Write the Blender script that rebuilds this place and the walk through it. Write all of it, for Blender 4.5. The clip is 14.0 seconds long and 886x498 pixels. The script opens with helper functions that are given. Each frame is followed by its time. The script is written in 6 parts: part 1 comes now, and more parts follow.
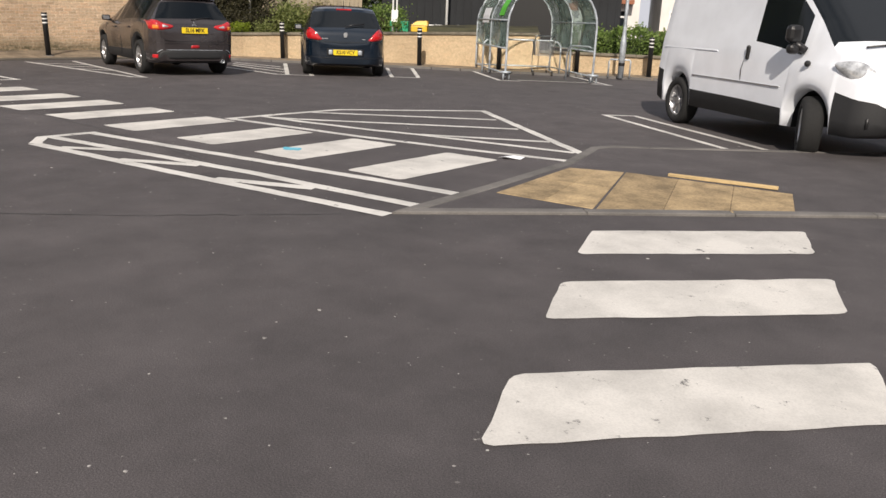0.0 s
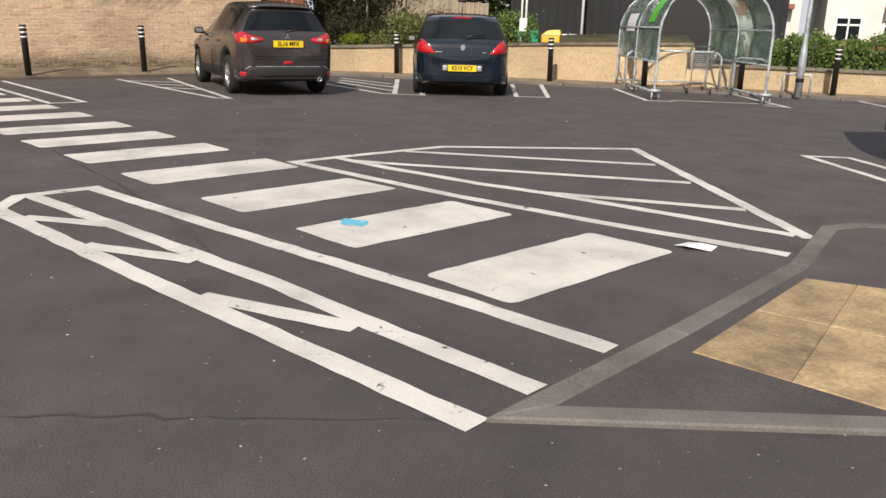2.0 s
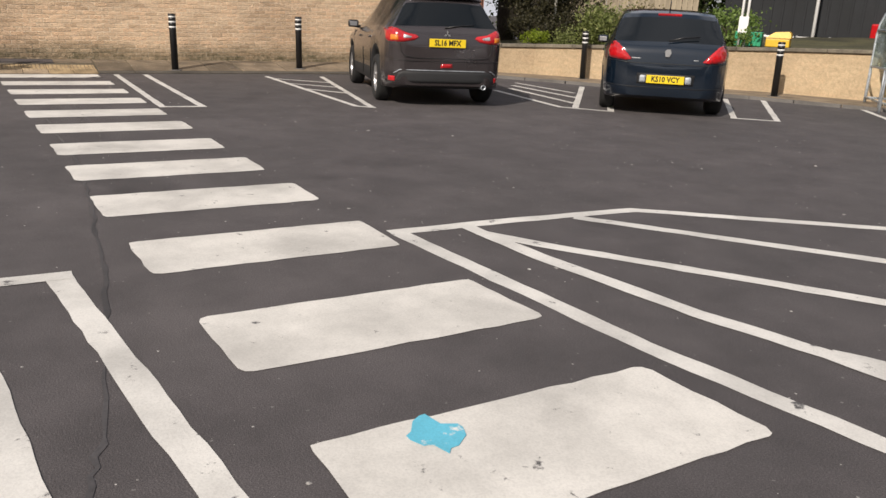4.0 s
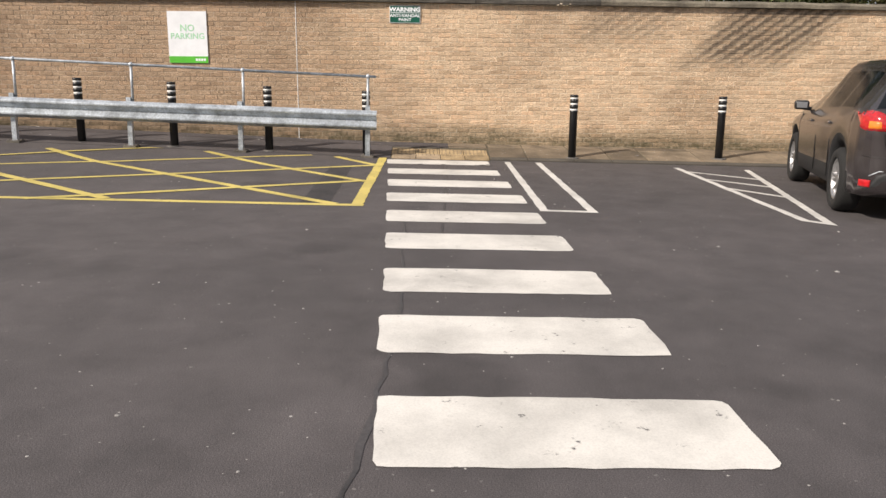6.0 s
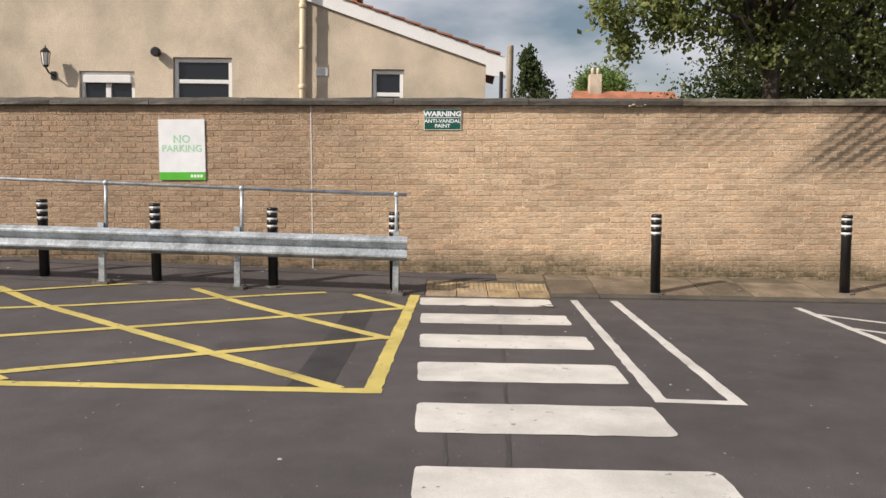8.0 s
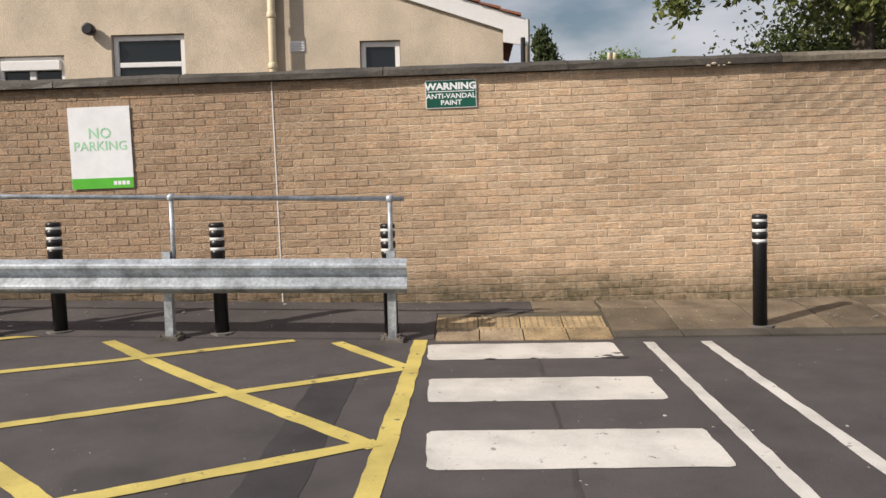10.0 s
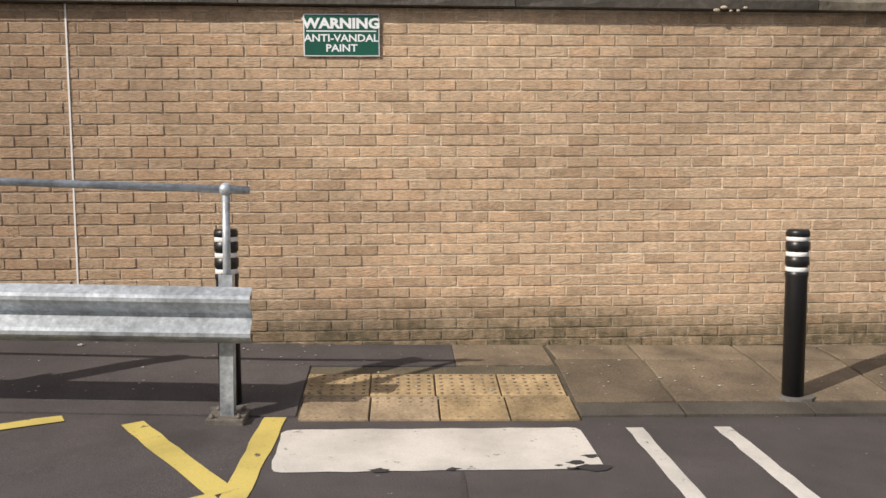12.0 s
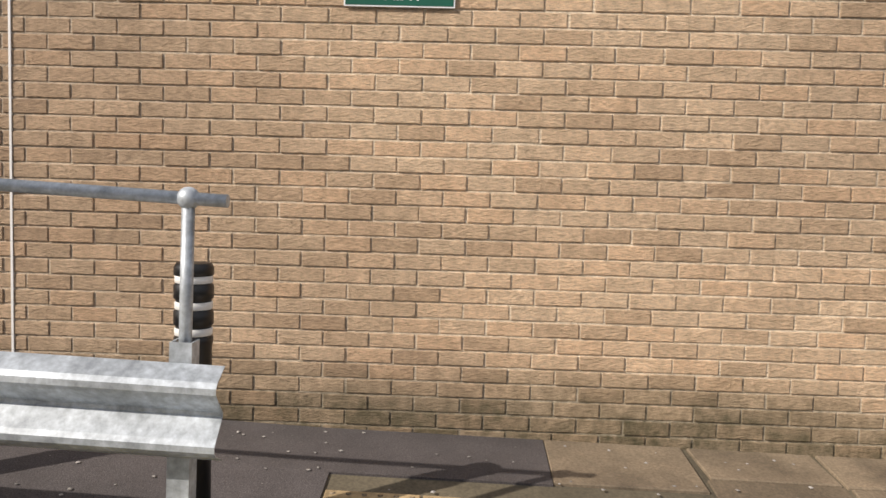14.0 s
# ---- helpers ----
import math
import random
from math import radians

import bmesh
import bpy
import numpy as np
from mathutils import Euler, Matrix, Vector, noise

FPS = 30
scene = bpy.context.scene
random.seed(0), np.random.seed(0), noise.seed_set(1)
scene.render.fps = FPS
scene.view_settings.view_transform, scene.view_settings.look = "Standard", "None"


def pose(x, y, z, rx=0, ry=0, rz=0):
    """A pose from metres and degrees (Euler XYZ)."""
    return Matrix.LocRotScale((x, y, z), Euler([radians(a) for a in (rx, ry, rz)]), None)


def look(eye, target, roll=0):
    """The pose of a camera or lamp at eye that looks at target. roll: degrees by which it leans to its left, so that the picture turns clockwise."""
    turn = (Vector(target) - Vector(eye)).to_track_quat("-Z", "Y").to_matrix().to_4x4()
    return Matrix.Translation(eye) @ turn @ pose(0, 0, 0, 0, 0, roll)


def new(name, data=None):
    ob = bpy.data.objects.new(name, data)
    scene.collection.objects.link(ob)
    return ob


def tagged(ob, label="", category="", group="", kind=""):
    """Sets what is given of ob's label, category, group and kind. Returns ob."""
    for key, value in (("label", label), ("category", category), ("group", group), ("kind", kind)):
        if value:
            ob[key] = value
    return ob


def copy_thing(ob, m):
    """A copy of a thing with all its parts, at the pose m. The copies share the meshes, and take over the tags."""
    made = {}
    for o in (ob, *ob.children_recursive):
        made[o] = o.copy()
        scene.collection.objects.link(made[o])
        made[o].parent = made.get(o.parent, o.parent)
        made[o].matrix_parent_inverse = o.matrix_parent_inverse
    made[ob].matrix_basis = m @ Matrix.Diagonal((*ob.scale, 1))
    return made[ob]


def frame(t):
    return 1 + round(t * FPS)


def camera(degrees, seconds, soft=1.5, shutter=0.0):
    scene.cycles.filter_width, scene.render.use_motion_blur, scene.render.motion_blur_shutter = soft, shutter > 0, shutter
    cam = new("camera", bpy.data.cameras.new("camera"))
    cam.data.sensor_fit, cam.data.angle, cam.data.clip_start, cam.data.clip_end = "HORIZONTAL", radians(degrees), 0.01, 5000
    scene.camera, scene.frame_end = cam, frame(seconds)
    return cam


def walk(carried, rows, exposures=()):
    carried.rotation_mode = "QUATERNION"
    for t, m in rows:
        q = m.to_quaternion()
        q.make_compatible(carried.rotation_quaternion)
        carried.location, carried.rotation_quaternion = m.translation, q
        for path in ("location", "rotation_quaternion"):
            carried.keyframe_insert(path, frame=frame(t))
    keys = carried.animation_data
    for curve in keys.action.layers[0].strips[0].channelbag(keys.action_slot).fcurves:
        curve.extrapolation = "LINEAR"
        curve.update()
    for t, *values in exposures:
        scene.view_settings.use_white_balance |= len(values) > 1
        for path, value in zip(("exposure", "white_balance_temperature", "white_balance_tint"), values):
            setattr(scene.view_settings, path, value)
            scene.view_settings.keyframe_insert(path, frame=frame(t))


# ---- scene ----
cam = camera(58.2, 14.0)
PATH = [
    (0, (0.719, -0.057, 1.307), (-0.462, 1.458, 0.751), 2.3),
    (0.5, (0.264, 0.526, 1.307), (-0.892, 2.057, 0.74), 2.1),
    (1, (-0.227, 1.048, 1.303), (-1.451, 2.528, 0.747), 1.5),
    (1.5, (-0.687, 1.611, 1.306), (-2.003, 3.016, 0.764), 1.3),
    (2, (-1.171, 2.157, 1.288), (-2.583, 3.464, 0.744), 1.6),
    (2.2, (-1.362, 2.39, 1.317), (-2.778, 3.69, 0.766), 1.9),
    (4.3, (-3.728, 4.29, 1.306), (-5.475, 5.088, 0.748), 3.5),
    (4.5, (-3.993, 4.431, 1.302), (-5.795, 5.106, 0.756), 4.3),
    (5, (-4.678, 4.632, 1.294), (-6.571, 5.001, 0.765), 5.3),
    (5.5, (-5.326, 4.767, 1.307), (-7.26, 4.952, 0.832), 3.7),
    (6, (-6.021, 4.752, 1.293), (-7.975, 4.791, 0.868), 1.5),
    (6.5, (-6.707, 4.762, 1.309), (-8.673, 4.758, 0.937), 1.4),
    (7, (-7.409, 4.733, 1.319), (-9.384, 4.734, 1.003), 1.2),
    (7.5, (-8.099, 4.721, 1.344), (-10.084, 4.753, 1.107), 2.3),
    (8, (-8.79, 4.63, 1.353), (-10.783, 4.575, 1.198), 0.9),
    (8.2, (-9.035, 4.616, 1.351), (-11.028, 4.522, 1.222), 0.0),
    (10.3, (-12.149, 4.516, 1.354), (-14.141, 4.436, 1.198), -1.2),
    (10.5, (-12.415, 4.534, 1.369), (-14.408, 4.449, 1.23), -1.4),
    (11, (-13.08, 4.58, 1.369), (-15.072, 4.507, 1.216), -1.8),
    (11.5, (-13.733, 4.67, 1.355), (-15.726, 4.653, 1.197), -0.7),
    (12, (-14.334, 4.717, 1.331), (-16.323, 4.817, 1.152), 0.7),
    (12.5, (-14.861, 4.769, 1.324), (-16.846, 4.873, 1.102), 1.9),
    (13, (-15.338, 4.718, 1.313), (-17.321, 4.774, 1.055), 1.2),
    (13.5, (-15.753, 4.7, 1.309), (-17.738, 4.778, 1.075), 1.9),
    (14, (-16.142, 4.656, 1.32), (-18.136, 4.596, 1.17), 2.7),
]
walk(cam, [(t, look(eye, target, roll)) for t, eye, target, roll in PATH], exposures=[(0, 0.06, 6650, 13), (2, 0.10, 6650, 13), (4.4, 0.0, 6650, 13), (5.2, 0.21, 6650, 13), (6.0, 0.25, 6650, 13), (7.0, 0.17, 6650, 13), (8.2, 0.08, 6650, 13), (9.5, 0.05, 6650, 13), (11.5, 0.02, 6650, 13), (14, 0.12, 6650, 13)])

from mathutils.bvhtree import BVHTree

# ---- world, sun ----
SUN = Vector((0.545, -0.86, 0.72)).normalized()
world = bpy.data.worlds.new("sky")
scene.world = world
world.use_nodes = True
wn = world.node_tree
sky = wn.nodes.new("ShaderNodeTexSky")
sky.sky_type, sky.sun_disc = "NISHITA", False
sky.sun_elevation = math.asin(SUN.z)
sky.sun_rotation = math.atan2(SUN.x, SUN.y)
sky.air_density, sky.dust_density = 1.2, 2.0
# broken white cloud over the blue
wtc = wn.nodes.new("ShaderNodeTexCoord")
wmap = wn.nodes.new("ShaderNodeMapping")
wmap.inputs["Scale"].default_value = (1, 1, 2.6)
wnoise = wn.nodes.new("ShaderNodeTexNoise")
wnoise.inputs["Scale"].default_value, wnoise.inputs["Detail"].default_value = 3.2, 6
wramp = wn.nodes.new("ShaderNodeValToRGB")
wramp.color_ramp.elements[0].position, wramp.color_ramp.elements[1].position = 0.34, 0.58
wmix = wn.nodes.new("ShaderNodeMixRGB")
wmix.inputs[2].default_value = (8.6, 8.9, 9.6, 1)
wn.links.new(wtc.outputs["Generated"], wmap.inputs[0])
wn.links.new(wmap.outputs[0], wnoise.inputs["Vector"])
wn.links.new(wnoise.outputs["Fac"], wramp.inputs[0])
wn.links.new(wramp.outputs[0], wmix.inputs[0])
wn.links.new(sky.outputs[0], wmix.inputs[1])
wn.links.new(wmix.outputs[0], wn.nodes["Background"].inputs[0])
wn.nodes["Background"].inputs[1].default_value = 0.072
sun_data = bpy.data.lights.new("sun", "SUN")
sun_data.energy, sun_data.angle, sun_data.color = 4.55, radians(0.53), (1.0, 0.93, 0.82)
sun_ob = new("sun", sun_data)
sun_ob.matrix_world = look((0, 0, 30), Vector((0, 0, 30)) - SUN)

# ---- materials ----
def node_mat(name):
    m = bpy.data.materials.new(name)
    m.use_nodes = True
    return m, m.node_tree, m.node_tree.nodes["Principled BSDF"]


def ramp_node(nt, src, stops):
    r = nt.nodes.new("ShaderNodeValToRGB")
    while len(r.color_ramp.elements) < len(stops):
        r.color_ramp.elements.new(0.5)
    for e, (p, c) in zip(r.color_ramp.elements, stops):
        e.position, e.color = p, (*c, 1) if len(c) == 3 else c
    nt.links.new(src, r.inputs[0])
    return r


def noise_node(nt, scale, detail=4, rough=0.55, stretch=None, coords="Object"):
    tc = nt.nodes.new("ShaderNodeTexCoord")
    src = tc.outputs[coords]
    if stretch:
        mp = nt.nodes.new("ShaderNodeMapping")
        mp.inputs["Scale"].default_value = stretch
        nt.links.new(src, mp.inputs[0])
        src = mp.outputs[0]
    n = nt.nodes.new("ShaderNodeTexNoise")
    n.inputs["Scale"].default_value, n.inputs["Detail"].default_value, n.inputs["Roughness"].default_value = scale, detail, rough
    nt.links.new(src, n.inputs["Vector"])
    return n


def mixc(nt, fac, a, b, mode="MIX"):
    m = nt.nodes.new("ShaderNodeMixRGB")
    m.blend_type = mode
    for sock, v in zip(m.inputs, (fac, a, b)):
        if hasattr(v, "is_linked"):
            nt.links.new(v, sock)
        elif isinstance(v, (int, float)):
            sock.default_value = v
        else:
            sock.default_value = (*v, 1)
    return m.outputs[0]


def bump_to(nt, bsdf, height, strength=0.3, dist=0.01):
    b = nt.nodes.new("ShaderNodeBump")
    b.inputs["Strength"].default_value, b.inputs["Distance"].default_value = strength, dist
    nt.links.new(height, b.inputs["Height"])
    nt.links.new(b.outputs[0], bsdf.inputs["Normal"])
    return b


def surface(name, color, rough=0.7, metal=0.0, fine=60, coarse=1.5, vary=0.18, bump=0.2, dist=0.004, coat=0.0, stretch=None, per=0.0):
    """A surface with variation at two scales; per: how far single pieces differ."""
    m, nt, b = node_mat(name)
    a = noise_node(nt, coarse, 5, 0.6, stretch)
    f = noise_node(nt, fine, 4, 0.6, stretch)
    dark = tuple(c * (1 - vary * 1.6) for c in color)
    light = tuple(min(1, c * (1 + vary)) for c in color)
    c1 = ramp_node(nt, a.outputs["Fac"], [(0.3, dark), (0.55, color), (0.75, light)]).outputs[0]
    g = ramp_node(nt, f.outputs["Fac"], [(0.3, (1 - vary,) * 3), (0.7, (1 + vary * 0.6,) * 3)]).outputs[0]
    c2 = mixc(nt, 1.0, c1, g, "MULTIPLY")
    if per:
        oi = nt.nodes.new("ShaderNodeObjectInfo")
        ge = nt.nodes.new("ShaderNodeNewGeometry")
        add = nt.nodes.new("ShaderNodeMath")
        add.operation = "ADD"
        nt.links.new(oi.outputs["Random"], add.inputs[0])
        nt.links.new(ge.outputs["Random Per Island"], add.inputs[1])
        fr = nt.nodes.new("ShaderNodeMath")
        fr.operation = "FRACT"
        nt.links.new(add.outputs[0], fr.inputs[0])
        pr = ramp_node(nt, fr.outputs[0], [(0, (1 - per,) * 3), (1, (1 + per * 0.5,) * 3)]).outputs[0]
        c2 = mixc(nt, 1.0, c2, pr, "MULTIPLY")
    nt.links.new(c2, b.inputs["Base Color"])
    b.inputs["Roughness"].default_value, b.inputs["Metallic"].default_value, b.inputs["Coat Weight"].default_value = rough, metal, coat
    if bump:
        bump_to(nt, b, f.outputs["Fac"], bump, dist)
    return m


def asphalt_material():
    m, nt, b = node_mat("asphalt")
    big = noise_node(nt, 0.35, 6, 0.6)
    mid = noise_node(nt, 2.2, 5, 0.65)
    grain = noise_node(nt, 170, 3, 0.7)
    stone = nt.nodes.new("ShaderNodeTexVoronoi")
    stone.inputs["Scale"].default_value = 110
    tc = nt.nodes.new("ShaderNodeTexCoord")
    nt.links.new(tc.outputs["Object"], stone.inputs["Vector"])
    c = ramp_node(nt, big.outputs["Fac"], [(0.3, (0.056, 0.050, 0.051)), (0.6, (0.076, 0.067, 0.068)), (0.8, (0.090, 0.080, 0.080))]).outputs[0]
    c = mixc(nt, 1, c, ramp_node(nt, mid.outputs["Fac"], [(0.3, (0.76,) * 3), (0.7, (1.22,) * 3)]).outputs[0], "MULTIPLY")
    c = mixc(nt, 1, c, ramp_node(nt, grain.outputs["Fac"], [(0.28, (0.42,) * 3), (0.5, (1,) * 3), (0.72, (1.8,) * 3)]).outputs[0], "MULTIPLY")
    # scattered pale chippings
    chips = ramp_node(nt, stone.outputs["Color"], [(0.955, (0, 0, 0)), (0.97, (1, 1, 1))]).outputs[0]
    c = mixc(nt, chips, c, (0.16, 0.15, 0.145))
    # old dark drips
    drip = noise_node(nt, 0.9, 2, 0.4)
    d = ramp_node(nt, drip.outputs["Fac"], [(0.68, (1, 1, 1)), (0.74, (0.72, 0.72, 0.72))]).outputs[0]
    c = mixc(nt, 1, c, d, "MULTIPLY")
    nt.links.new(c, b.inputs["Base Color"])
    b.inputs["Roughness"].default_value = 0.82
    bump_to(nt, b, grain.outputs["Fac"], 0.55, 0.006)
    return m


def paint_material(name, color, worn=0.62, under=(0.07, 0.066, 0.067)):
    """Thermoplastic road paint, scuffed, with tyre dirt and chipped spots."""
    m, nt, b = node_mat(name)
    wear = noise_node(nt, 9, 7, 0.72)
    dirt = noise_node(nt, 1.7, 5, 0.6)
    grain = noise_node(nt, 120, 3, 0.6)
    c = ramp_node(nt, dirt.outputs["Fac"], [(0.32, tuple(v * 0.68 for v in color)), (0.6, color)]).outputs[0]
    c = mixc(nt, 1, c, ramp_node(nt, grain.outputs["Fac"], [(0.25, (0.86,) * 3), (0.6, (1.03,) * 3)]).outputs[0], "MULTIPLY")
    hole = ramp_node(nt, wear.outputs["Fac"], [(worn, (0, 0, 0)), (worn + 0.06, (1, 1, 1))]).outputs[0]
    c = mixc(nt, hole, c, under)
    nt.links.new(c, b.inputs["Base Color"])
    b.inputs["Roughness"].default_value = 0.6
    bump_to(nt, b, grain.outputs["Fac"], 0.3, 0.003)
    return m


def brick_material(name, base, per=1.0, stained=True):
    """Wire-cut buff facing brick: tone per brick, soft blotches, dragged face."""
    m, nt, b = node_mat(name)
    oi = nt.nodes.new("ShaderNodeObjectInfo")
    ge = nt.nodes.new("ShaderNodeNewGeometry")
    add = nt.nodes.new("ShaderNodeMath")
    add.operation = "ADD"
    nt.links.new(oi.outputs["Random"], add.inputs[0])
    nt.links.new(ge.outputs["Random Per Island"], add.inputs[1])
    fr = nt.nodes.new("ShaderNodeMath")
    fr.operation = "FRACT"
    nt.links.new(add.outputs[0], fr.inputs[0])
    r, g, bl = base
    shade = lambda a, b, c: (r * (1 + (a - 1) * per), g * (1 + (b - 1) * per), bl * (1 + (c - 1) * per))
    tone = ramp_node(nt, fr.outputs[0], [(0, shade(0.80, 0.76, 0.73)), (0.2, shade(0.92, 0.90, 0.88)), (0.55, (r, g, bl)), (0.85, shade(1.04, 0.97, 0.92)), (1, shade(1.12, 1.12, 1.12))]).outputs[0]
    tc = nt.nodes.new("ShaderNodeTexCoord")
    world_pos = ge.outputs["Position"]
    big = nt.nodes.new("ShaderNodeTexNoise")
    big.inputs["Scale"].default_value, big.inputs["Detail"].default_value = 0.55, 4
    nt.links.new(world_pos, big.inputs["Vector"])
    c = mixc(nt, 1, tone, ramp_node(nt, big.outputs["Fac"], [(0.34, (0.80, 0.79, 0.78)), (0.56, (1.03, 1.03, 1.02))]).outputs[0], "MULTIPLY")
    mp = nt.nodes.new("ShaderNodeMapping")
    mp.inputs["Scale"].default_value = (1, 0.55, 1.7)
    mp.inputs["Rotation"].default_value = (0.5, 0, 0)
    nt.links.new(world_pos, mp.inputs[0])
    drag = nt.nodes.new("ShaderNodeTexNoise")
    drag.inputs["Scale"].default_value, drag.inputs["Detail"].default_value, drag.inputs["Roughness"].default_value = 62, 6, 0.72
    nt.links.new(mp.outputs[0], drag.inputs["Vector"])
    c = mixc(nt, 1, c, ramp_node(nt, drag.outputs["Fac"], [(0.3, (0.60,) * 3), (0.52, (0.98,) * 3), (0.7, (1.18,) * 3)]).outputs[0], "MULTIPLY")
    mott = nt.nodes.new("ShaderNodeTexNoise")
    mott.inputs["Scale"].default_value, mott.inputs["Detail"].default_value, mott.inputs["Roughness"].default_value = 16, 6, 0.7
    nt.links.new(world_pos, mott.inputs["Vector"])
    c = mixc(nt, 1, c, ramp_node(nt, mott.outputs["Fac"], [(0.3, (0.80, 0.79, 0.77)), (0.62, (1.07,) * 3)]).outputs[0], "MULTIPLY")
    # green and black weathering with a ragged edge along the foot of the wall
    sep = nt.nodes.new("ShaderNodeSeparateXYZ")
    nt.links.new(world_pos, sep.inputs[0])
    blot = nt.nodes.new("ShaderNodeTexNoise")
    blot.inputs["Scale"].default_value, blot.inputs["Detail"].default_value = 1.6, 6
    nt.links.new(world_pos, blot.inputs["Vector"])
    h = nt.nodes.new("ShaderNodeMath")
    h.operation = "MULTIPLY_ADD"
    nt.links.new(blot.outputs["Fac"], h.inputs[0])
    h.inputs[1].default_value = -0.3
    nt.links.new(sep.outputs["Z"], h.inputs[2])
    foot = ramp_node(nt, h.outputs[0], [(0.10, (0.92,) * 3), (0.23, (0.5,) * 3), (0.37, (0, 0, 0))]).outputs[0]
    if stained:
        foot = mixc(nt, 1, foot, ramp_node(nt, fr.outputs[0], [(0.0, (1.0,) * 3), (1.0, (0.7,) * 3)]).outputs[0], "MULTIPLY")
        foot = mixc(nt, 1, foot, ramp_node(nt, mott.outputs["Fac"], [(0.35, (1.1,) * 3), (0.65, (0.7,) * 3)]).outputs[0], "MULTIPLY")
        c = mixc(nt, foot, c, (0.085, 0.078, 0.038))
    # darker towards low y, with a blotchy edge
    y_tone = nt.nodes.new("ShaderNodeMath")
    y_tone.operation = "MULTIPLY_ADD"
    nt.links.new(blot.outputs["Fac"], y_tone.inputs[0])
    y_tone.inputs[1].default_value = 2.4
    nt.links.new(sep.outputs["Y"], y_tone.inputs[2])
    sc = nt.nodes.new("ShaderNodeMath")
    sc.operation = "MULTIPLY_ADD"
    nt.links.new(y_tone.outputs[0], sc.inputs[0])
    sc.inputs[1].default_value, sc.inputs[2].default_value = 0.2, -0.5
    c = mixc(nt, 1, c, ramp_node(nt, sc.outputs[0], [(0.1, (0.66, 0.63, 0.62)), (0.75, (1.0,) * 3)]).outputs[0], "MULTIPLY")
    # slanting dark streaks below the coping: tree-branch shadows put into the brick colour
    def lin(ky, kz, k0):
        m1 = nt.nodes.new("ShaderNodeMath")
        m1.operation = "MULTIPLY_ADD"
        nt.links.new(sep.outputs["Y"], m1.inputs[0])
        m1.inputs[1].default_value, m1.inputs[2].default_value = ky, k0
        m2 = nt.nodes.new("ShaderNodeMath")
        m2.operation = "MULTIPLY_ADD"
        nt.links.new(sep.outputs["Z"], m2.inputs[0])
        m2.inputs[1].default_value = kz
        nt.links.new(m1.outputs[0], m2.inputs[2])
        return m2.outputs[0]

    def op(kind, p, q):
        m3 = nt.nodes.new("ShaderNodeMath")
        m3.operation = kind
        nt.links.new(p, m3.inputs[0])
        if hasattr(q, "is_linked"):
            nt.links.new(q, m3.inputs[1])
        else:
            m3.inputs[1].default_value = q
        return m3.outputs[0]

    edge = op("MINIMUM", op("MINIMUM", lin(0.72, -0.55, -5.47), lin(-0.58, 0.78, 5.08)), lin(0.0, 0.8, -1.10))
    edge = op("ADD", edge, op("MULTIPLY", blot.outputs["Fac"], 0.35))
    edge = op("SUBTRACT", edge, 0.18)
    branch_shade = ramp_node(nt, edge, [(0.0, (0, 0, 0)), (0.35, (0.9,) * 3)]).outputs[0]
    runs = op("SINE", op("ADD", lin(-27.0, 38.0, 0.0), op("MULTIPLY", mott.outputs["Fac"], 9.0)), 0.0)
    runs = ramp_node(nt, op("MULTIPLY_ADD", runs, 0.5), [(0.1, (0.38,) * 3), (0.95, (0.9,) * 3)]).outputs[0]
    branch_shade = mixc(nt, 1, branch_shade, runs, "MULTIPLY")
    c = mixc(nt, branch_shade, c, (0.05, 0.04, 0.03))
    # a second, fainter run of painted branch shadows nearer the sign
    faint = op("MINIMUM", op("MINIMUM", lin(0.72, -0.55, -3.86), lin(-0.58, 0.78, 3.55)), lin(0.0, 0.8, -1.32))
    faint = ramp_node(nt, op("ADD", faint, op("MULTIPLY", blot.outputs["Fac"], 0.3)), [(0.18, (0, 0, 0)), (0.5, (0.5,) * 3)]).outputs[0]
    faint = mixc(nt, 1, faint, runs, "MULTIPLY")
    c = mixc(nt, faint, c, (0.08, 0.06, 0.045))
    # ragged darker patches right under the coping
    hi = op("ADD", lin(-0.011, 1.0, -2.42), op("MULTIPLY", blot.outputs["Fac"], 0.55))
    hi = ramp_node(nt, hi, [(0.22, (0, 0, 0)), (0.42, (0.6,) * 3)]).outputs[0]
    c = mixc(nt, hi, c, (0.13, 0.10, 0.07))
    nt.links.new(c, b.inputs["Base Color"])
    b.inputs["Roughness"].default_value = 0.85
    bump_to(nt, b, drag.outputs["Fac"], 1.0, 0.022)
    return m


M_ASPHALT = asphalt_material()
M_WHITE = paint_material("white_road_paint", (0.68, 0.655, 0.61))
M_LINE = paint_material("white_line_paint", (0.68, 0.66, 0.62), 0.615)
M_YELLOW = paint_material("yellow_road_paint", (0.64, 0.52, 0.15), 0.60)
M_BRICK = brick_material("buff_brick", (0.80, 0.60, 0.415), 1.0)
M_BRICK_LOW = brick_material("pale_buff_brick", (0.64, 0.495, 0.325), 0.4, False)
M_MORTAR = brick_material("mortar", (0.98, 0.84, 0.66), 0.0)
M_COPING = surface("tarred_coping", (0.085, 0.075, 0.062), 0.55, fine=30, coarse=2.0, vary=0.35, bump=0.6, dist=0.012)
M_COPE_OLD = surface("mossy_coping", (0.19, 0.165, 0.125), 0.85, fine=30, coarse=2.0, vary=0.35, bump=0.6, dist=0.012)
M_KERB = surface("kerb_concrete", (0.16, 0.15, 0.14), 0.85, fine=90, coarse=1.6, vary=0.25, bump=0.35)
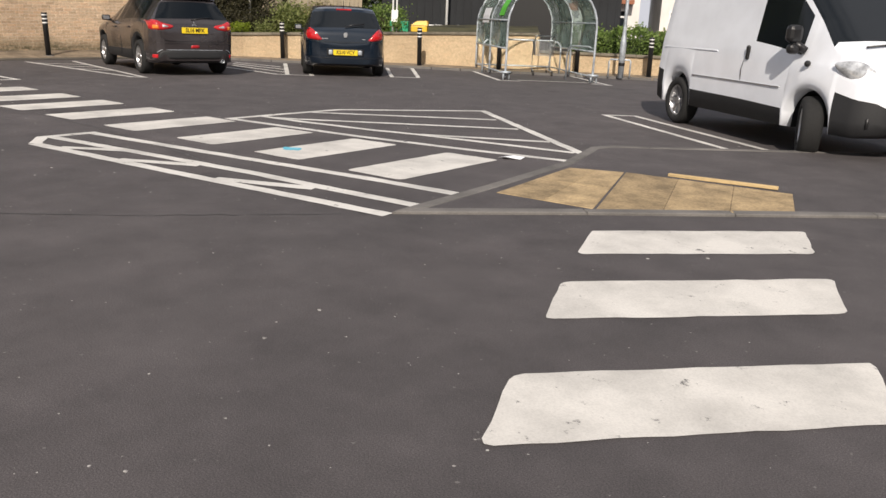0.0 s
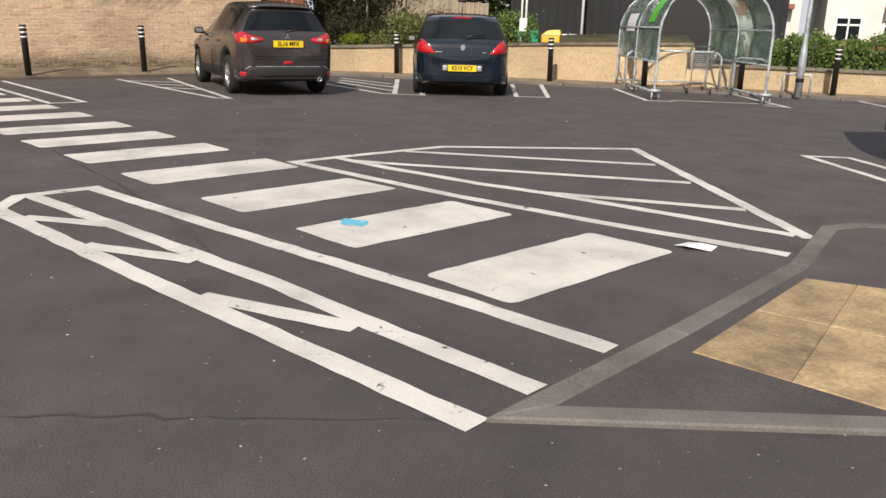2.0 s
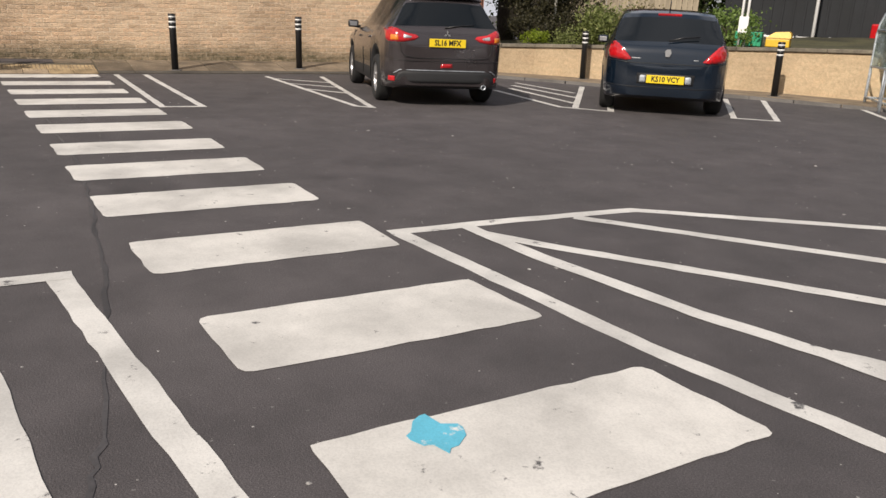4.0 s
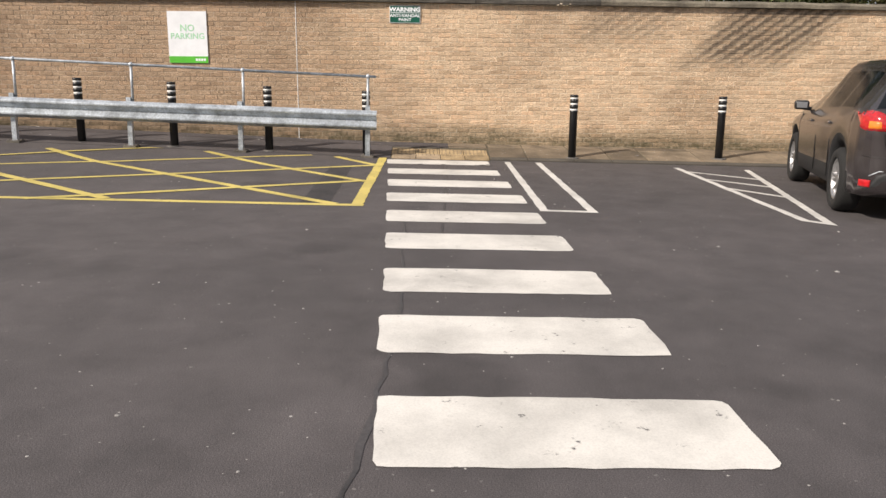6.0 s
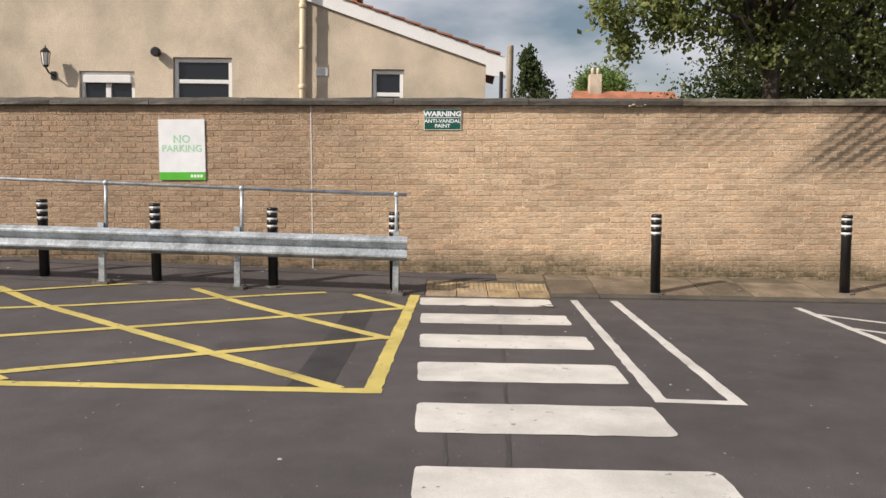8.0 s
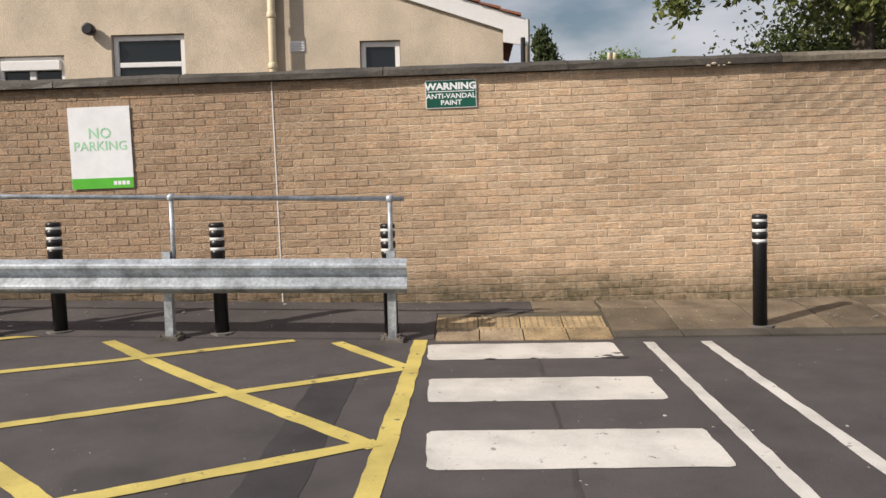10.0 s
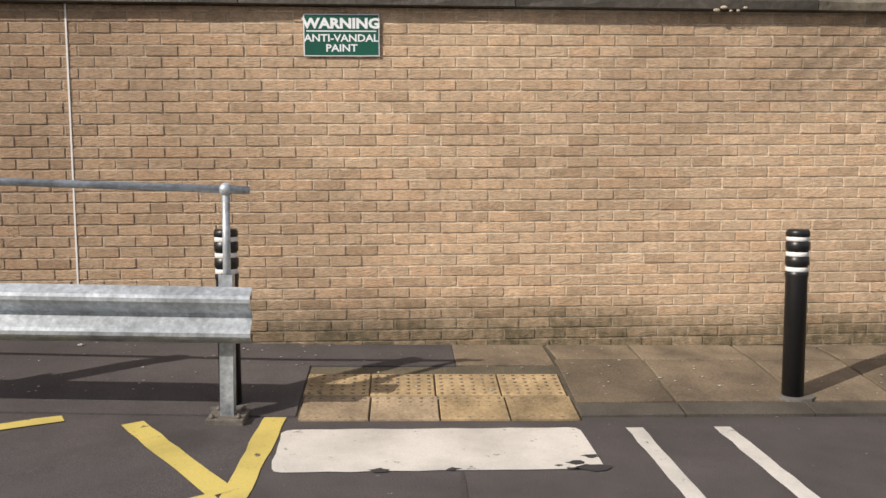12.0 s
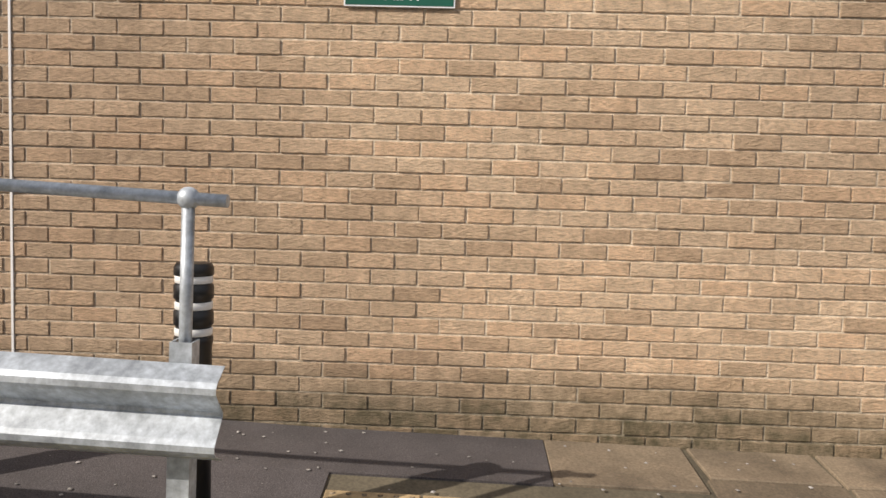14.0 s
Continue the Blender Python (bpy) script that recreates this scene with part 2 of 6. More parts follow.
M_KERB_DARK = surface("grimy_kerb", (0.088, 0.078, 0.064), 0.85, fine=90, coarse=1.6, vary=0.3, bump=0.4)
M_TACTILE_PINK = surface("greyed_tactile", (0.36, 0.275, 0.18), 0.85, fine=48, coarse=4, vary=0.3, bump=0.3, per=0.1)
M_FLAG = surface("paving_flag", (0.225, 0.175, 0.12), 0.85, fine=70, coarse=2.2, vary=0.32, bump=0.4, per=0.4)
M_TACTILE = surface("buff_tactile", (0.41, 0.30, 0.165), 0.85, fine=48, coarse=4, vary=0.3, bump=0.3, per=0.22)
M_GALV = surface("galvanised_steel", (0.50, 0.545, 0.59), 0.45, 0.4, fine=34, coarse=5, vary=0.3, bump=0.08)
M_BLACK = surface("black_plastic", (0.012, 0.012, 0.013), 0.38, fine=40, coarse=3, vary=0.2, bump=0.05)
M_REFLECT = surface("white_reflective_band", (0.82, 0.82, 0.80), 0.45, fine=40, vary=0.06, bump=0)
M_RENDER = surface("pebbledash", (0.66, 0.56, 0.435), 0.92, fine=60, coarse=0.8, vary=0.22, bump=0.9, dist=0.012)
M_PVC = surface("white_pvc", (0.80, 0.80, 0.79), 0.4, fine=20, vary=0.04, bump=0)
M_CREAM = surface("cream_pvc", (0.66, 0.56, 0.38), 0.5, fine=20, vary=0.08, bump=0)
M_DARKGLASS, _nt, _b = node_mat("window_glass")
_b.inputs["Base Color"].default_value, _b.inputs["Roughness"].default_value = (0.012, 0.016, 0.02, 1), 0.04
M_ROOFTILE = surface("clay_roof_tile", (0.40, 0.155, 0.085), 0.8, fine=30, coarse=1.5, vary=0.25, bump=0.3, per=0.3)
M_STEEL = surface("zinc_plated_steel", (0.55, 0.56, 0.57), 0.35, 0.8, fine=30, vary=0.12, bump=0)

# ---- mesh helpers ----
def box(bm, x0, y0, z0, x1, y1, z1, bevel=0.0):
    g = bmesh.ops.create_cube(bm, size=1)
    for v in g["verts"]:
        v.co = Vector(((x0 + x1) / 2 + v.co.x * (x1 - x0), (y0 + y1) / 2 + v.co.y * (y1 - y0), (z0 + z1) / 2 + v.co.z * (z1 - z0)))
    if bevel:
        es = list({e for v in g["verts"] for e in v.link_edges})
        bmesh.ops.bevel(bm, geom=es, offset=bevel, segments=2, affect="EDGES", profile=0.5)
    return bm


def prism(bm, pts, z0, z1):
    """An upright prism over a plan outline; z0, z1: numbers or functions of (x, y)."""
    f0 = z0 if callable(z0) else (lambda x, y: z0)
    f1 = z1 if callable(z1) else (lambda x, y: z1)
    a = [bm.verts.new((x, y, f0(x, y))) for x, y in pts]
    c = [bm.verts.new((x, y, f1(x, y))) for x, y in pts]
    n = len(pts)
    bm.faces.new(c)
    bm.faces.new(a[::-1])
    for i in range(n):
        bm.faces.new((a[i], a[(i + 1) % n], c[(i + 1) % n], c[i]))
    return bm


def tube(bm, pts, r, seg=10, caps=True):
    """A round bar along a line of points."""
    rings = []
    pts = [Vector(p) for p in pts]
    for i, p in enumerate(pts):
        d = (pts[min(i + 1, len(pts) - 1)] - pts[max(i - 1, 0)]).normalized()
        up = Vector((0, 0, 1)) if abs(d.z) < 0.9 else Vector((1, 0, 0))
        a = d.cross(up).normalized()
        b = d.cross(a)
        rr = r[i] if isinstance(r, (list, tuple)) else r
        rings.append([bm.verts.new(p + rr * (math.cos(2 * math.pi * k / seg) * a + math.sin(2 * math.pi * k / seg) * b)) for k in range(seg)])
    for q, w in zip(rings, rings[1:]):
        for k in range(seg):
            f = bm.faces.new((q[k], q[(k + 1) % seg], w[(k + 1) % seg], w[k]))
            f.smooth = True
    if caps:
        bm.faces.new(rings[0])
        bm.faces.new(rings[-1][::-1])
    return bm


def lathe(bm, profile, seg=20, center=(0, 0), smooth=True):
    """A turned body round the z axis from (radius, z) pairs."""
    rings = [[bm.verts.new((center[0] + r * math.cos(2 * math.pi * k / seg), center[1] + r * math.sin(2 * math.pi * k / seg), z)) for k in range(seg)] for r, z in profile]
    for q, w in zip(rings, rings[1:]):
        for k in range(seg):
            f = bm.faces.new((q[k], q[(k + 1) % seg], w[(k + 1) % seg], w[k]))
            f.smooth = smooth
    bm.faces.new(rings[0][::-1])
    bm.faces.new(rings[-1])
    return bm


def mesh_from(name, bm, material):
    bmesh.ops.recalc_face_normals(bm, faces=bm.faces)
    me = bpy.data.meshes.new(name)
    bm.to_mesh(me)
    bm.free()
    for mt in (material if isinstance(material, (list, tuple)) else (material,)):
        me.materials.append(mt)
    return me


def part(name, bm, material, parent, label=""):
    ob = new(name, mesh_from(name, bm, material))
    ob.parent = parent
    return tagged(ob, label)


def thing(name, label, category, group="", at=None, kind=""):
    ob = tagged(new(name), label, category, group, kind)
    if at is not None:
        ob.matrix_basis = at
    return ob


def solid(name, bm, material, label="", category="", group="", kind="", at=None):
    ob = tagged(new(name, mesh_from(name, bm, material)), label, category, group, kind)
    if at is not None:
        ob.matrix_basis = at
    return ob


def rise(x, y):
    """The asphalt climbs gently towards the wall's far end."""
    return 0.02 * max(0.0, min(6.0, 4.0 - y)) * max(0.0, min(1.0, (-17.3 - x) / 1.3))


def ribbon(bm, pts, width, z=0.004, jitter=0.006, step=0.12):
    """A painted line with slightly ragged edges along a line of plan points."""
    ps = [Vector((x, y, 0)) for x, y in pts]
    across = [Vector((-(q - p).y, (q - p).x, 0)).normalized() for p, q in zip(ps, ps[1:])]
    joints = [across[0]]
    for u, v in zip(across, across[1:]):
        m = (u + v).normalized()
        joints.append(m / max(0.45, m.dot(u)))
    joints.append(across[-1])
    last = None
    for j, (p, q) in enumerate(zip(ps, ps[1:])):
        n = max(1, int((q - p).length / step))
        for i in range(n + 1):
            c = p + (q - p) * (i / n)
            c.z = z + rise(c.x, c.y)
            side = (joints[j] if i == 0 else joints[j + 1] if i == n else across[j]) * width / 2
            r0, r1 = (1 + random.uniform(-1, 1) * jitter / width * 2 for _ in range(2))
            if i == 0 and last:
                continue
            row = (bm.verts.new(c + side * r0), bm.verts.new(c - side * r1))
            if last:
                bm.faces.new((last[0], last[1], row[1], row[0]))
            last = row
    return bm


def patch(bm, corners, z=0.004, round_=0.05, jitter=0.006, step=0.1):
    """A painted slab with rounded corners and ragged edges."""
    c = [Vector((x, y, 0)) for x, y in corners]
    out = []
    n = len(c)
    for i in range(n):
        p, q, r = c[i - 1], c[i], c[(i + 1) % n]
        a, b = q + (p - q).normalized() * round_, q + (r - q).normalized() * round_
        out += [a, (a + b + q * 2) / 4, b]
        e = r + (q - r).normalized() * round_
        k = int((e - b).length / step)
        out += [b + (e - b) * (j / k) for j in range(1, k)]
    vs = [bm.verts.new((p.x + random.uniform(-jitter, jitter), p.y + random.uniform(-jitter, jitter), z)) for p in out]
    bm.faces.new(vs)
    return bm

# ---- ground ----
bm = bmesh.new()
bmesh.ops.create_grid(bm, x_segments=8, y_segments=8, size=400)
solid("ground", bm, M_ASPHALT, "dark grey worn asphalt car park surface", "ground", kind="structure")

# ---- road markings ----
def marking(name, label, group, mat, lines=(), patches=(), width=0.1, **kw):
    if patches:
        bm = bmesh.new()
        for c in patches:
            patch(bm, c)
        return solid(name, bm, mat, label, "road marking", group)
    e = thing(name, label, "road marking", group)
    for i, pts in enumerate(lines):
        part("painted_line", ribbon(bmesh.new(), pts, width, z=0.0032 + 0.0004 * i, **kw), mat, e)
    return e


# the long crossing, bending slightly as it goes: near edge, two sides of each stripe
CROSSING = [(-3.59, 4.85, 6.33), (-4.83, 4.83, 6.25), (-6.01, 4.755, 6.15), (-7.27, 4.655, 6.04), (-8.48, 4.585, 6.00), (-9.61, 4.525, 5.95), (-10.70, 4.49, 5.90),
            (-11.94, 4.43, 5.88), (-13.08, 4.375, 5.83), (-14.25, 4.315, 5.795), (-15.42, 4.265, 5.75), (-16.62, 4.20, 5.715), (-17.83, 4.125, 5.66)]
for k, (x, yl, yr) in enumerate(CROSSING):
    d = 0.61
    marking("zebra_stripe", "worn white painted zebra crossing stripe on the asphalt", "long zebra crossing", M_WHITE,
            patches=[[(x, yl), (x - d, yl - 0.03), (x - d - 0.02, yr - (0.05 if k < 3 else 0.0)), (x - 0.03, yr)]])
# the crossing that leads to the island
for (ax, ay), (bx, by), (cx, cy), (dx, dy) in (
        ((-1.637, 4.55), (-0.586, 5.64), (-0.38, 5.075), (-1.43, 3.99)),
        ((-1.233, 3.47), (-0.163, 4.607), (0.034, 4.04), (-1.01, 2.93)),
        ((-0.789, 2.336), (0.257, 3.471), (0.46, 2.95), (-0.562, 1.814))):
    marking("zebra_stripe", "scuffed white painted stripe of the short crossing", "short zebra crossing", M_WHITE,
            patches=[[(ax, ay), (bx, by), (cx, cy), (dx, dy)]])
marking("hatched_marking", "white zig-zag hatched wedge painted on asphalt", "hatching", M_LINE, lines=[
    [(-2.95, 4.78), (-3.85, 4.69), (-5.69, 4.45), (-7.38, 4.25)], [(-2.89, 4.24), (-3.65, 4.18), (-4.6, 4.13), (-6.05, 3.96), (-7.36, 3.80)], [(-2.84, 3.88), (-3.89, 3.775), (-4.78, 3.68), (-7.06, 3.48)],
    [(-7.405, 4.31), (-7.40, 3.72), (-7.06, 3.49)], [(-3.80, 4.09), (-4.60, 3.75)], [(-5.15, 4.00), (-5.82, 3.63)], [(-6.20, 3.92), (-6.72, 3.56)]], width=0.12)
marking("hatched_marking", "white hatched traffic island painted on asphalt", "hatching", M_LINE, lines=[
    [(-3.15, 6.84), (-4.2, 6.60), (-5.6, 6.35), (-7.55, 6.14)], [(-7.57, 6.09), (-7.575, 6.9), (-7.53, 8.0), (-6.25, 9.72), (-3.24, 7.34)],
    [(-7.5, 7.45), (-5.5, 8.99)], [(-7.38, 6.62), (-7.02, 6.83), (-4.77, 8.43)], [(-5.22, 7.03), (-3.93, 7.80)], [(-7.53, 6.615), (-6.82, 6.675), (-5.8, 6.85), (-5.22, 7.01), (-3.34, 7.34)]], width=0.11)
marking("bay_line", "white parking bay end marking on asphalt", "bay markings", M_LINE, lines=[[(-18.46, 5.965), (-13.87, 5.91), (-13.85, 6.40), (-18.47, 6.45)]], width=0.09)
marking("bay_line", "white hatched strip between parking bays", "bay markings", M_LINE, lines=[
    [(-18.2, 8.545), (-13.62, 8.43), (-13.46, 8.60), (-18.12, 9.61)], [(-17.7, 8.55), (-16.9, 9.35)], [(-16.8, 8.53), (-16.1, 9.17)], [(-15.9, 8.5), (-15.2, 8.97)]], width=0.09)
marking("bay_line", "white hatched strip between parking bays", "bay markings", M_LINE, lines=[
    [(-15.5, 11.9), (-13.1, 11.55), (-12.5, 12.03), (-15.0, 14.1)], [(-12.98, 11.74), (-16.0, 14.27)],
    [(-15.8, 12.42), (-13.5, 12.12)], [(-16.3, 12.82), (-14.2, 12.72)], [(-16.8, 13.22), (-14.9, 13.22)]], width=0.1)
marking("bay_line", "white parking bay end marking on asphalt", "bay markings", M_LINE, lines=[[(-13.75, 15.8), (-11.5, 13.5), (-11.1, 13.95), (-13.4, 16.4)]], width=0.09)
marking("bay_line", "white trolley bay outline on asphalt", "bay markings", M_LINE, lines=[
    [(-13.3, 18.4), (-9.8, 15.27), (-9.4, 15.55)], [(-9.6, 15.75), (-8.1, 16.95)], [(-8.1, 16.5), (-7.7, 16.6), (-10.4, 19.0)]], width=0.09)
marking("bay_line", "white parking bay divider painted on asphalt", "bay markings", M_LINE, lines=[[(-1.7, 8.56), (-4.88, 10.96), (-4.53, 11.26), (-1.6, 9.08)]], width=0.09)
marking("bay_line", "white parking bay divider painted on asphalt", "bay markings", M_LINE, lines=[[(-9.1, 21.0), (-6.4, 18.3)], [(-8.6, 21.3), (-5.9, 18.6)]], width=0.09)
# keep-clear box
marking("yellow_box", "yellow criss-cross keep-clear box on asphalt", "", M_YELLOW, lines=[
    [(-13.95, 4.10), (-13.88, -7.0)], [(-13.92, 4.03), (-18.72, 4.02)],
    [(-13.99, 3.80), (-18.2, -1.02)], [(-15.76, 3.98), (-18.5, 1.28)], [(-17.6, 3.97), (-18.52, 3.29)],
    [(-18.58, 2.91), (-17.83, 1.62), (-17.0, -0.3), (-14.4, -5.0)], [(-17.55, 3.96), (-16.66, 2.53), (-15.56, 0.66), (-13.9, -2.1)], [(-15.84, 3.98), (-14.23, 1.36), (-13.88, 0.75)],
    [(-14.0, 1.5), (-18.2, -3.4)], [(-14.0, -1.2), (-17.6, -5.4)], [(-18.74, 0.6), (-15.4, -5.0)]], width=0.12)

# ---- raised island with its kerb ----
def island_z(x, y):
    return 0.016 + 0.016 * max(0.0, (x + 2.88) * -0.69 + (y - 3.95) * 0.72)


ISLE = [(-2.84, 3.92), (-1.88, 4.93), (-0.3, 6.5), (0.60, 7.1), (2.6, 8.1), (4.2, 10.5), (3.0, 12.6), (1.2, 11.9), (-0.85, 9.95), (-1.7, 9.10), (-2.85, 8.02), (-3.14, 7.78), (-3.25, 7.5), (-3.0, 6.5), (-2.9, 5.1)]
inner = []
for i, p in enumerate(ISLE):
    a, b, c = Vector(ISLE[i - 1]), Vector(p), Vector(ISLE[(i + 1) % len(ISLE)])
    n = ((b - a).normalized() + (c - b).normalized())
    n = Vector((-n.y, n.x)).normalized()
    inner.append(tuple(b + n * 0.105 / max(0.35, n.dot(Vector((-(b - a).y, (b - a).x)).normalized()))))
isle = thing("island", "low asphalt traffic island with concrete kerb", "traffic island", kind="structure")
bm = bmesh.new()
for i in range(len(ISLE)):
    j = (i + 1) % len(ISLE)
    a0, a1, b0, b1 = Vector(ISLE[i]), Vector(ISLE[j]), Vector(inner[i]), Vector(inner[j])
    n = max(1, int((a1 - a0).length / 0.9))
    for k in range(n):
        t0, t1 = k / n + 0.0015, (k + 1) / n - 0.0015
        bm = bmesh.new()
        prism(bm, [a0.lerp(a1, t0), a0.lerp(a1, t1), b0.lerp(b1, t1), b0.lerp(b1, t0)], -0.05, lambda x, y: island_z(x, y) + 0.006)
        bmesh.ops.bevel(bm, geom=[e for e in bm.edges if all(v.co.z > -0.01 for v in e.verts)], offset=0.008, segments=1, affect="EDGES")
        part("kerb_stone", bm, M_KERB, isle)
bm = bmesh.new()
prism(bm, inner, -0.05, lambda x, y: island_z(x, y))
part("infill", bm, M_ASPHALT, isle)


def tile(bm, corners, z, gap=0.003, blister=0):
    c = Vector((sum(p[0] for p in corners) / 4, sum(p[1] for p in corners) / 4))
    q = [c + (Vector(p) - c) * (1 - gap * 2 / (Vector(p) - c).length) for p in corners]
    prism(bm, q, lambda x, y: z(x, y) - 0.03, z)
    bmesh.ops.bevel(bm, geom=[e for e in bm.edges if all(v.co.z > z(v.co.x, v.co.y) - 0.01 for v in e.verts)], offset=0.004, segments=1, affect="EDGES")
    for i in range(blister):
        for j in range(blister):
            u, v = (i + 0.5) / blister, (j + 0.5) / blister
            p = q[0] * (1 - u) * (1 - v) + q[1] * u * (1 - v) + q[2] * u * v + q[3] * (1 - u) * v
            zz = z(p.x, p.y)
            ring = [bm.verts.new((p.x + 0.0125 * math.cos(a), p.y + 0.0125 * math.sin(a), zz)) for a in [k * math.pi / 3 for k in range(6)]]
            top = [bm.verts.new((p.x + 0.008 * math.cos(a), p.y + 0.008 * math.sin(a), zz + 0.005)) for a in [k * math.pi / 3 for k in range(6)]]
            bm.faces.new(top)
            for k in range(6):
                bm.faces.new((ring[k], ring[(k + 1) % 6], top[(k + 1) % 6], top[k])).material_index = 1
    return bm


def quad_grid(c, nu, nv):
    c = [Vector(p) for p in c]
    at = lambda u, v: c[0] * (1 - u) * (1 - v) + c[1] * u * (1 - v) + c[2] * u * v + c[3] * (1 - u) * v
    for i in range(nu):
        for j in range(nv):
            yield [at(i / nu, j / nv), at((i + 1) / nu, j / nv), at((i + 1) / nu, (j + 1) / nv), at(i / nu, (j + 1) / nv)]


for c, nu, nv in (([(-2.69, 4.96), (-1.905, 5.06), (-2.372, 6.51), (-2.82, 6.30)], 2, 2), ([(-1.87, 5.02), (-0.78, 6.10), (-0.99, 6.78), (-2.36, 6.52)], 3, 1)):
    for q in quad_grid(c, nu, nv):
        part("tactile_slab", tile(bmesh.new(), q, lambda x, y: island_z(x, y) + 0.005, 0.0012), M_TACTILE, isle)
bm = bmesh.new()
box(bm, -0.46, -0.02, 0, 0.46, 0.02, 0.03, 0.006)
solid("timber_batten", bm, surface("bare_timber", (0.55, 0.40, 0.20), 0.7, stretch=(1, 8, 8), fine=20, vary=0.2), "thin pale timber batten lying on the island", "batten", at=pose(-1.58, 6.77, island_z(-1.58, 6.77), 0, 0, 10))

# ---- pavement along the wall ----
WX = -19.86


def pave_z(x, y):
    return float(np.interp(-x, [18.65, 19.36, 19.86], [0.014, 0.130, 0.160])) + rise(x, y)


def flag_z(x, y):
    return pave_z(x, y) + 0.008 * max(0.0, min(1.0, (y - 5.72) / 0.8)) * max(0.0, 1 - max(0, -18.8 - x) / 0.6)


M_EARTH = surface("joint_dirt", (0.13, 0.11, 0.075), 0.95, fine=60, vary=0.3, bump=0.4)
pav = thing("pavement", "narrow pavement of asphalt and stone flags below the wall", "pavement", kind="structure")
bm = bmesh.new()
for xa, xb, ya, yb in ((-18.66, -19.36, -14, 4.13), (-19.36, WX, -14, 5.06)):
    for yc, yd in ((ya, -2.0), (-2.0, 4.0), (4.0, yb)):
        prism(bm, [(xa, yc), (xa, yd), (xb, yd), (xb, yc)], -0.05, lambda x, y: pave_z(x, y) - 0.004)
for yc, yd in [(-14, -2.0)] + [(-2.0 + 0.5 * k, -1.5 + 0.5 * k) for k in range(12)]:
    for xa, xb in ((-17.3, -17.63), (-17.63, -17.95), (-17.95, -18.28), (-18.28, -18.6), (-18.6, -18.66)):
        prism(bm, [(xa, yc), (xa, yd), (xb, yd), (xb, yc)], -0.05, lambda x, y: rise(x, y) + 0.0012)
part("asphalt_strip", bm, M_ASPHALT, pav)
bm = bmesh.new()
for xa, xb in ((-18.66, -19.36), (-19.36, WX)):
    prism(bm, [(xa, 4.13), (xa, 13.2), (xb, 13.2), (xb, 4.13)], -0.05, lambda x, y: pave_z(x, y) - 0.014)
part("bedding", bm, M_EARTH, pav)
for i in range(4):
    for j in range(2):
        xa, ya, w, d = -18.59 - 0.322 * j, 4.15 + 0.39 * i - (0.0 if j == 0 else 0.012), 0.386, 0.309
        slab = part("tactile_slab", tile(bmesh.new(), [(xa, ya), (xa, ya + w), (xa - d, ya + w), (xa - d, ya)], pave_z, 0.002, blister=6), M_TACTILE_PINK if j == 0 and i < 2 else M_TACTILE, pav)
        slab.data.materials.append(M_FLAG)
for y0, y1 in ((5.06, 5.71),):
    part("flag", tile(bmesh.new(), [(-19.37, y0), (-19.37, y1), (WX + 0.005, y1), (WX + 0.005, y0)], pave_z), M_FLAG, pav)
y = 5.72
while y < 13:
    w = random.choice((0.6, 0.75, 0.6, 0.9))
    sp = -19.50 + random.uniform(-0.03, 0.03)
    for x0, x1 in ((-18.81, sp), (sp, WX + 0.005)):
        sk = random.uniform(-0.02, 0.02)
        part("flag", tile(bmesh.new(), [(x0, y + sk), (x0, y + w), (x1, y + w), (x1, y)], flag_z, 0.008), M_FLAG, pav)
    part("kerb_stone", tile(bmesh.new(), [(-18.65, y), (-18.65, y + w), (-18.80, y + w), (-18.80, y)], flag_z, 0.003), M_KERB_DARK, pav)
    y += w
# the strip of footway in front of the low wall
LOW = [(-19.75, 12.95), (-18.35, 14.75), (-14.25, 17.75), (-10.75, 19.45), (-3.0, 23.4)]
FOOT = [(-18.65, 13.0), (-17.4, 13.9), (-13.7, 16.4), (-10.2, 18.2), (-2.6, 22.1)]
bm = bmesh.new()
prism(bm, FOOT + LOW[::-1], -0.05, 0.045)
part("footway", bm, M_FLAG, pav)
bm = bmesh.new()
for (ax, ay), (bx, by) in zip(FOOT, FOOT[1:]):
    a, b = Vector((ax, ay)), Vector((bx, by))
    n = int((b - a).length / 0.9) + 1
    sd = Vector((b.y - a.y, a.x - b.x)).normalized() * 0.12
    for k in range(n):
        p, q = a.lerp(b, k / n + 0.003), a.lerp(b, (k + 1) / n - 0.003)
        bm = bmesh.new()
        prism(bm, [p + sd, q + sd, q, p], -0.05, 0.055)
        part("kerb_stone", bm, M_KERB, pav)

# ---- the tall brick wall ----
Y0, Y1 = -7.0, 12.95
COURSE, PITCH, BASE = 0.0754, 0.2203, 0.030
# the wall is level while the car park falls along it: one degree between the two
FALL = Matrix.Translation((0, 4.5, 1.2)) @ Matrix.Rotation(radians(1.0), 4, "X") @ Matrix.Translation((0, -4.5, -1.2))
wall = thing("wall_tall", "tall buff brick boundary wall with a dark coping", "wall", kind="structure", at=FALL)
top_z = lambda y: 2.50 - 0.0065 * y


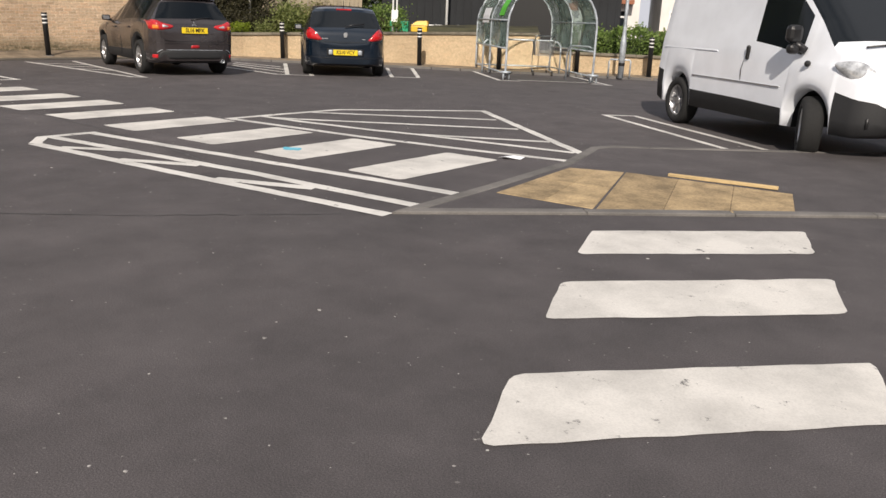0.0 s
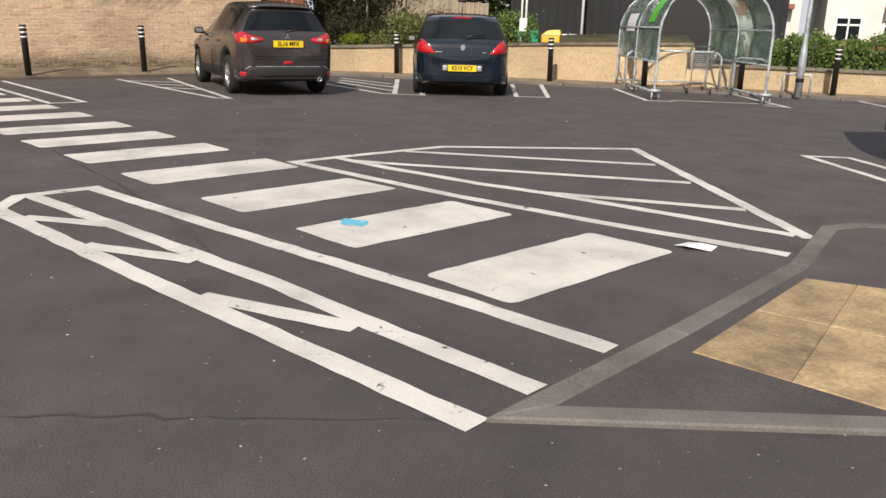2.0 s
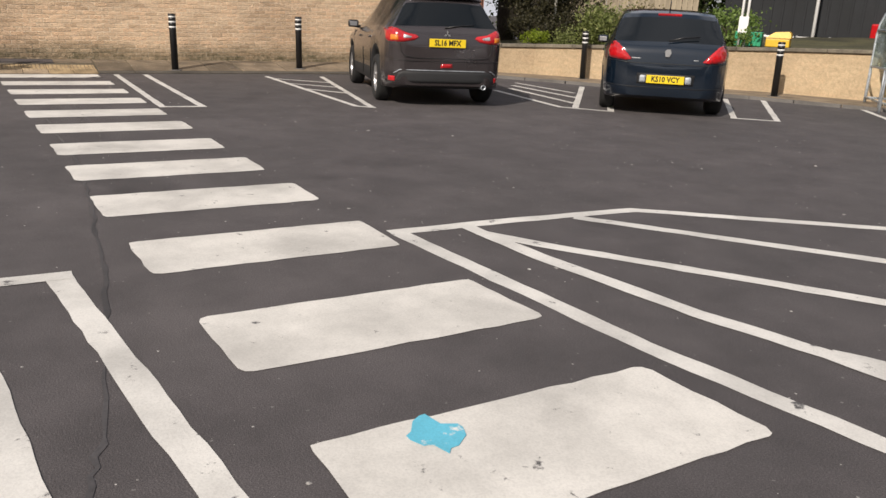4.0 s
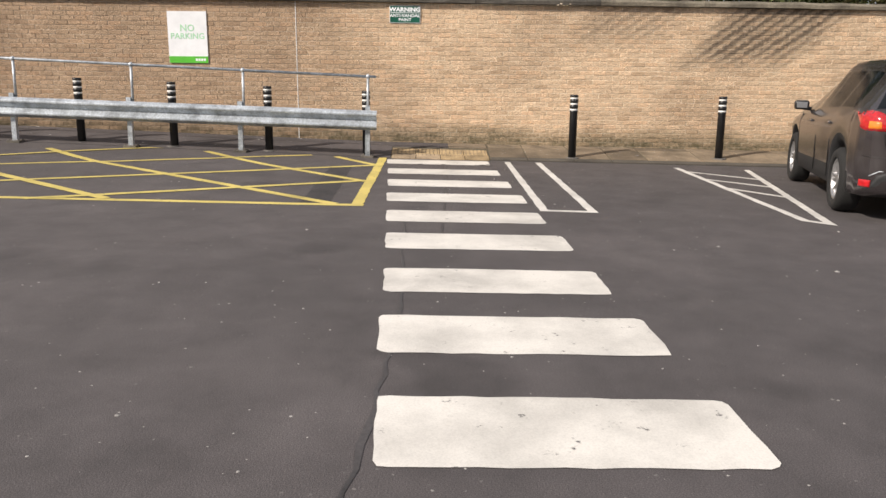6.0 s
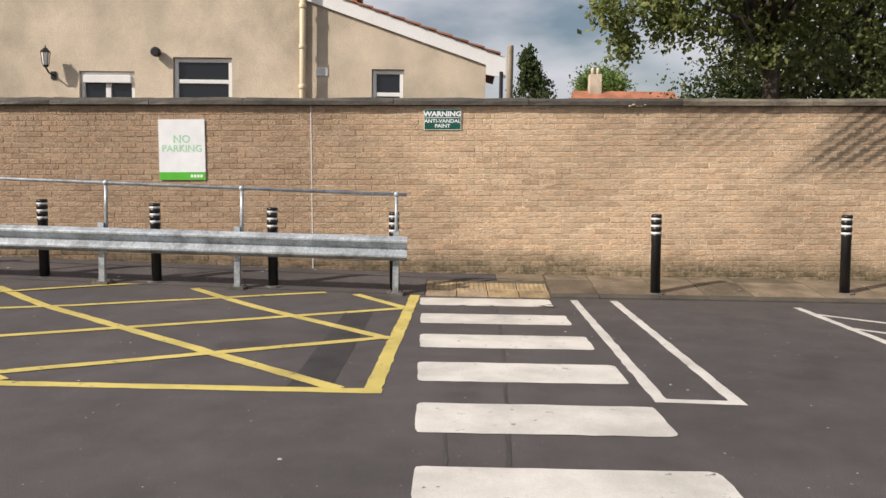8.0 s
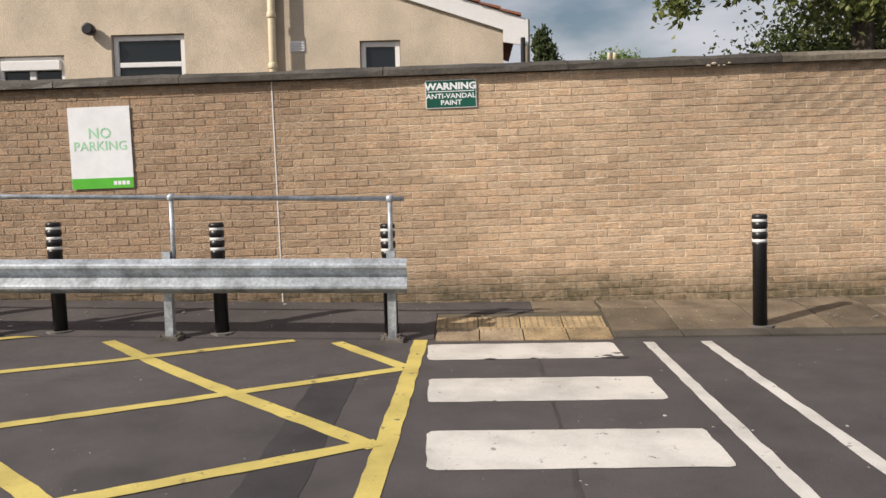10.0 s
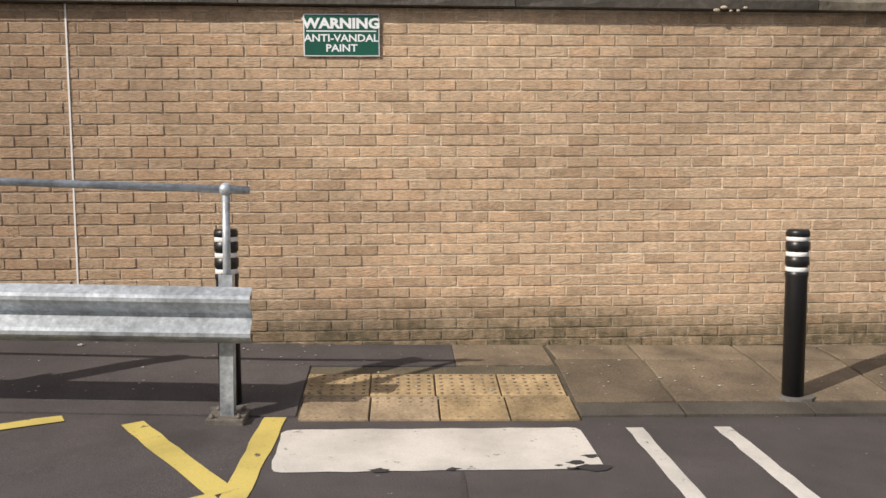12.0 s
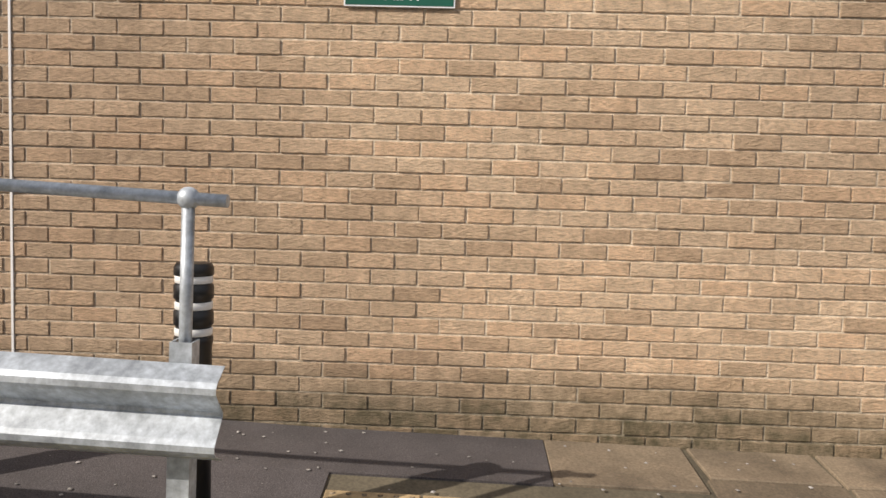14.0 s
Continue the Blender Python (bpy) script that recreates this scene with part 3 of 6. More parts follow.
bm = bmesh.new()
prism(bm, [(WX - 0.006, Y0), (WX - 0.006, Y1 - 0.006), (WX - 0.22, Y1 - 0.006), (WX - 0.22, Y0)], -0.4, lambda x, y: top_z(y))
box(bm, WX - 0.22, -16, -0.1, WX - 0.001, Y0 - 0.003, 2.54)
part("core", bm, M_MORTAR, wall)
y = -16.0
copes = []
while y < Y1 + 0.1:
    w = min(random.uniform(1.3, 2.2), Y1 + 0.08 - y)
    if w < 0.05:
        break
    copes.append((y, w))
    y += w + 0.006
for k, (y, w) in enumerate(copes):
    bm = bmesh.new()
    z0 = 0.004
    dz, dx = random.uniform(-0.003, 0.003), random.uniform(-0.005, 0.005)
    n = 6
    sec = [(WX + 0.075, 0.0), (WX + 0.075, 0.055), (WX + 0.02, 0.095), (WX - 0.12, 0.115), (WX - 0.27, 0.06), (WX - 0.27, 0.0)]
    rows = [[bm.verts.new((px + dx + random.uniform(-0.006, 0.006), y + w * i / n, top_z(y + w * i / n) + z0 + dz + pz + (random.uniform(-0.008, 0.008) if pz else 0))) for px, pz in sec] for i in range(n + 1)]
    for a, b in zip(rows, rows[1:]):
        for i in range(len(sec)):
            bm.faces.new((a[i], a[(i + 1) % len(sec)], b[(i + 1) % len(sec)], b[i]))
    bm.faces.new(rows[0])
    bm.faces.new(rows[-1][::-1])
    part("coping_stone", bm, M_COPING if y + w / 2 < 8.2 else M_COPE_OLD, wall)
bm = bmesh.new()
for k in range(5):
    yk, zk = 6.86 + 0.05 * k, top_z(6.9) + random.uniform(-0.035, 0.01)
    bmesh.ops.create_icosphere(bm, subdivisions=2, radius=random.uniform(0.010, 0.022), matrix=Matrix.Translation((WX + 0.075, yk, zk + 0.02)) @ Matrix.Diagonal((0.4, 1.2, 0.6, 1)))
part("mortar_repair", bm, M_MORTAR, wall, "chipped pale mortar under the coping")
bm = bmesh.new()
box(bm, WX - 0.01, 2.479, 0.1, WX + 0.005, 2.490, top_z(2.48))
part("movement_joint", bm, M_PVC, wall, "thin white sealant movement joint")

# ---- bollards ----
def bollard(at, group="black bollards along the wall"):
    e = thing("bollard", "black plastic bollard with white reflective bands", "bollard", group, at)
    bm = bmesh.new()
    lathe(bm, [(0.062, 0.0), (0.062, 0.71), (0.066, 0.73), (0.066, 0.745), (0.060, 0.75), (0.060, 0.785), (0.067, 0.79), (0.067, 0.835), (0.060, 0.84), (0.060, 0.875), (0.067, 0.88), (0.067, 0.925), (0.060, 0.93), (0.060, 0.955), (0.067, 0.96), (0.067, 0.985), (0.058, 1.0)], 22)
    part("post", bm, M_BLACK, e)
    for z in (0.752, 0.842, 0.932):
        bm = bmesh.new()
        lathe(bm, [(0.0615, z), (0.0635, z + 0.002), (0.0635, z + 0.024), (0.0615, z + 0.026)], 22)
        part("band", bm, M_REFLECT, e, "white reflective band")
    bm = bmesh.new()
    prism(bm, [(0.12 * math.cos(a) * random.uniform(0.85, 1.15), 0.12 * math.sin(a) * random.uniform(0.85, 1.15)) for a in [i * math.pi / 6 for i in range(12)]], -0.02, 0.006)
    part("footing", bm, M_KERB, e, "pale concrete patch")
    return e


b0 = bollard(pose(-18.90, 7.055, flag_z(-18.90, 7.055) - 0.008, 1.0))
for x, y, z in ((-19.06, 9.50, flag_z(-19.06, 9.50) - 0.005), (-18.82, 3.745, 0.03), (-18.80, 2.20, 0.065), (-18.80, 0.70, 0.095), (-18.85, -0.78, 0.12), (-18.9, -2.6, 0.145), (-18.95, -4.3, 0.145),
                (-17.2, 15.22, 0.045), (-13.66, 17.0, 0.045), (-11.75, 18.05, 0.045), (-9.9, 18.98, 0.045), (-8.25, 19.85, 0.045)):
    copy_thing(b0, pose(x, y, z, 1.0) @ Matrix.Rotation(random.uniform(0, 6.28), 4, "Z"))

# ---- guard rail with handrail ----
rail = thing("guard_rail", "galvanised steel crash barrier with a tubular handrail", "guard rail")
rail.location = (0.15, 0, 0)
rz = lambda y: 0.0125 * (3.92 - y)
hand_z = lambda y: 1.25 + 0.024 * (3.92 - y)
prof = [(0.0, 0.0), (0.07, 0.035), (0.083, 0.05), (0.083, 0.068), (0.07, 0.083), (0.008, 0.146), (0.008, 0.162), (0.07, 0.225), (0.083, 0.24), (0.083, 0.258), (0.07, 0.273), (0.0, 0.312)]
bm = bmesh.new()
ys = [3.92 - 0.4 * i for i in range(31)]
rows = [[bm.verts.new((-18.72 + px, yy, 0.438 + rz(yy) + 0.95 * pz)) for px, pz in prof] for yy in ys]
for a, b in zip(rows, rows[1:]):
    for i in range(len(prof) - 1):
        bm.faces.new((a[i], a[i + 1], b[i + 1], b[i]))
beam = part("beam", bm, M_GALV, rail)
M_PLATE_DULL = surface("dirty_steel_plate", (0.15, 0.135, 0.115), 0.75, 0.2, fine=40, vary=0.35, bump=0.3)
sol = beam.modifiers.new("thickness", "SOLIDIFY")
sol.thickness = 0.004
for yy in (3.775, 1.85, 0.14, -1.65, -3.5, -5.4, -7.3):
    bm = bmesh.new()
    top, foot, dy = 0.80 + rz(yy), rise(-18.66, yy), 0.0 if yy > 3 else -0.055
    box(bm, -18.80, yy + dy - 0.036, foot, -18.735, yy + dy - 0.03, top)
    box(bm, -18.735, yy + dy - 0.036, foot, -18.729, yy + dy + 0.036, top)
    box(bm, -18.80, yy + dy + 0.03, foot, -18.735, yy + dy + 0.036, top)
    part("post", bm, M_GALV, rail)
    bm = bmesh.new()
    box(bm, -18.87, yy + dy - 0.10, foot - 0.01, -18.66, yy + dy + 0.10, foot + 0.032, 0.004)
    for sx, sy in ((-18.84, -0.07), (-18.84, 0.07), (-18.69, -0.07), (-18.69, 0.07)):
        lathe(bm, [(0.014, foot + 0.030), (0.014, foot + 0.044), (0.006, foot + 0.046), (0.006, foot + 0.056)], 6, (sx, yy + dy + sy))
    part("base_plate", bm, M_PLATE_DULL, rail, "dirty bolted steel base plate")
    bm = bmesh.new()
    hz = hand_z(yy)
    tube(bm, [(-18.77, yy, 0.62 + rz(yy)), (-18.77, yy, hz)], 0.021, 12)
    part("upright", bm, M_GALV, rail)
    bm = bmesh.new()
    bmesh.ops.create_uvsphere(bm, u_segments=14, v_segments=9, radius=0.037, matrix=Matrix.Translation((-18.77, yy, hz)))
    for fc in bm.faces:
        fc.smooth = True
    part("ball_fitting", bm, M_GALV, rail, "round steel handrail fitting")
    for dy, dz in ((-0.09, 0.155), (0.09, 0.155)):
        bm = bmesh.new()
        bmesh.ops.create_cone(bm, cap_ends=True, segments=8, radius1=0.012, radius2=0.01, depth=0.014, matrix=Matrix.Translation((-18.706, yy + dy, 0.455 + dz + rz(yy))) @ Matrix.Rotation(math.pi / 2, 4, "Y"))
        part("bolt", bm, M_GALV, rail)
bm = bmesh.new()
tube(bm, [(-18.77, 3.90, hand_z(3.90)), (-18.77, -2.0, hand_z(-2.0)), (-18.77, -8.0, hand_z(-8))], 0.021, 14)
part("handrail", bm, M_GALV, rail)

# ---- signs ----
def words(name, text, size, material, parent, at, bold=0.0, label=""):
    """Raised lettering as a mesh."""
    cu = bpy.data.curves.new(name, "FONT")
    cu.body, cu.size, cu.align_x, cu.align_y, cu.extrude, cu.offset, cu.resolution_u = text, size, "CENTER", "CENTER", 0.0008, bold, 2
    tmp = bpy.data.objects.new(name, cu)
    scene.collection.objects.link(tmp)
    me = bpy.data.meshes.new_from_object(tmp.evaluated_get(bpy.context.evaluated_depsgraph_get()))
    bpy.data.objects.remove(tmp)
    me.materials.clear()
    me.materials.append(material)
    ob = new(name, me)
    ob.parent, ob.matrix_basis = parent, at
    return tagged(ob, label)


def flat(bm, x0, y0, x1, y1, z0, z1):
    return box(bm, x0, y0, z0, x1, y1, z1)


M_SIGNW = surface("sign_white", (0.86, 0.88, 0.91), 0.35, fine=6, vary=0.05, bump=0)
M_SIGNG = surface("sign_bright_green", (0.10, 0.50, 0.045), 0.4, fine=6, vary=0.06, bump=0)
M_SIGNL = surface("sign_pale_green", (0.38, 0.72, 0.45), 0.4, fine=6, vary=0.06, bump=0)
M_SIGND = surface("sign_dark_green", (0.006, 0.095, 0.062), 0.35, fine=6, vary=0.1, bump=0)
sign = thing("no_parking_sign", "white no parking sign with a bright green foot band", "sign", at=pose(WX + 0.012, 0.665, 1.815, 90, 0, 90) @ Matrix.Rotation(radians(1.0), 4, "Z"))
part("panel", flat(bmesh.new(), -0.325, -0.42, 0.325, 0.42, 0, 0.006), M_SIGNW, sign)
part("band", flat(bmesh.new(), -0.323, -0.418, 0.323, -0.31, 0.0062, 0.008), M_SIGNG, sign, "bright green band")
bm = bmesh.new()
for i in range(4):
    flat(bm, 0.115 + 0.045 * i, -0.385, 0.15 + 0.045 * i, -0.345, 0.0082, 0.0088)
part("mark", bm, M_SIGNW, sign, "small white block mark")
words("lettering", "NO", 0.155, M_SIGNL, sign, pose(0, 0.145, 0.0075), 0.001)
words("lettering", "PARKING", 0.135, M_SIGNL, sign, pose(0, 0.015, 0.0075), 0.001)
sign = thing("warning_sign", "dark green anti-vandal paint warning sign on the brick wall", "sign", at=pose(WX + 0.012, 4.29, 2.28, 90, 0, 90) @ Matrix.Rotation(radians(1.0), 4, "Z"))
part("panel", flat(bmesh.new(), -0.255, -0.14, 0.255, 0.14, 0, 0.004), M_SIGNW, sign)
part("face", flat(bmesh.new(), -0.248, -0.133, 0.248, 0.133, 0.0042, 0.006), M_SIGND, sign, "dark green sign face")
words("lettering", "WARNING", 0.092, M_SIGNW, sign, pose(0, 0.074, 0.0065) @ Matrix.Diagonal((1.16, 1, 1, 1)), 0.004)
part("rule", flat(bmesh.new(), -0.235, 0.022, 0.235, 0.03, 0.0062, 0.0072), M_SIGNW, sign)
words("lettering", "ANTI-VANDAL", 0.068, M_SIGNW, sign, pose(0, -0.022, 0.0065) @ Matrix.Diagonal((1.12, 1, 1, 1)), 0.0015)
words("lettering", "PAINT", 0.068, M_SIGNW, sign, pose(0, -0.088, 0.0065) @ Matrix.Diagonal((1.12, 1, 1, 1)), 0.0015)

# ---- pebbledashed house behind the wall ----
HX = -23.2
house = thing("pebbledash_house", "cream pebbledashed house with a lower gabled wing", "house", at=Matrix.Translation((0, 0.084, 0)) @ Matrix.Diagonal((1, 0.98, 1, 1)))


def holed_wall(bm, x, y0, y1, z0, top, holes, depth=0.28):
    """An upright wall facing +x with rectangular openings; top: height at y."""
    ycut = sorted({y0, y1, *[h for a in holes for h in a[:2]]})
    zcut = sorted({z0, *[h for a in holes for h in a[2:]]})
    grid = {(i, k): bm.verts.new((x, yy, zz)) for i, yy in enumerate(ycut) for k, zz in enumerate(zcut)}
    for i, yy in enumerate(ycut):
        grid[i, len(zcut)] = bm.verts.new((x, yy, top(yy)))
    for i in range(len(ycut) - 1):
        for k in range(len(zcut)):
            ym, zm = (ycut[i] + ycut[i + 1]) / 2, (zcut[k] + zcut[k + 1]) / 2 if k + 1 < len(zcut) else 99
            if not any(a < ym < b and c < zm < d for a, b, c, d in holes):
                bm.faces.new((grid[i, k], grid[i + 1, k], grid[i + 1, k + 1], grid[i, k + 1]))
    ext = bmesh.ops.extrude_face_region(bm, geom=bm.faces[:])
    bmesh.ops.translate(bm, verts=[v for v in ext["geom"] if isinstance(v, bmesh.types.BMVert)], vec=(-depth, 0, 0))
    return bm


def casement(parent, x, y0, y1, z0, z1, rows, cols=1, name="window"):
    """A white plastic window set back in its opening."""
    w = tagged(new(name), "white plastic window with dark panes")
    w.parent = parent
    bm = bmesh.new()
    f = 0.07
    xs = (x - 0.13, x - 0.06)
    for a in ((y0, z0, y0 + f, z1), (y1 - f, z0, y1, z1)):
        box(bm, xs[0], a[0], a[1], xs[1], a[2], a[3], 0.006)
    zs = [z0, *rows, z1]
    for zz in zs:
        zc = min(max(zz, z0 + f / 2), z1 - f / 2)
        box(bm, xs[0] + 0.002, y0 + f, zc - f / 2, xs[1] - 0.002, y1 - f, zc + f / 2, 0.006)
    for c in range(1, cols):
        yc = y0 + (y1 - y0) * c / cols
        box(bm, xs[0] + 0.003, yc - 0.05, z0 + f, xs[1] - 0.003, yc + 0.05, z1 - f, 0.006)
    part("frame", bm, M_PVC, w)
    for a, b in zip(zs, zs[1:]):
        bm = bmesh.new()
        box(bm, x - 0.105, y0 + 0.02, a + 0.02, x - 0.098, y1 - 0.02, b - 0.02)
        part("pane", bm, M_DARKGLASS, w)
    bm = bmesh.new()
    box(bm, x - 0.18, y0 - 0.04, z0 - 0.05, x + 0.05, y1 + 0.04, z0 - 0.004, 0.006)
    part("sill", bm, M_PVC, w)
    return w


main_holes = [(-0.76, 0.33, 2.35, 3.60), (-2.50, -1.47, 1.3, 3.34), (-6.5, -5.4, 2.3, 3.5)]
wing_holes = [(2.88, 3.47, 2.5, 3.44)]
part("wall", holed_wall(bmesh.new(), HX + 0.08, -12.0, 1.66, 0.0, lambda y: 6.2, main_holes, 0.42), M_RENDER, house)
verge = lambda y: 4.86 - (y - 1.66) * 0.333
part("wing_wall", holed_wall(bmesh.new(), HX, 1.663, 4.96, 0.0, lambda y: verge(y) - 0.10, wing_holes), M_RENDER, house)
bm = bmesh.new()
box(bm, -30, -11.9, 0, HX - 0.29, 1.64, 6.1)
prism(bm, [(-30, 1.70), (HX - 0.285, 1.70), (HX - 0.285, 4.93), (-30, 4.93)], 0, lambda x, y: verge(y) - 0.12)
part("rear_mass", bm, M_RENDER, house)
casement(house, HX + 0.08, -0.75, 0.32, 2.36, 3.59, [3.18])
casement(house, HX + 0.08, -2.49, -1.48, 1.31, 3.33, [2.1], 2)
bm = bmesh.new()
box(bm, HX + 0.02, -2.43, 3.13, HX + 0.085, -1.54, 3.27, 0.01)
part("transom_panel", bm, M_PVC, house, "white panel over the glazed door")
casement(house, HX + 0.08, -6.49, -5.41, 2.31, 3.49, [3.1])
casement(house, HX, 2.89, 3.46, 2.51, 3.43, [3.0])
# barge board, soffit box end and tiles of the wing
bm = bmesh.new()
v = []
for xx in (HX + 0.02, HX + 0.055):
    v += [bm.verts.new((xx, a, b)) for a, b in ((1.70, verge(1.70) - 0.23), (4.96, verge(4.96) - 0.23), (4.96, verge(4.96) - 0.40), (5.32, verge(5.32) - 0.34), (5.32, verge(5.32) + 0.02), (1.70, verge(1.70) + 0.02))]
bm.faces.new(v[:6])
bm.faces.new(v[6:][::-1])
for i in range(6):
    bm.faces.new((v[i], v[(i + 1) % 6], v[6 + (i + 1) % 6], v[6 + i]))
part("barge_board", bm, M_PVC, house, "white plastic barge board")
bm = bmesh.new()
for i in range(12):
    for j in range(14):
        yy, xx = 1.72 + 0.29 * i, HX + 0.10 - 0.3 * j
        zc = verge(yy)
        v = [bm.verts.new(p) for p in ((xx, yy, zc + 0.045), (xx - 0.295, yy, zc + 0.045), (xx - 0.295, yy + 0.31, verge(yy + 0.31) + 0.075), (xx, yy + 0.31, verge(yy + 0.31) + 0.075),
                                       (xx, yy, zc + 0.022), (xx - 0.295, yy, zc + 0.022), (xx - 0.295, yy + 0.31, verge(yy + 0.31) + 0.04), (xx, yy + 0.31, verge(yy + 0.31) + 0.04))]
        for q in ((0, 1, 2, 3), (7, 6, 5, 4), (0, 4, 5, 1), (1, 5, 6, 2), (2, 6, 7, 3), (3, 7, 4, 0)):
            bm.faces.new([v[k] for k in q])
part("roof_tiles", bm, M_ROOFTILE, house, "orange clay roof tiles")
bm = bmesh.new()
prism(bm, [(HX + 0.5, -12.4), (HX + 0.5, 1.75), (-30.4, 1.75), (-30.4, -12.4)], 6.2, lambda x, y: 6.3 + 0.55 * min(x + 30.4, HX + 0.5 - x))
part("main_roof", bm, M_ROOFTILE, house)
bm = bmesh.new()
tube(bm, [(HX + 0.20, 1.65, 0.1), (HX + 0.20, 1.65, 6.1)], 0.055, 14)
for zz in (2.55, 3.05, 3.75, 4.45, 5.2):
    lathe(bm, [(0.066, zz), (0.068, zz + 0.01), (0.068, zz + 0.07), (0.06, zz + 0.08)], 14, (HX + 0.20, 1.65))
part("downpipe", bm, M_CREAM, house, "cream plastic downpipe")
bm = bmesh.new()
tube(bm, [(HX + 0.12, 5.24, 0.3), (HX + 0.12, 5.24, 3.4)], 0.035, 10)
part("downpipe", bm, M_BLACK, house, "dark downpipe")
bm = bmesh.new()
box(bm, HX - 0.02, 1.86, 3.30, HX + 0.012, 2.08, 3.46, 0.003)
for i in range(4):
    box(bm, HX + 0.013, 1.875, 3.315 + 0.036 * i, HX + 0.026, 2.065, 3.333 + 0.036 * i)
part("air_vent", bm, M_PVC, house, "white louvred air vent")
bm = bmesh.new()
rot = Matrix.Translation((HX + 0.08, -1.03, 3.67)) @ Matrix.Rotation(math.pi / 2, 4, "Y")
lathe(bm, [(0.055, 0.0), (0.055, 0.05), (0.085, 0.06), (0.085, 0.15), (0.07, 0.16), (0.05, 0.155)], 18)
bm.transform(rot)
part("boiler_flue", bm, M_BLACK, house, "black round boiler flue")
lantern = tagged(new("wall_lantern"), "black coach lantern")
lantern.parent = house
bm = bmesh.new()
lathe(bm, [(0.02, 3.36), (0.05, 3.38), (0.055, 3.40)], 8, (HX + 0.30, -3.0), False)
lathe(bm, [(0.085, 3.62), (0.09, 3.635), (0.04, 3.69), (0.012, 3.71), (0.012, 3.74)], 8, (HX + 0.30, -3.0), False)
for k in range(6):
    a = k * math.pi / 3
    tube(bm, [(HX + 0.30 + 0.052 * math.cos(a), -3.0 + 0.052 * math.sin(a), 3.40), (HX + 0.30 + 0.08 * math.cos(a), -3.0 + 0.08 * math.sin(a), 3.62)], 0.006, 5)
tube(bm, [(HX + 0.08, -2.97, 3.25), (HX + 0.24, -2.97, 3.27), (HX + 0.30, -3.0, 3.36)], 0.016, 7)
box(bm, HX + 0.081, -3.02, 3.18, HX + 0.105, -2.92, 3.32, 0.006)
part("cage", bm, M_BLACK, lantern)
bm = bmesh.new()
lathe(bm, [(0.044, 3.402), (0.07, 3.618)], 8, (HX + 0.30, -3.0), False)
part("glass", bm, M_REFLECT, lantern, "milky lantern glass")

# ---- low wall in front of the bank ----
low_top = [0.60, 0.70, 0.93, 1.02, 0.56, 0.50]
LOWP = [Vector(p) for p in LOW[:3]] + [Vector((-11.25, 19.2))]
low = thing("wall_low", "low buff brick wall with a stone coping", "wall", kind="structure")


def low_run(p, q, t0, t1):
    d = (q - p)
    n = Vector((-d.y, d.x)).normalized()
    bm = bmesh.new()
    prism(bm, [p + n * 0.0045, q + n * 0.0045, q + n * 0.22, p + n * 0.22], 0.0, lambda x, y: t0 + (t1 - t0) * ((Vector((x, y)) - p).dot(d) / d.length_squared) - 0.075)
    part("core", bm, M_BRICK_LOW, low)
    bm = bmesh.new()
    L = d.length
    u = d.normalized()
    rows_n = int(max(t0, t1) / COURSE) + 1
    for r in range(rows_n):
        s = -PITCH / 2 * (r % 2)
        while s < L:
            a, b = max(s + 0.004, 0), min(s + PITCH - 0.006, L)
            zt = t0 + (t1 - t0) * (a + b) / 2 / L - 0.08
            z0, z1 = r * COURSE, min((r + 1) * COURSE - 0.01, zt)
            if b - a > 0.03 and z1 - z0 > 0.02:
                prism(bm, [p + u * a, p + u * b, p + u * b + n * 0.03, p + u * a + n * 0.03], z0, z1)
            s += PITCH
    tagged(part("brickwork", bm, M_BRICK_LOW, low), kind="stuff")
    k = max(1, round(L / 0.9))
    for i in range(k):
        bm = bmesh.new()
        a, b = p + d * (i / k) + u * 0.004, p + d * ((i + 1) / k) - u * 0.004
        prism(bm, [a - n * 0.05, b - n * 0.05, b + n * 0.28, a + n * 0.28], lambda x, y: t0 + (t1 - t0) * ((Vector((x, y)) - p).dot(d) / d.length_squared) - 0.07,
              lambda x, y: t0 + (t1 - t0) * ((Vector((x, y)) - p).dot(d) / d.length_squared) + random.uniform(-0.004, 0.004))
        bmesh.ops.bevel(bm, geom=bm.edges[:], offset=0.008, segments=1, affect="EDGES")
        part("coping_stone", bm, M_COPE_OLD, low)


low_run(Vector(LOW[0]), LOWP[1], 0.62, 0.70)
low_run(LOWP[1], LOWP[2], 0.70, 0.92)
low_run(LOWP[2], LOWP[3], 0.92, 1.03)
low_run(Vector((-11.23, 19.21)), Vector((-10.6, 19.53)), 0.57, 0.57)
low_run(Vector((-10.6, 19.53)), Vector((-3.0, 23.4)), 0.57, 0.55)

# ---- vehicles ----
def car_paint(name, color, rough=0.28, metal=0.0, coat=1.0):
    m, nt, b = node_mat(name)
    d = noise_node(nt, 3.0, 4)
    c = ramp_node(nt, d.outputs["Fac"], [(0.3, tuple(v * 0.9 for v in color)), (0.7, color)]).outputs[0]
    nt.links.new(c, b.inputs["Base Color"])
    b.inputs["Roughness"].default_value, b.inputs["Metallic"].default_value = rough, metal
    b.inputs["Coat Weight"].default_value, b.inputs["Coat Roughness"].default_value = coat, 0.10
    return m


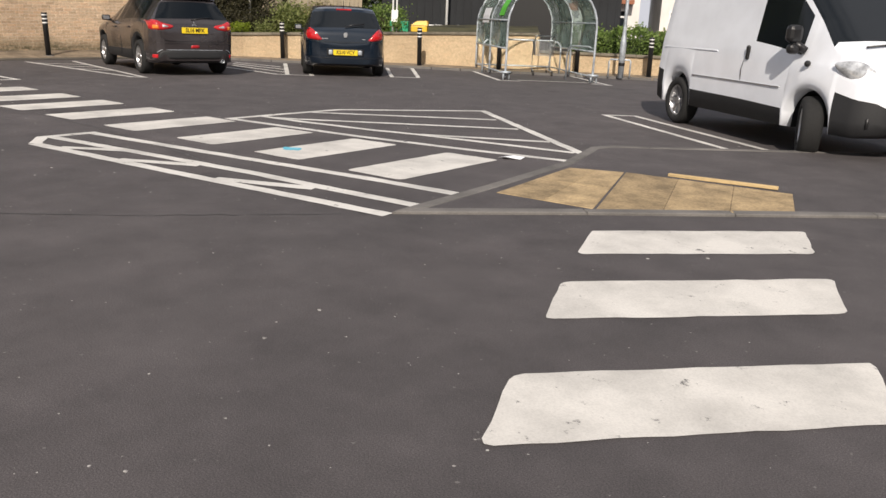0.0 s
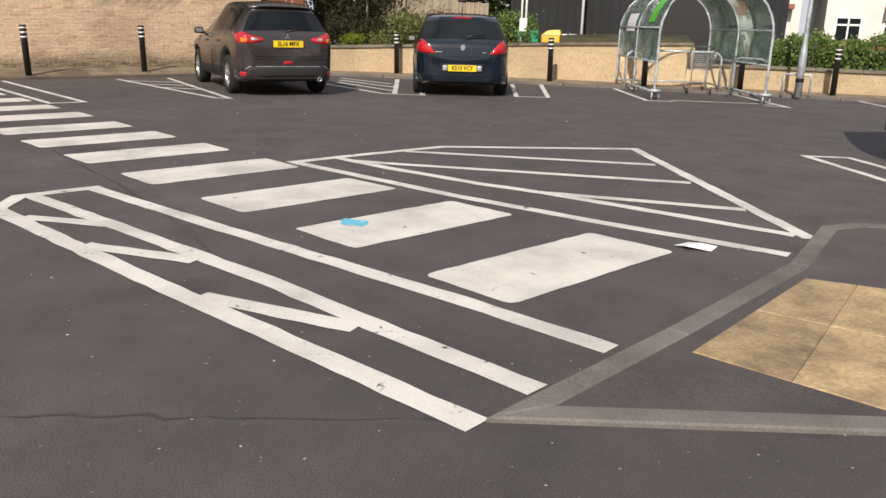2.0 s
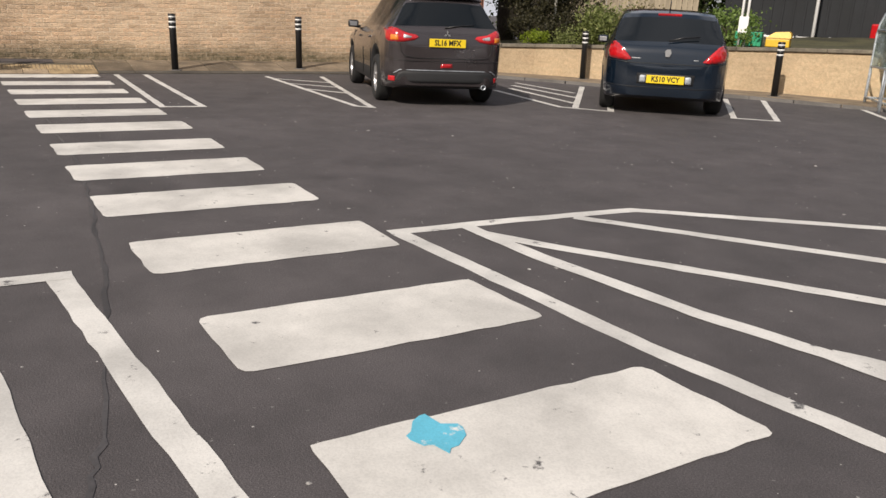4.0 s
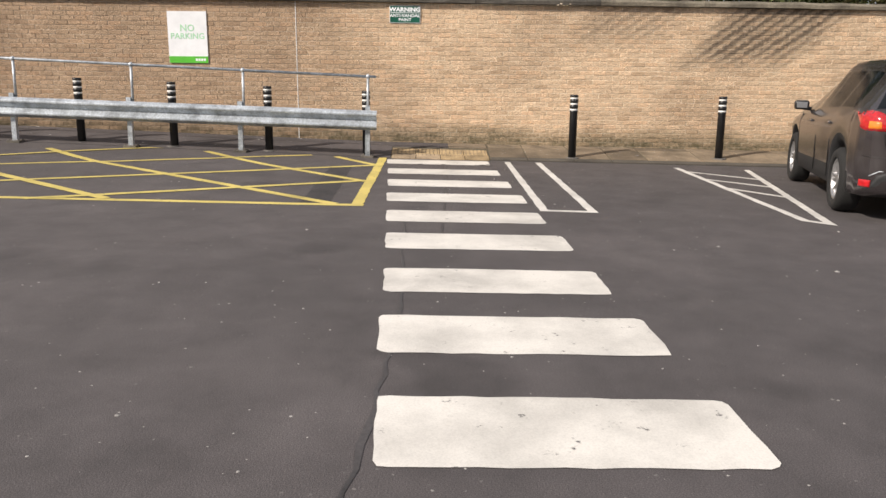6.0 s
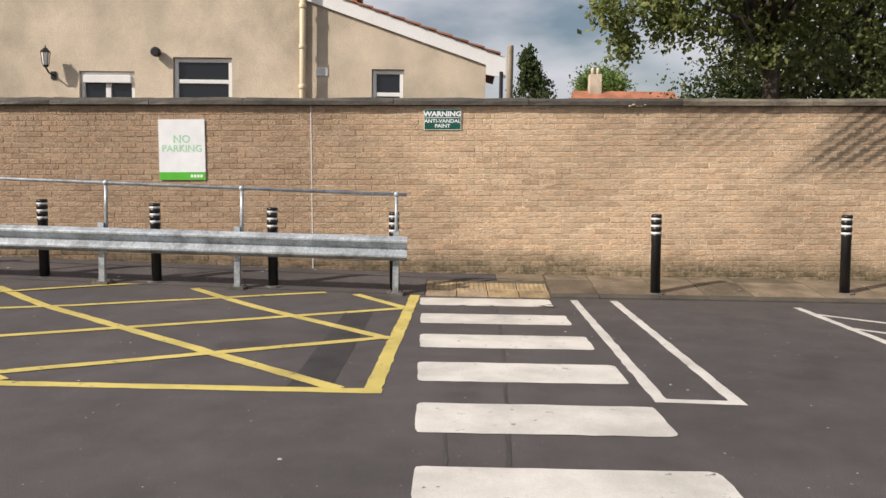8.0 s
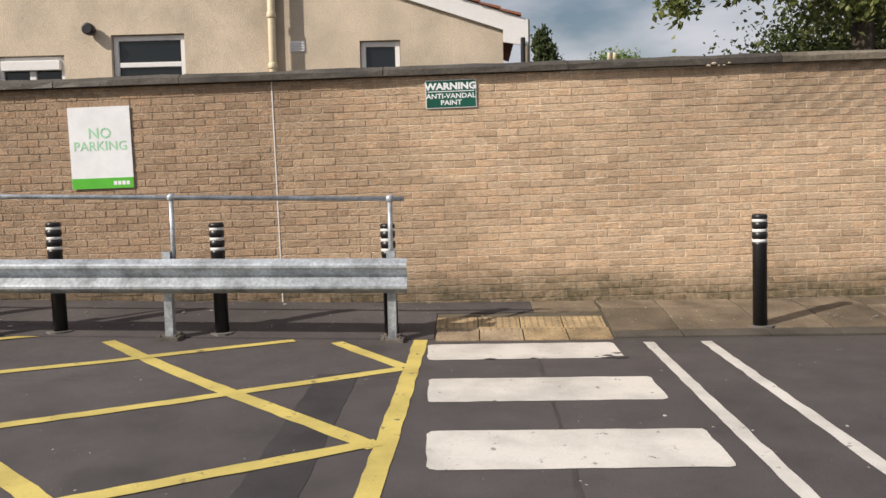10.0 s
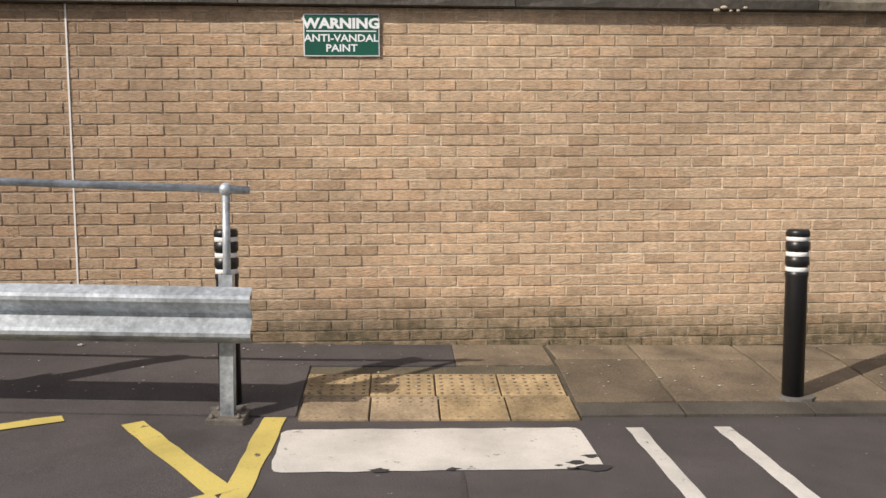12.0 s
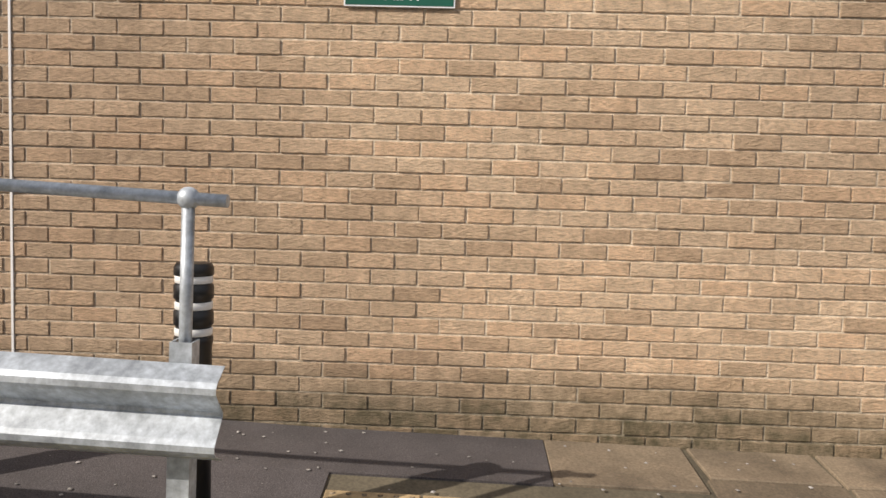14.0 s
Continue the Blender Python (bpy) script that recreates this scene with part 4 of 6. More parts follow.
M_CARGREY = car_paint("grey_brown_car_paint", (0.062, 0.053, 0.055), 0.24, 0.5, 0.7)
M_CARBLUE = car_paint("dark_blue_car_paint", (0.006, 0.013, 0.024), 0.18, 0.2, 0.8)
M_VANWHITE = car_paint("white_van_paint", (0.80, 0.83, 0.88), 0.30, 0.0, 0.6)
M_TYRE = surface("tyre_rubber", (0.014, 0.014, 0.014), 0.85, fine=50, vary=0.25, bump=0.2)
M_TRIM = surface("grey_plastic_trim", (0.017, 0.0175, 0.019), 0.65, fine=60, vary=0.15, bump=0.1)
M_ALLOY = surface("alloy_wheel", (0.52, 0.52, 0.53), 0.32, 0.85, fine=20, vary=0.1, bump=0)
M_TAIL = surface("red_lamp_lens", (0.50, 0.010, 0.014), 0.10, fine=30, vary=0.3, bump=0, coat=1.0)
M_AMBER = surface("amber_lamp_lens", (0.75, 0.22, 0.02), 0.15, fine=30, vary=0.2, bump=0, coat=1.0)
M_CLEAR = surface("clear_lamp_lens", (0.62, 0.64, 0.66), 0.08, 0.3, fine=14, coarse=9, vary=0.35, bump=0.1, coat=1.0)
M_PLATE = surface("yellow_number_plate", (0.80, 0.58, 0.02), 0.4, fine=10, vary=0.05, bump=0)
M_INK = surface("black_ink", (0.01, 0.01, 0.01), 0.5, fine=10, vary=0.05, bump=0)
M_CARGLASS, _nt, _b = node_mat("tinted_car_glass")
_b.inputs["Base Color"].default_value, _b.inputs["Roughness"].default_value, _b.inputs["Specular IOR Level"].default_value = (0.006, 0.008, 0.010, 1), 0.09, 0.35


def lerp_keys(keys):
    xs, zs = [k[0] for k in keys], [k[1] for k in keys]
    return lambda x: float(np.interp(x, xs, zs))


def wheel(parent, x, y, r, width, spokes, side, steer=0):
    w = tagged(new("wheel"), "alloy wheel with black tyre")
    w.parent = parent
    w.matrix_basis = Matrix.Translation((x, y, r)) @ Matrix.Rotation(radians(steer), 4, "Z") @ Matrix.Rotation(-math.pi / 2 * side, 4, "X")
    bm = bmesh.new()
    h = width / 2
    lathe(bm, [(r * 0.62, -h), (r * 0.9, -h), (r * 0.985, -h * 0.7), (r, -h * 0.4), (r, h * 0.4), (r * 0.985, h * 0.7), (r * 0.9, h), (r * 0.68, h), (r * 0.66, h * 0.8), (r * 0.66, -h * 0.9)], 36)
    part("tyre", bm, M_TYRE, w)
    bm = bmesh.new()
    lathe(bm, [(r * 0.665, -h * 0.6), (r * 0.665, h * 0.78), (r * 0.63, h * 0.84), (r * 0.60, h * 0.75), (r * 0.60, h * 0.1)], 36)
    lathe(bm, [(r * 0.17, h * 0.2), (r * 0.17, h * 0.66), (r * 0.12, h * 0.72)], 18)
    for k in range(spokes):
        a = 2 * math.pi * k / spokes
        for da in (-0.14, 0.14):
            p0, p1 = Vector((r * 0.12 * math.cos(a), r * 0.12 * math.sin(a), h * 0.55)), Vector((r * 0.63 * math.cos(a + da), r * 0.63 * math.sin(a + da), h * 0.72))
            t = Vector((-math.sin(a), math.cos(a), 0)) * r * 0.030
            v = [bm.verts.new(p) for p in (p0 - t, p0 + t, p1 + t * 1.2, p1 - t * 1.2)] + [bm.verts.new(p - Vector((0, 0, 0.03))) for p in (p0 - t, p0 + t, p1 + t * 1.2, p1 - t * 1.2)]
            for q in ((0, 1, 2, 3), (7, 6, 5, 4), (0, 4, 5, 1), (1, 5, 6, 2), (2, 6, 7, 3), (3, 7, 4, 0)):
                bm.faces.new([v[i] for i in q])
    part("rim", bm, M_ALLOY, w)
    bm = bmesh.new()
    lathe(bm, [(r * 0.60, -h * 0.5), (r * 0.60, -h * 0.1)], 24)
    part("hub_backing", bm, M_TRIM, w)


car_tail = {}


def vehicle(name, label, at, spec, paint):
    """A car body lofted from its side profile and plan, split into panels, glass, trim and wheels."""
    car = thing(name, label, "van" if "van" in name else "car", at=at)
    top, belt, plan = lerp_keys(spec["top"]), lerp_keys(spec["belt"]), lerp_keys(spec["plan"])
    x0, x1 = spec["top"][0][0], spec["top"][-1][0]
    sill, wr = spec["sill"], spec["wheel"]
    keys = {x0, x1, *[k[0] for k in spec["top"]], *[k[0] for k in spec["plan"]], *[v for r in spec["regions"] for v in r[1:3]]}
    keys |= {x0 + (x1 - x0) * i / 70 for i in range(71)}
    for xw in spec["axles"]:
        keys |= {xw + wr * 1.22 * math.sin(a) for a in [(-1 + i / 9) * math.pi / 2 for i in range(19)]}
    xs = []
    for x in sorted(keys):
        if not xs or x - xs[-1] > 0.006:
            xs.append(x)

    def bottom(x):
        z = sill
        for xw in spec["axles"]:
            d = abs(x - xw)
            if d < wr * 1.2:
                z = max(z, wr + math.sqrt((wr * 1.2) ** 2 - d * d))
        ends = max(0.0, 1 - min(x - x0, x1 - x) / 0.25)
        return min(z + 0.06 * ends, top(x) - 0.12)

    def section(x):
        w, zb, zt = plan(x), bottom(x), top(x)
        zl = min(belt(x), zt - 0.03)
        g = zt - zl
        rr = 0.955 - spec["tumble"] * min(1, g / 0.5)
        h = zl - zb
        sw = spec.get("side", (0.965, 0.985, 0.995, 1.0, 0.99, 0.96))
        pts = [(0, zb), (w * 0.84, zb), (w * sw[0], zb + 0.02), (w * sw[1], zb + 0.28 * h), (w * sw[2], zb + 0.5 * h), (w * sw[3], zb + 0.68 * h), (w * sw[4], zb + 0.88 * h), (w * sw[5], zl)]
        rc = min(0.07, g * 0.3)
        for t in (0.12, 0.5, 0.88):
            pts.append((w * (0.955 + (rr - 0.955) * t), zl + (g - rc) * t))
        pts += [(w * rr, zt - rc), (w * (rr - 0.05), zt - rc * 0.3), (w * rr * 0.55, zt), (0, zt + 0.008)]
        return pts

    secs = [section(x) for x in xs]
    n = len(secs[0])
    bms = {}

    def which(xm, i, zm):
        for nm, a, b, i0, i1 in spec["regions"]:
            if a <= xm <= b and i0 <= i < i1:
                return nm
        if i == 0:
            return "underbody"
        return "body"

    caches = {}
    for side in (1, -1):
        for a in range(len(xs) - 1):
            for i in range(n - 1):
                nm = which((xs[a] + xs[a + 1]) / 2, i, secs[a][i][1])
                if nm not in ("body", "underbody") and i < 11:
                    nm = nm + ("|l" if side > 0 else "|r")
                bm = bms.setdefault(nm, bmesh.new())
                cache = caches.setdefault(nm, {})
                quad = []
                for aa, ii in ((a, i), (a + 1, i), (a + 1, i + 1), (a, i + 1)):
                    key = (aa, ii, side if secs[aa][ii][0] else 0)
                    if key not in cache:
                        cache[key] = bm.verts.new((xs[aa], side * secs[aa][ii][0], secs[aa][ii][1]))
                    quad.append(cache[key])
                bm.faces.new(quad if side > 0 else quad[::-1]).smooth = True
    # end panels, bulging slightly
    for nm, a, sg in (("tail_panel", 0, -1), ("nose_panel", -1, 1)):
        bm = bmesh.new()
        cols = [-1, -0.8, -0.45, 0, 0.45, 0.8, 1]
        zlo, zhi = secs[a][1][1], secs[a][-1][1]
        prof = [(w, z) for w, z in secs[a][1:] if w > 0.02]
        rows = [[bm.verts.new((xs[a] + sg * spec["bulge"] * (1 - c * c) * math.sin(math.pi * min(1, max(0, (z - zlo) / (zhi - zlo)))) ** 0.6, w * c, z)) for c in cols] for w, z in prof]
        for p, q in zip(rows, rows[1:]):
            for i in range(len(cols) - 1):
                bm.faces.new((p[i], p[i + 1], q[i + 1], q[i])).smooth = True
        part(nm, bm, spec.get(nm, paint), car)
    tree_v = [(x, sd * w, z) for sd in (1, -1) for x, sec in zip(xs, secs) for w, z in sec]
    tree_f = []
    for sd in (0, 1):
        for a in range(len(xs) - 1):
            for i in range(n - 1):
                o = sd * len(xs) * n + a * n + i
                tree_f.append((o, o + n, o + n + 1, o + 1))
    o = len(tree_v)
    tree_v += [(xs[0] - spec["bulge"] * 0.8, sd * w, z) for w, z in secs[0] for sd in (-1, 1)]
    tree_f += [(o + 2 * i, o + 2 * i + 1, o + 2 * i + 3, o + 2 * i + 2) for i in range(n - 1)]
    skin = BVHTree.FromPolygons(tree_v, tree_f)

    def tail_x(y, z):
        """Where the tail's skin stands at this breadth and height."""
        h = skin.ray_cast(Vector((-4, y, z)), Vector((1, 0, 0)))[0]
        return h.x if h else x0 + 0.3

    car_tail[car.name] = tail_x
    mats = {"body": paint, "underbody": M_TRIM, "cladding": M_TRIM, "front_bumper": M_TRIM}
    for nm, bm in bms.items():
        base = nm.split("|")[0]
        part(base, bm, mats.get(base, M_CARGLASS), car)
    track = max(k[1] for k in spec["plan"]) - 0.12
    for xw in spec["axles"]:
        for sd in (1, -1):
            wheel(car, xw, sd * track, wr, 0.22, spec["spokes"], sd, spec.get("steer", 0) if xw > 0 else 0)
    return car, top, plan


def plate(car, x, z, text, w=0.52, label="yellow rear number plate"):
    p = tagged(new("number_plate"), label)
    p.parent, p.matrix_basis = car, pose(x, 0, z, 90, 0, -90)
    bm = bmesh.new()
    box(bm, -w / 2, -0.056, 0, w / 2, 0.056, 0.012, 0.004)
    part("plate", bm, M_PLATE, p)
    words("characters", text, 0.105, M_INK, p, pose(0, 0, 0.0135) @ Matrix.Diagonal((0.86, 1, 1, 1)), 0.003)


def lens(car, name, material, outline, proud=0.012, label="", sides=(1, -1)):
    """A lamp lens that follows the tail's skin: outline in (y, z) for one side, mirrored to the other."""
    skin = car_tail[car.name]
    for sd in sides:
        bm = bmesh.new()
        bm.faces.new([bm.verts.new((0, y, z)) for y, z in outline])
        bmesh.ops.triangulate(bm, faces=bm.faces[:])
        bmesh.ops.subdivide_edges(bm, edges=bm.edges[:], cuts=4, use_grid_fill=True)
        rim = {v for v in bm.verts if v.is_boundary}
        flat_faces = bm.faces[:]
        for v in bm.verts:
            v.co.x = skin(v.co.y, v.co.z) - (0.002 if v in rim else proud)
            v.co.y *= sd
        back = bmesh.ops.extrude_face_region(bm, geom=flat_faces)
        bmesh.ops.translate(bm, verts=[v for v in back["geom"] if isinstance(v, bmesh.types.BMVert)], vec=(0.05, 0, 0))
        bmesh.ops.recalc_face_normals(bm, faces=bm.faces[:])
        for f in bm.faces:
            f.smooth = True
        part(name, bm, material, car, label)


def tail_line(car, name, pts, r, material, label=""):
    """A thin line that follows the tail's skin."""
    skin = car_tail[car.name]
    fine = [Vector(a).lerp(Vector(b), k / 6) for a, b in zip(pts, pts[1:]) for k in range(6)] + [Vector(pts[-1])]
    part(name, tube(bmesh.new(), [(skin(p.x, p.y) - r * 0.2, p.x, p.y) for p in fine], r, 5), material, car, label)


def mirrors(car, x, y, z, material, sc=1.0, sides=(1, -1)):
    for sd in sides:
        bm = bmesh.new()
        c = sd * (y + 0.08 * sc)
        box(bm, x - 0.035, c - 0.10 * sc, z - 0.055 * sc, x + 0.075 * sc, c + 0.10 * sc, z + 0.075 * sc, 0.032)
        for v in bm.verts:
            if v.co.x > x + 0.03:
                v.co.y, v.co.z = c + (v.co.y - c) * 0.75, z + (v.co.z - z) * 0.7
        tube(bm, [(x + 0.01, sd * (y - 0.05), z - 0.04), (x + 0.01, sd * (y + 0.05), z - 0.03)], 0.025, 8)
        for f in bm.faces:
            f.smooth = True
        m = part("door_mirror", bm, material, car)
        bm = bmesh.new()
        box(bm, x - 0.040, c - 0.068 * sc, z - 0.03 * sc, x - 0.034, c + 0.068 * sc, z + 0.05 * sc, 0.002)
        part("mirror_glass", bm, M_ALLOY, m, "silvered mirror glass")


def handles(car, spots, material, y):
    for sd in (1, -1):
        for x, z in spots:
            bm = bmesh.new()
            box(bm, x - 0.1, sd * y - 0.018, z - 0.015, x + 0.1, sd * y + 0.018, z + 0.015, 0.01)
            part("door_handle", bm, material, car)


def seams(car, xs, plan, z0, z1):
    for sd in (1, -1):
        for x in xs:
            bm = bmesh.new()
            w = plan(x)
            tube(bm, [(x, sd * w * 0.986, z0), (x, sd * w * 1.0005, (z0 + z1) * 0.55), (x, sd * w * 0.965, z1)], 0.005, 4)
            part("door_seam", bm, M_INK, car)


heading = lambda dx, dy: math.degrees(math.atan2(dy, dx))
suv_spec = dict(
    top=[(-2.14, 0.84), (-2.13, 0.96), (-2.09, 1.03), (-2.04, 1.08), (-1.86, 1.44), (-1.79, 1.515), (-1.68, 1.545), (-1.3, 1.585), (-0.5, 1.60), (0.0, 1.585), (0.2, 1.55), (0.4, 1.47), (1.05, 1.07), (1.2, 1.03), (1.75, 0.96), (1.95, 0.89), (2.08, 0.79), (2.15, 0.66)],
    belt=[(-2.14, 1.05), (-1.2, 1.03), (1.0, 0.93), (2.15, 0.8)],
    plan=[(-2.14, 0.60), (-2.125, 0.67), (-2.09, 0.745), (-2.03, 0.80), (-1.93, 0.845), (-1.75, 0.872), (-1.4, 0.885), (1.3, 0.885), (1.7, 0.86), (1.95, 0.78), (2.08, 0.68), (2.15, 0.52)],
    sill=0.24, wheel=0.335, axles=(-1.29, 1.38), tumble=0.35, bulge=0.02, spokes=7,
    regions=[("rear_window", -2.03, -1.87, 11, 14), ("rear_side_window", -1.52, -0.92, 8, 10), ("rear_door_window", -0.84, -0.18, 8, 10), ("front_door_window", -0.08, 0.62, 8, 10), ("windscreen", 0.41, 1.04, 11, 14), ("cladding", -1.75, 1.7, 1, 3)])
suv, suv_top, suv_plan = vehicle("grey_suv", "dark grey-brown compact SUV parked tail outwards", pose(-15.38, 10.22, 0, 0, 0, heading(-0.965, 0.262)), suv_spec, M_CARGREY)
plate(suv, -2.165, 0.885, "SL16 MFX")
lens(suv, "tail_lamp", M_TAIL, [(0.835, 1.055), (0.80, 1.09), (0.70, 1.065), (0.58, 1.01), (0.43, 0.985), (0.40, 0.955), (0.47, 0.91), (0.62, 0.885), (0.80, 0.885), (0.84, 0.91)], 0.014, "red wraparound tail lamp")
lens(suv, "indicator_lamp", M_AMBER, [(0.805, 0.99), (0.81, 0.90), (0.675, 0.90), (0.675, 0.985)], 0.020, "amber indicator")
lens(suv, "reversing_lamp", M_CLEAR, [(0.635, 1.000), (0.64, 0.925), (0.50, 0.930), (0.48, 0.962)], 0.020, "clear reversing lamp")
lens(suv, "reflector", M_TAIL, [(0.80, 0.42), (0.80, 0.35), (0.72, 0.35), (0.72, 0.42)], 0.012, "small red reflector")
lens(suv, "fog_lamp", M_TAIL, [(-0.09, 0.545), (-0.08, 0.605), (0.08, 0.605), (0.09, 0.545)], 0.016, "red rear fog lamp", (1,))
for pts, r, nm in (([(-0.66, 0.88), (-0.645, 0.76), (-0.60, 0.70), (-0.45, 0.675), (0.45, 0.675), (0.60, 0.70), (0.645, 0.76), (0.66, 0.88)], 0.005, "tailgate_seam"), ([(-0.80, 0.645), (-0.5, 0.635), (0.5, 0.635), (0.80, 0.645)], 0.004, "bumper_crease")):
    tail_line(suv, nm, pts, r, M_INK)
tail_line(suv, "bumper_trim", [(-0.74, 0.46), (-0.66, 0.51), (0.66, 0.51), (0.74, 0.46)], 0.006, M_GALV, "satin silver bumper trim")
lens(suv, "lower_bumper", M_TRIM, [(-0.73, 0.34), (-0.68, 0.47), (-0.60, 0.50), (0.60, 0.50), (0.68, 0.47), (0.73, 0.34)], 0.010, "black lower bumper", (1,))
bm = bmesh.new()
lathe(bm, [(0.030, 0.18), (0.030, 0.0), (0.036, 0.0), (0.036, 0.2)], 14)
bm.transform(Matrix.Translation((-2.15, -0.56, 0.29)) @ Matrix.Rotation(math.pi / 2, 4, "Y"))
part("exhaust_tip", bm, M_GALV, suv, "chrome exhaust tip")
bm = bmesh.new()
for k in range(3):
    a = math.pi / 2 + k * 2 * math.pi / 3
    prism(bm, [(0.0, 0.0), (0.03 * math.cos(a + 0.5), 0.03 * math.sin(a + 0.5)), (0.055 * math.cos(a), 0.055 * math.sin(a)), (0.03 * math.cos(a - 0.5), 0.03 * math.sin(a - 0.5))], 0, 0.012)
bm.transform(pose(-2.125, 0, 1.005, 90, 0, -90))
part("badge", bm, M_STEEL, suv, "small silver badge")
bm = bmesh.new()
rows = [[bm.verts.new((x + 0.10 * (y / 0.56) ** 4, y, z - 0.035 * (y / 0.56) ** 4)) for y in [-0.56 + 0.07 * k for k in range(17)]] for x, z in ((-1.70, 1.545), (-1.80, 1.530), (-1.905, 1.510), (-1.915, 1.495), (-1.90, 1.484), (-1.78, 1.480))]
for p, q in zip(rows, rows[1:]):
    for k in range(16):
        bm.faces.new((p[k], q[k], q[k + 1], p[k + 1])).smooth = True
part("roof_spoiler", bm, M_CARGREY, suv)
bm = bmesh.new()
tube(bm, [(-2.055, 0.02, 1.09), (-2.03, -0.2, 1.12), (-2.015, -0.40, 1.135)], 0.010, 6)
part("rear_wiper", bm, M_BLACK, suv)
mirrors(suv, 0.72, 0.86, 1.04, M_BLACK, 0.9)
handles(suv, ((-0.72, 0.90), (0.30, 0.88)), M_CARGREY, 0.885)
seams(suv, (-0.88, -0.13, 0.98), suv_plan, 0.32, 0.95)

hatch_spec = dict(
    top=[(-2.08, 0.70), (-2.075, 0.80), (-2.05, 0.92), (-2.02, 0.97), (-1.96, 1.02), (-1.56, 1.365), (-1.48, 1.42), (-1.36, 1.455), (-0.7, 1.49), (-0.2, 1.495), (0.25, 1.43), (1.15, 0.98), (1.3, 0.94), (1.85, 0.82), (2.1, 0.68), (2.19, 0.55)],
    belt=[(-2.08, 0.98), (-1.2, 0.97), (1.0, 0.88), (2.19, 0.7)],
    plan=[(-2.08, 0.54), (-2.065, 0.62), (-2.03, 0.70), (-1.97, 0.77), (-1.86, 0.835), (-1.7, 0.875), (-1.3, 0.905), (1.2, 0.905), (1.7, 0.86), (1.95, 0.77), (2.1, 0.64), (2.19, 0.46)],
    sill=0.22, wheel=0.31, axles=(-1.26, 1.35), tumble=0.21, bulge=0.018, spokes=5,
    regions=[("rear_window", -1.95, -1.56, 11, 14), ("rear_side_window", -1.45, -1.05, 8, 10), ("rear_door_window", -0.98, -0.22, 8, 10), ("front_door_window", -0.12, 0.66, 8, 10), ("windscreen", 0.27, 1.12, 11, 14)])
hatch, _t, hp = vehicle("blue_hatchback", "dark metallic blue hatchback parked tail outwards", pose(-13.47, 13.80, 0, 0, 0, heading(-0.755, 0.655)), hatch_spec, M_CARBLUE)
plate(hatch, -2.125, 0.52, "KS10 VCY")
lens(hatch, "tail_lamp", M_TAIL, [(0.795, 1.01), (0.74, 1.02), (0.68, 0.985), (0.50, 0.80), (0.49, 0.775), (0.60, 0.765), (0.81, 0.79), (0.825, 0.88)], 0.016, "red triangular tail lamp")
lens(hatch, "plate_recess", M_TRIM, [(-0.39, 0.45), (-0.40, 0.595), (0.40, 0.595), (0.39, 0.45)], 0.008, "dark plate recess", (1,))
for sd in (1, -1):
    lens(hatch, "plate_lamp_cover", M_GALV, [(0.265, 0.465), (0.265, 0.575), (0.36, 0.575), (0.36, 0.465)], 0.014, "grey plate end piece", (sd,))
    tail_line(hatch, "model_lettering", [(sd * 0.36, 0.80), (sd * (0.50 if sd > 0 else 0.43), 0.80)], 0.008, M_STEEL, "small silver lettering strip")
tail_line(hatch, "bumper_seam", [(-0.81, 0.765), (-0.5, 0.735), (0.5, 0.735), (0.81, 0.765)], 0.005, M_INK)
tail_line(hatch, "bumper_crease", [(-0.80, 0.42), (-0.5, 0.405), (0.5, 0.405), (0.80, 0.42)], 0.004, M_INK)
bm = bmesh.new()
box(bm, -1.53, -0.17, 1.39, -1.46, 0.17, 1.425, 0.012)
part("brake_lamp", bm, M_TAIL, hatch, "red high-level brake lamp")
bm = bmesh.new()
prism(bm, [(-0.03, -0.05), (0.02, -0.05), (0.045, 0.0), (0.03, 0.055), (-0.02, 0.05), (-0.045, 0.02)], 0, 0.012)
bm.transform(pose(-2.10, 0, 0.885, 90, 0, -90))
part("badge", bm, M_STEEL, hatch, "small silver badge")
bm = bmesh.new()
tube(bm, [(-1.35, 0, 1.45), (-1.42, 0, 1.60)], 0.008, 6)
part("aerial", bm, M_BLACK, hatch)
bm = bmesh.new()
tube(bm, [(-1.98, 0.0, 1.05), (-1.93, -0.2, 1.10), (-1.90, -0.42, 1.12)], 0.012, 6)
part("rear_wiper", bm, M_BLACK, hatch)
mirrors(hatch, 0.78, 0.89, 0.97, M_CARBLUE, 0.9)
handles(hatch, ((-0.85, 0.85), (0.22, 0.83)), M_CARBLUE, 0.905)
seams(hatch, (-1.02, -0.17, 0.95), hp, 0.30, 0.9)

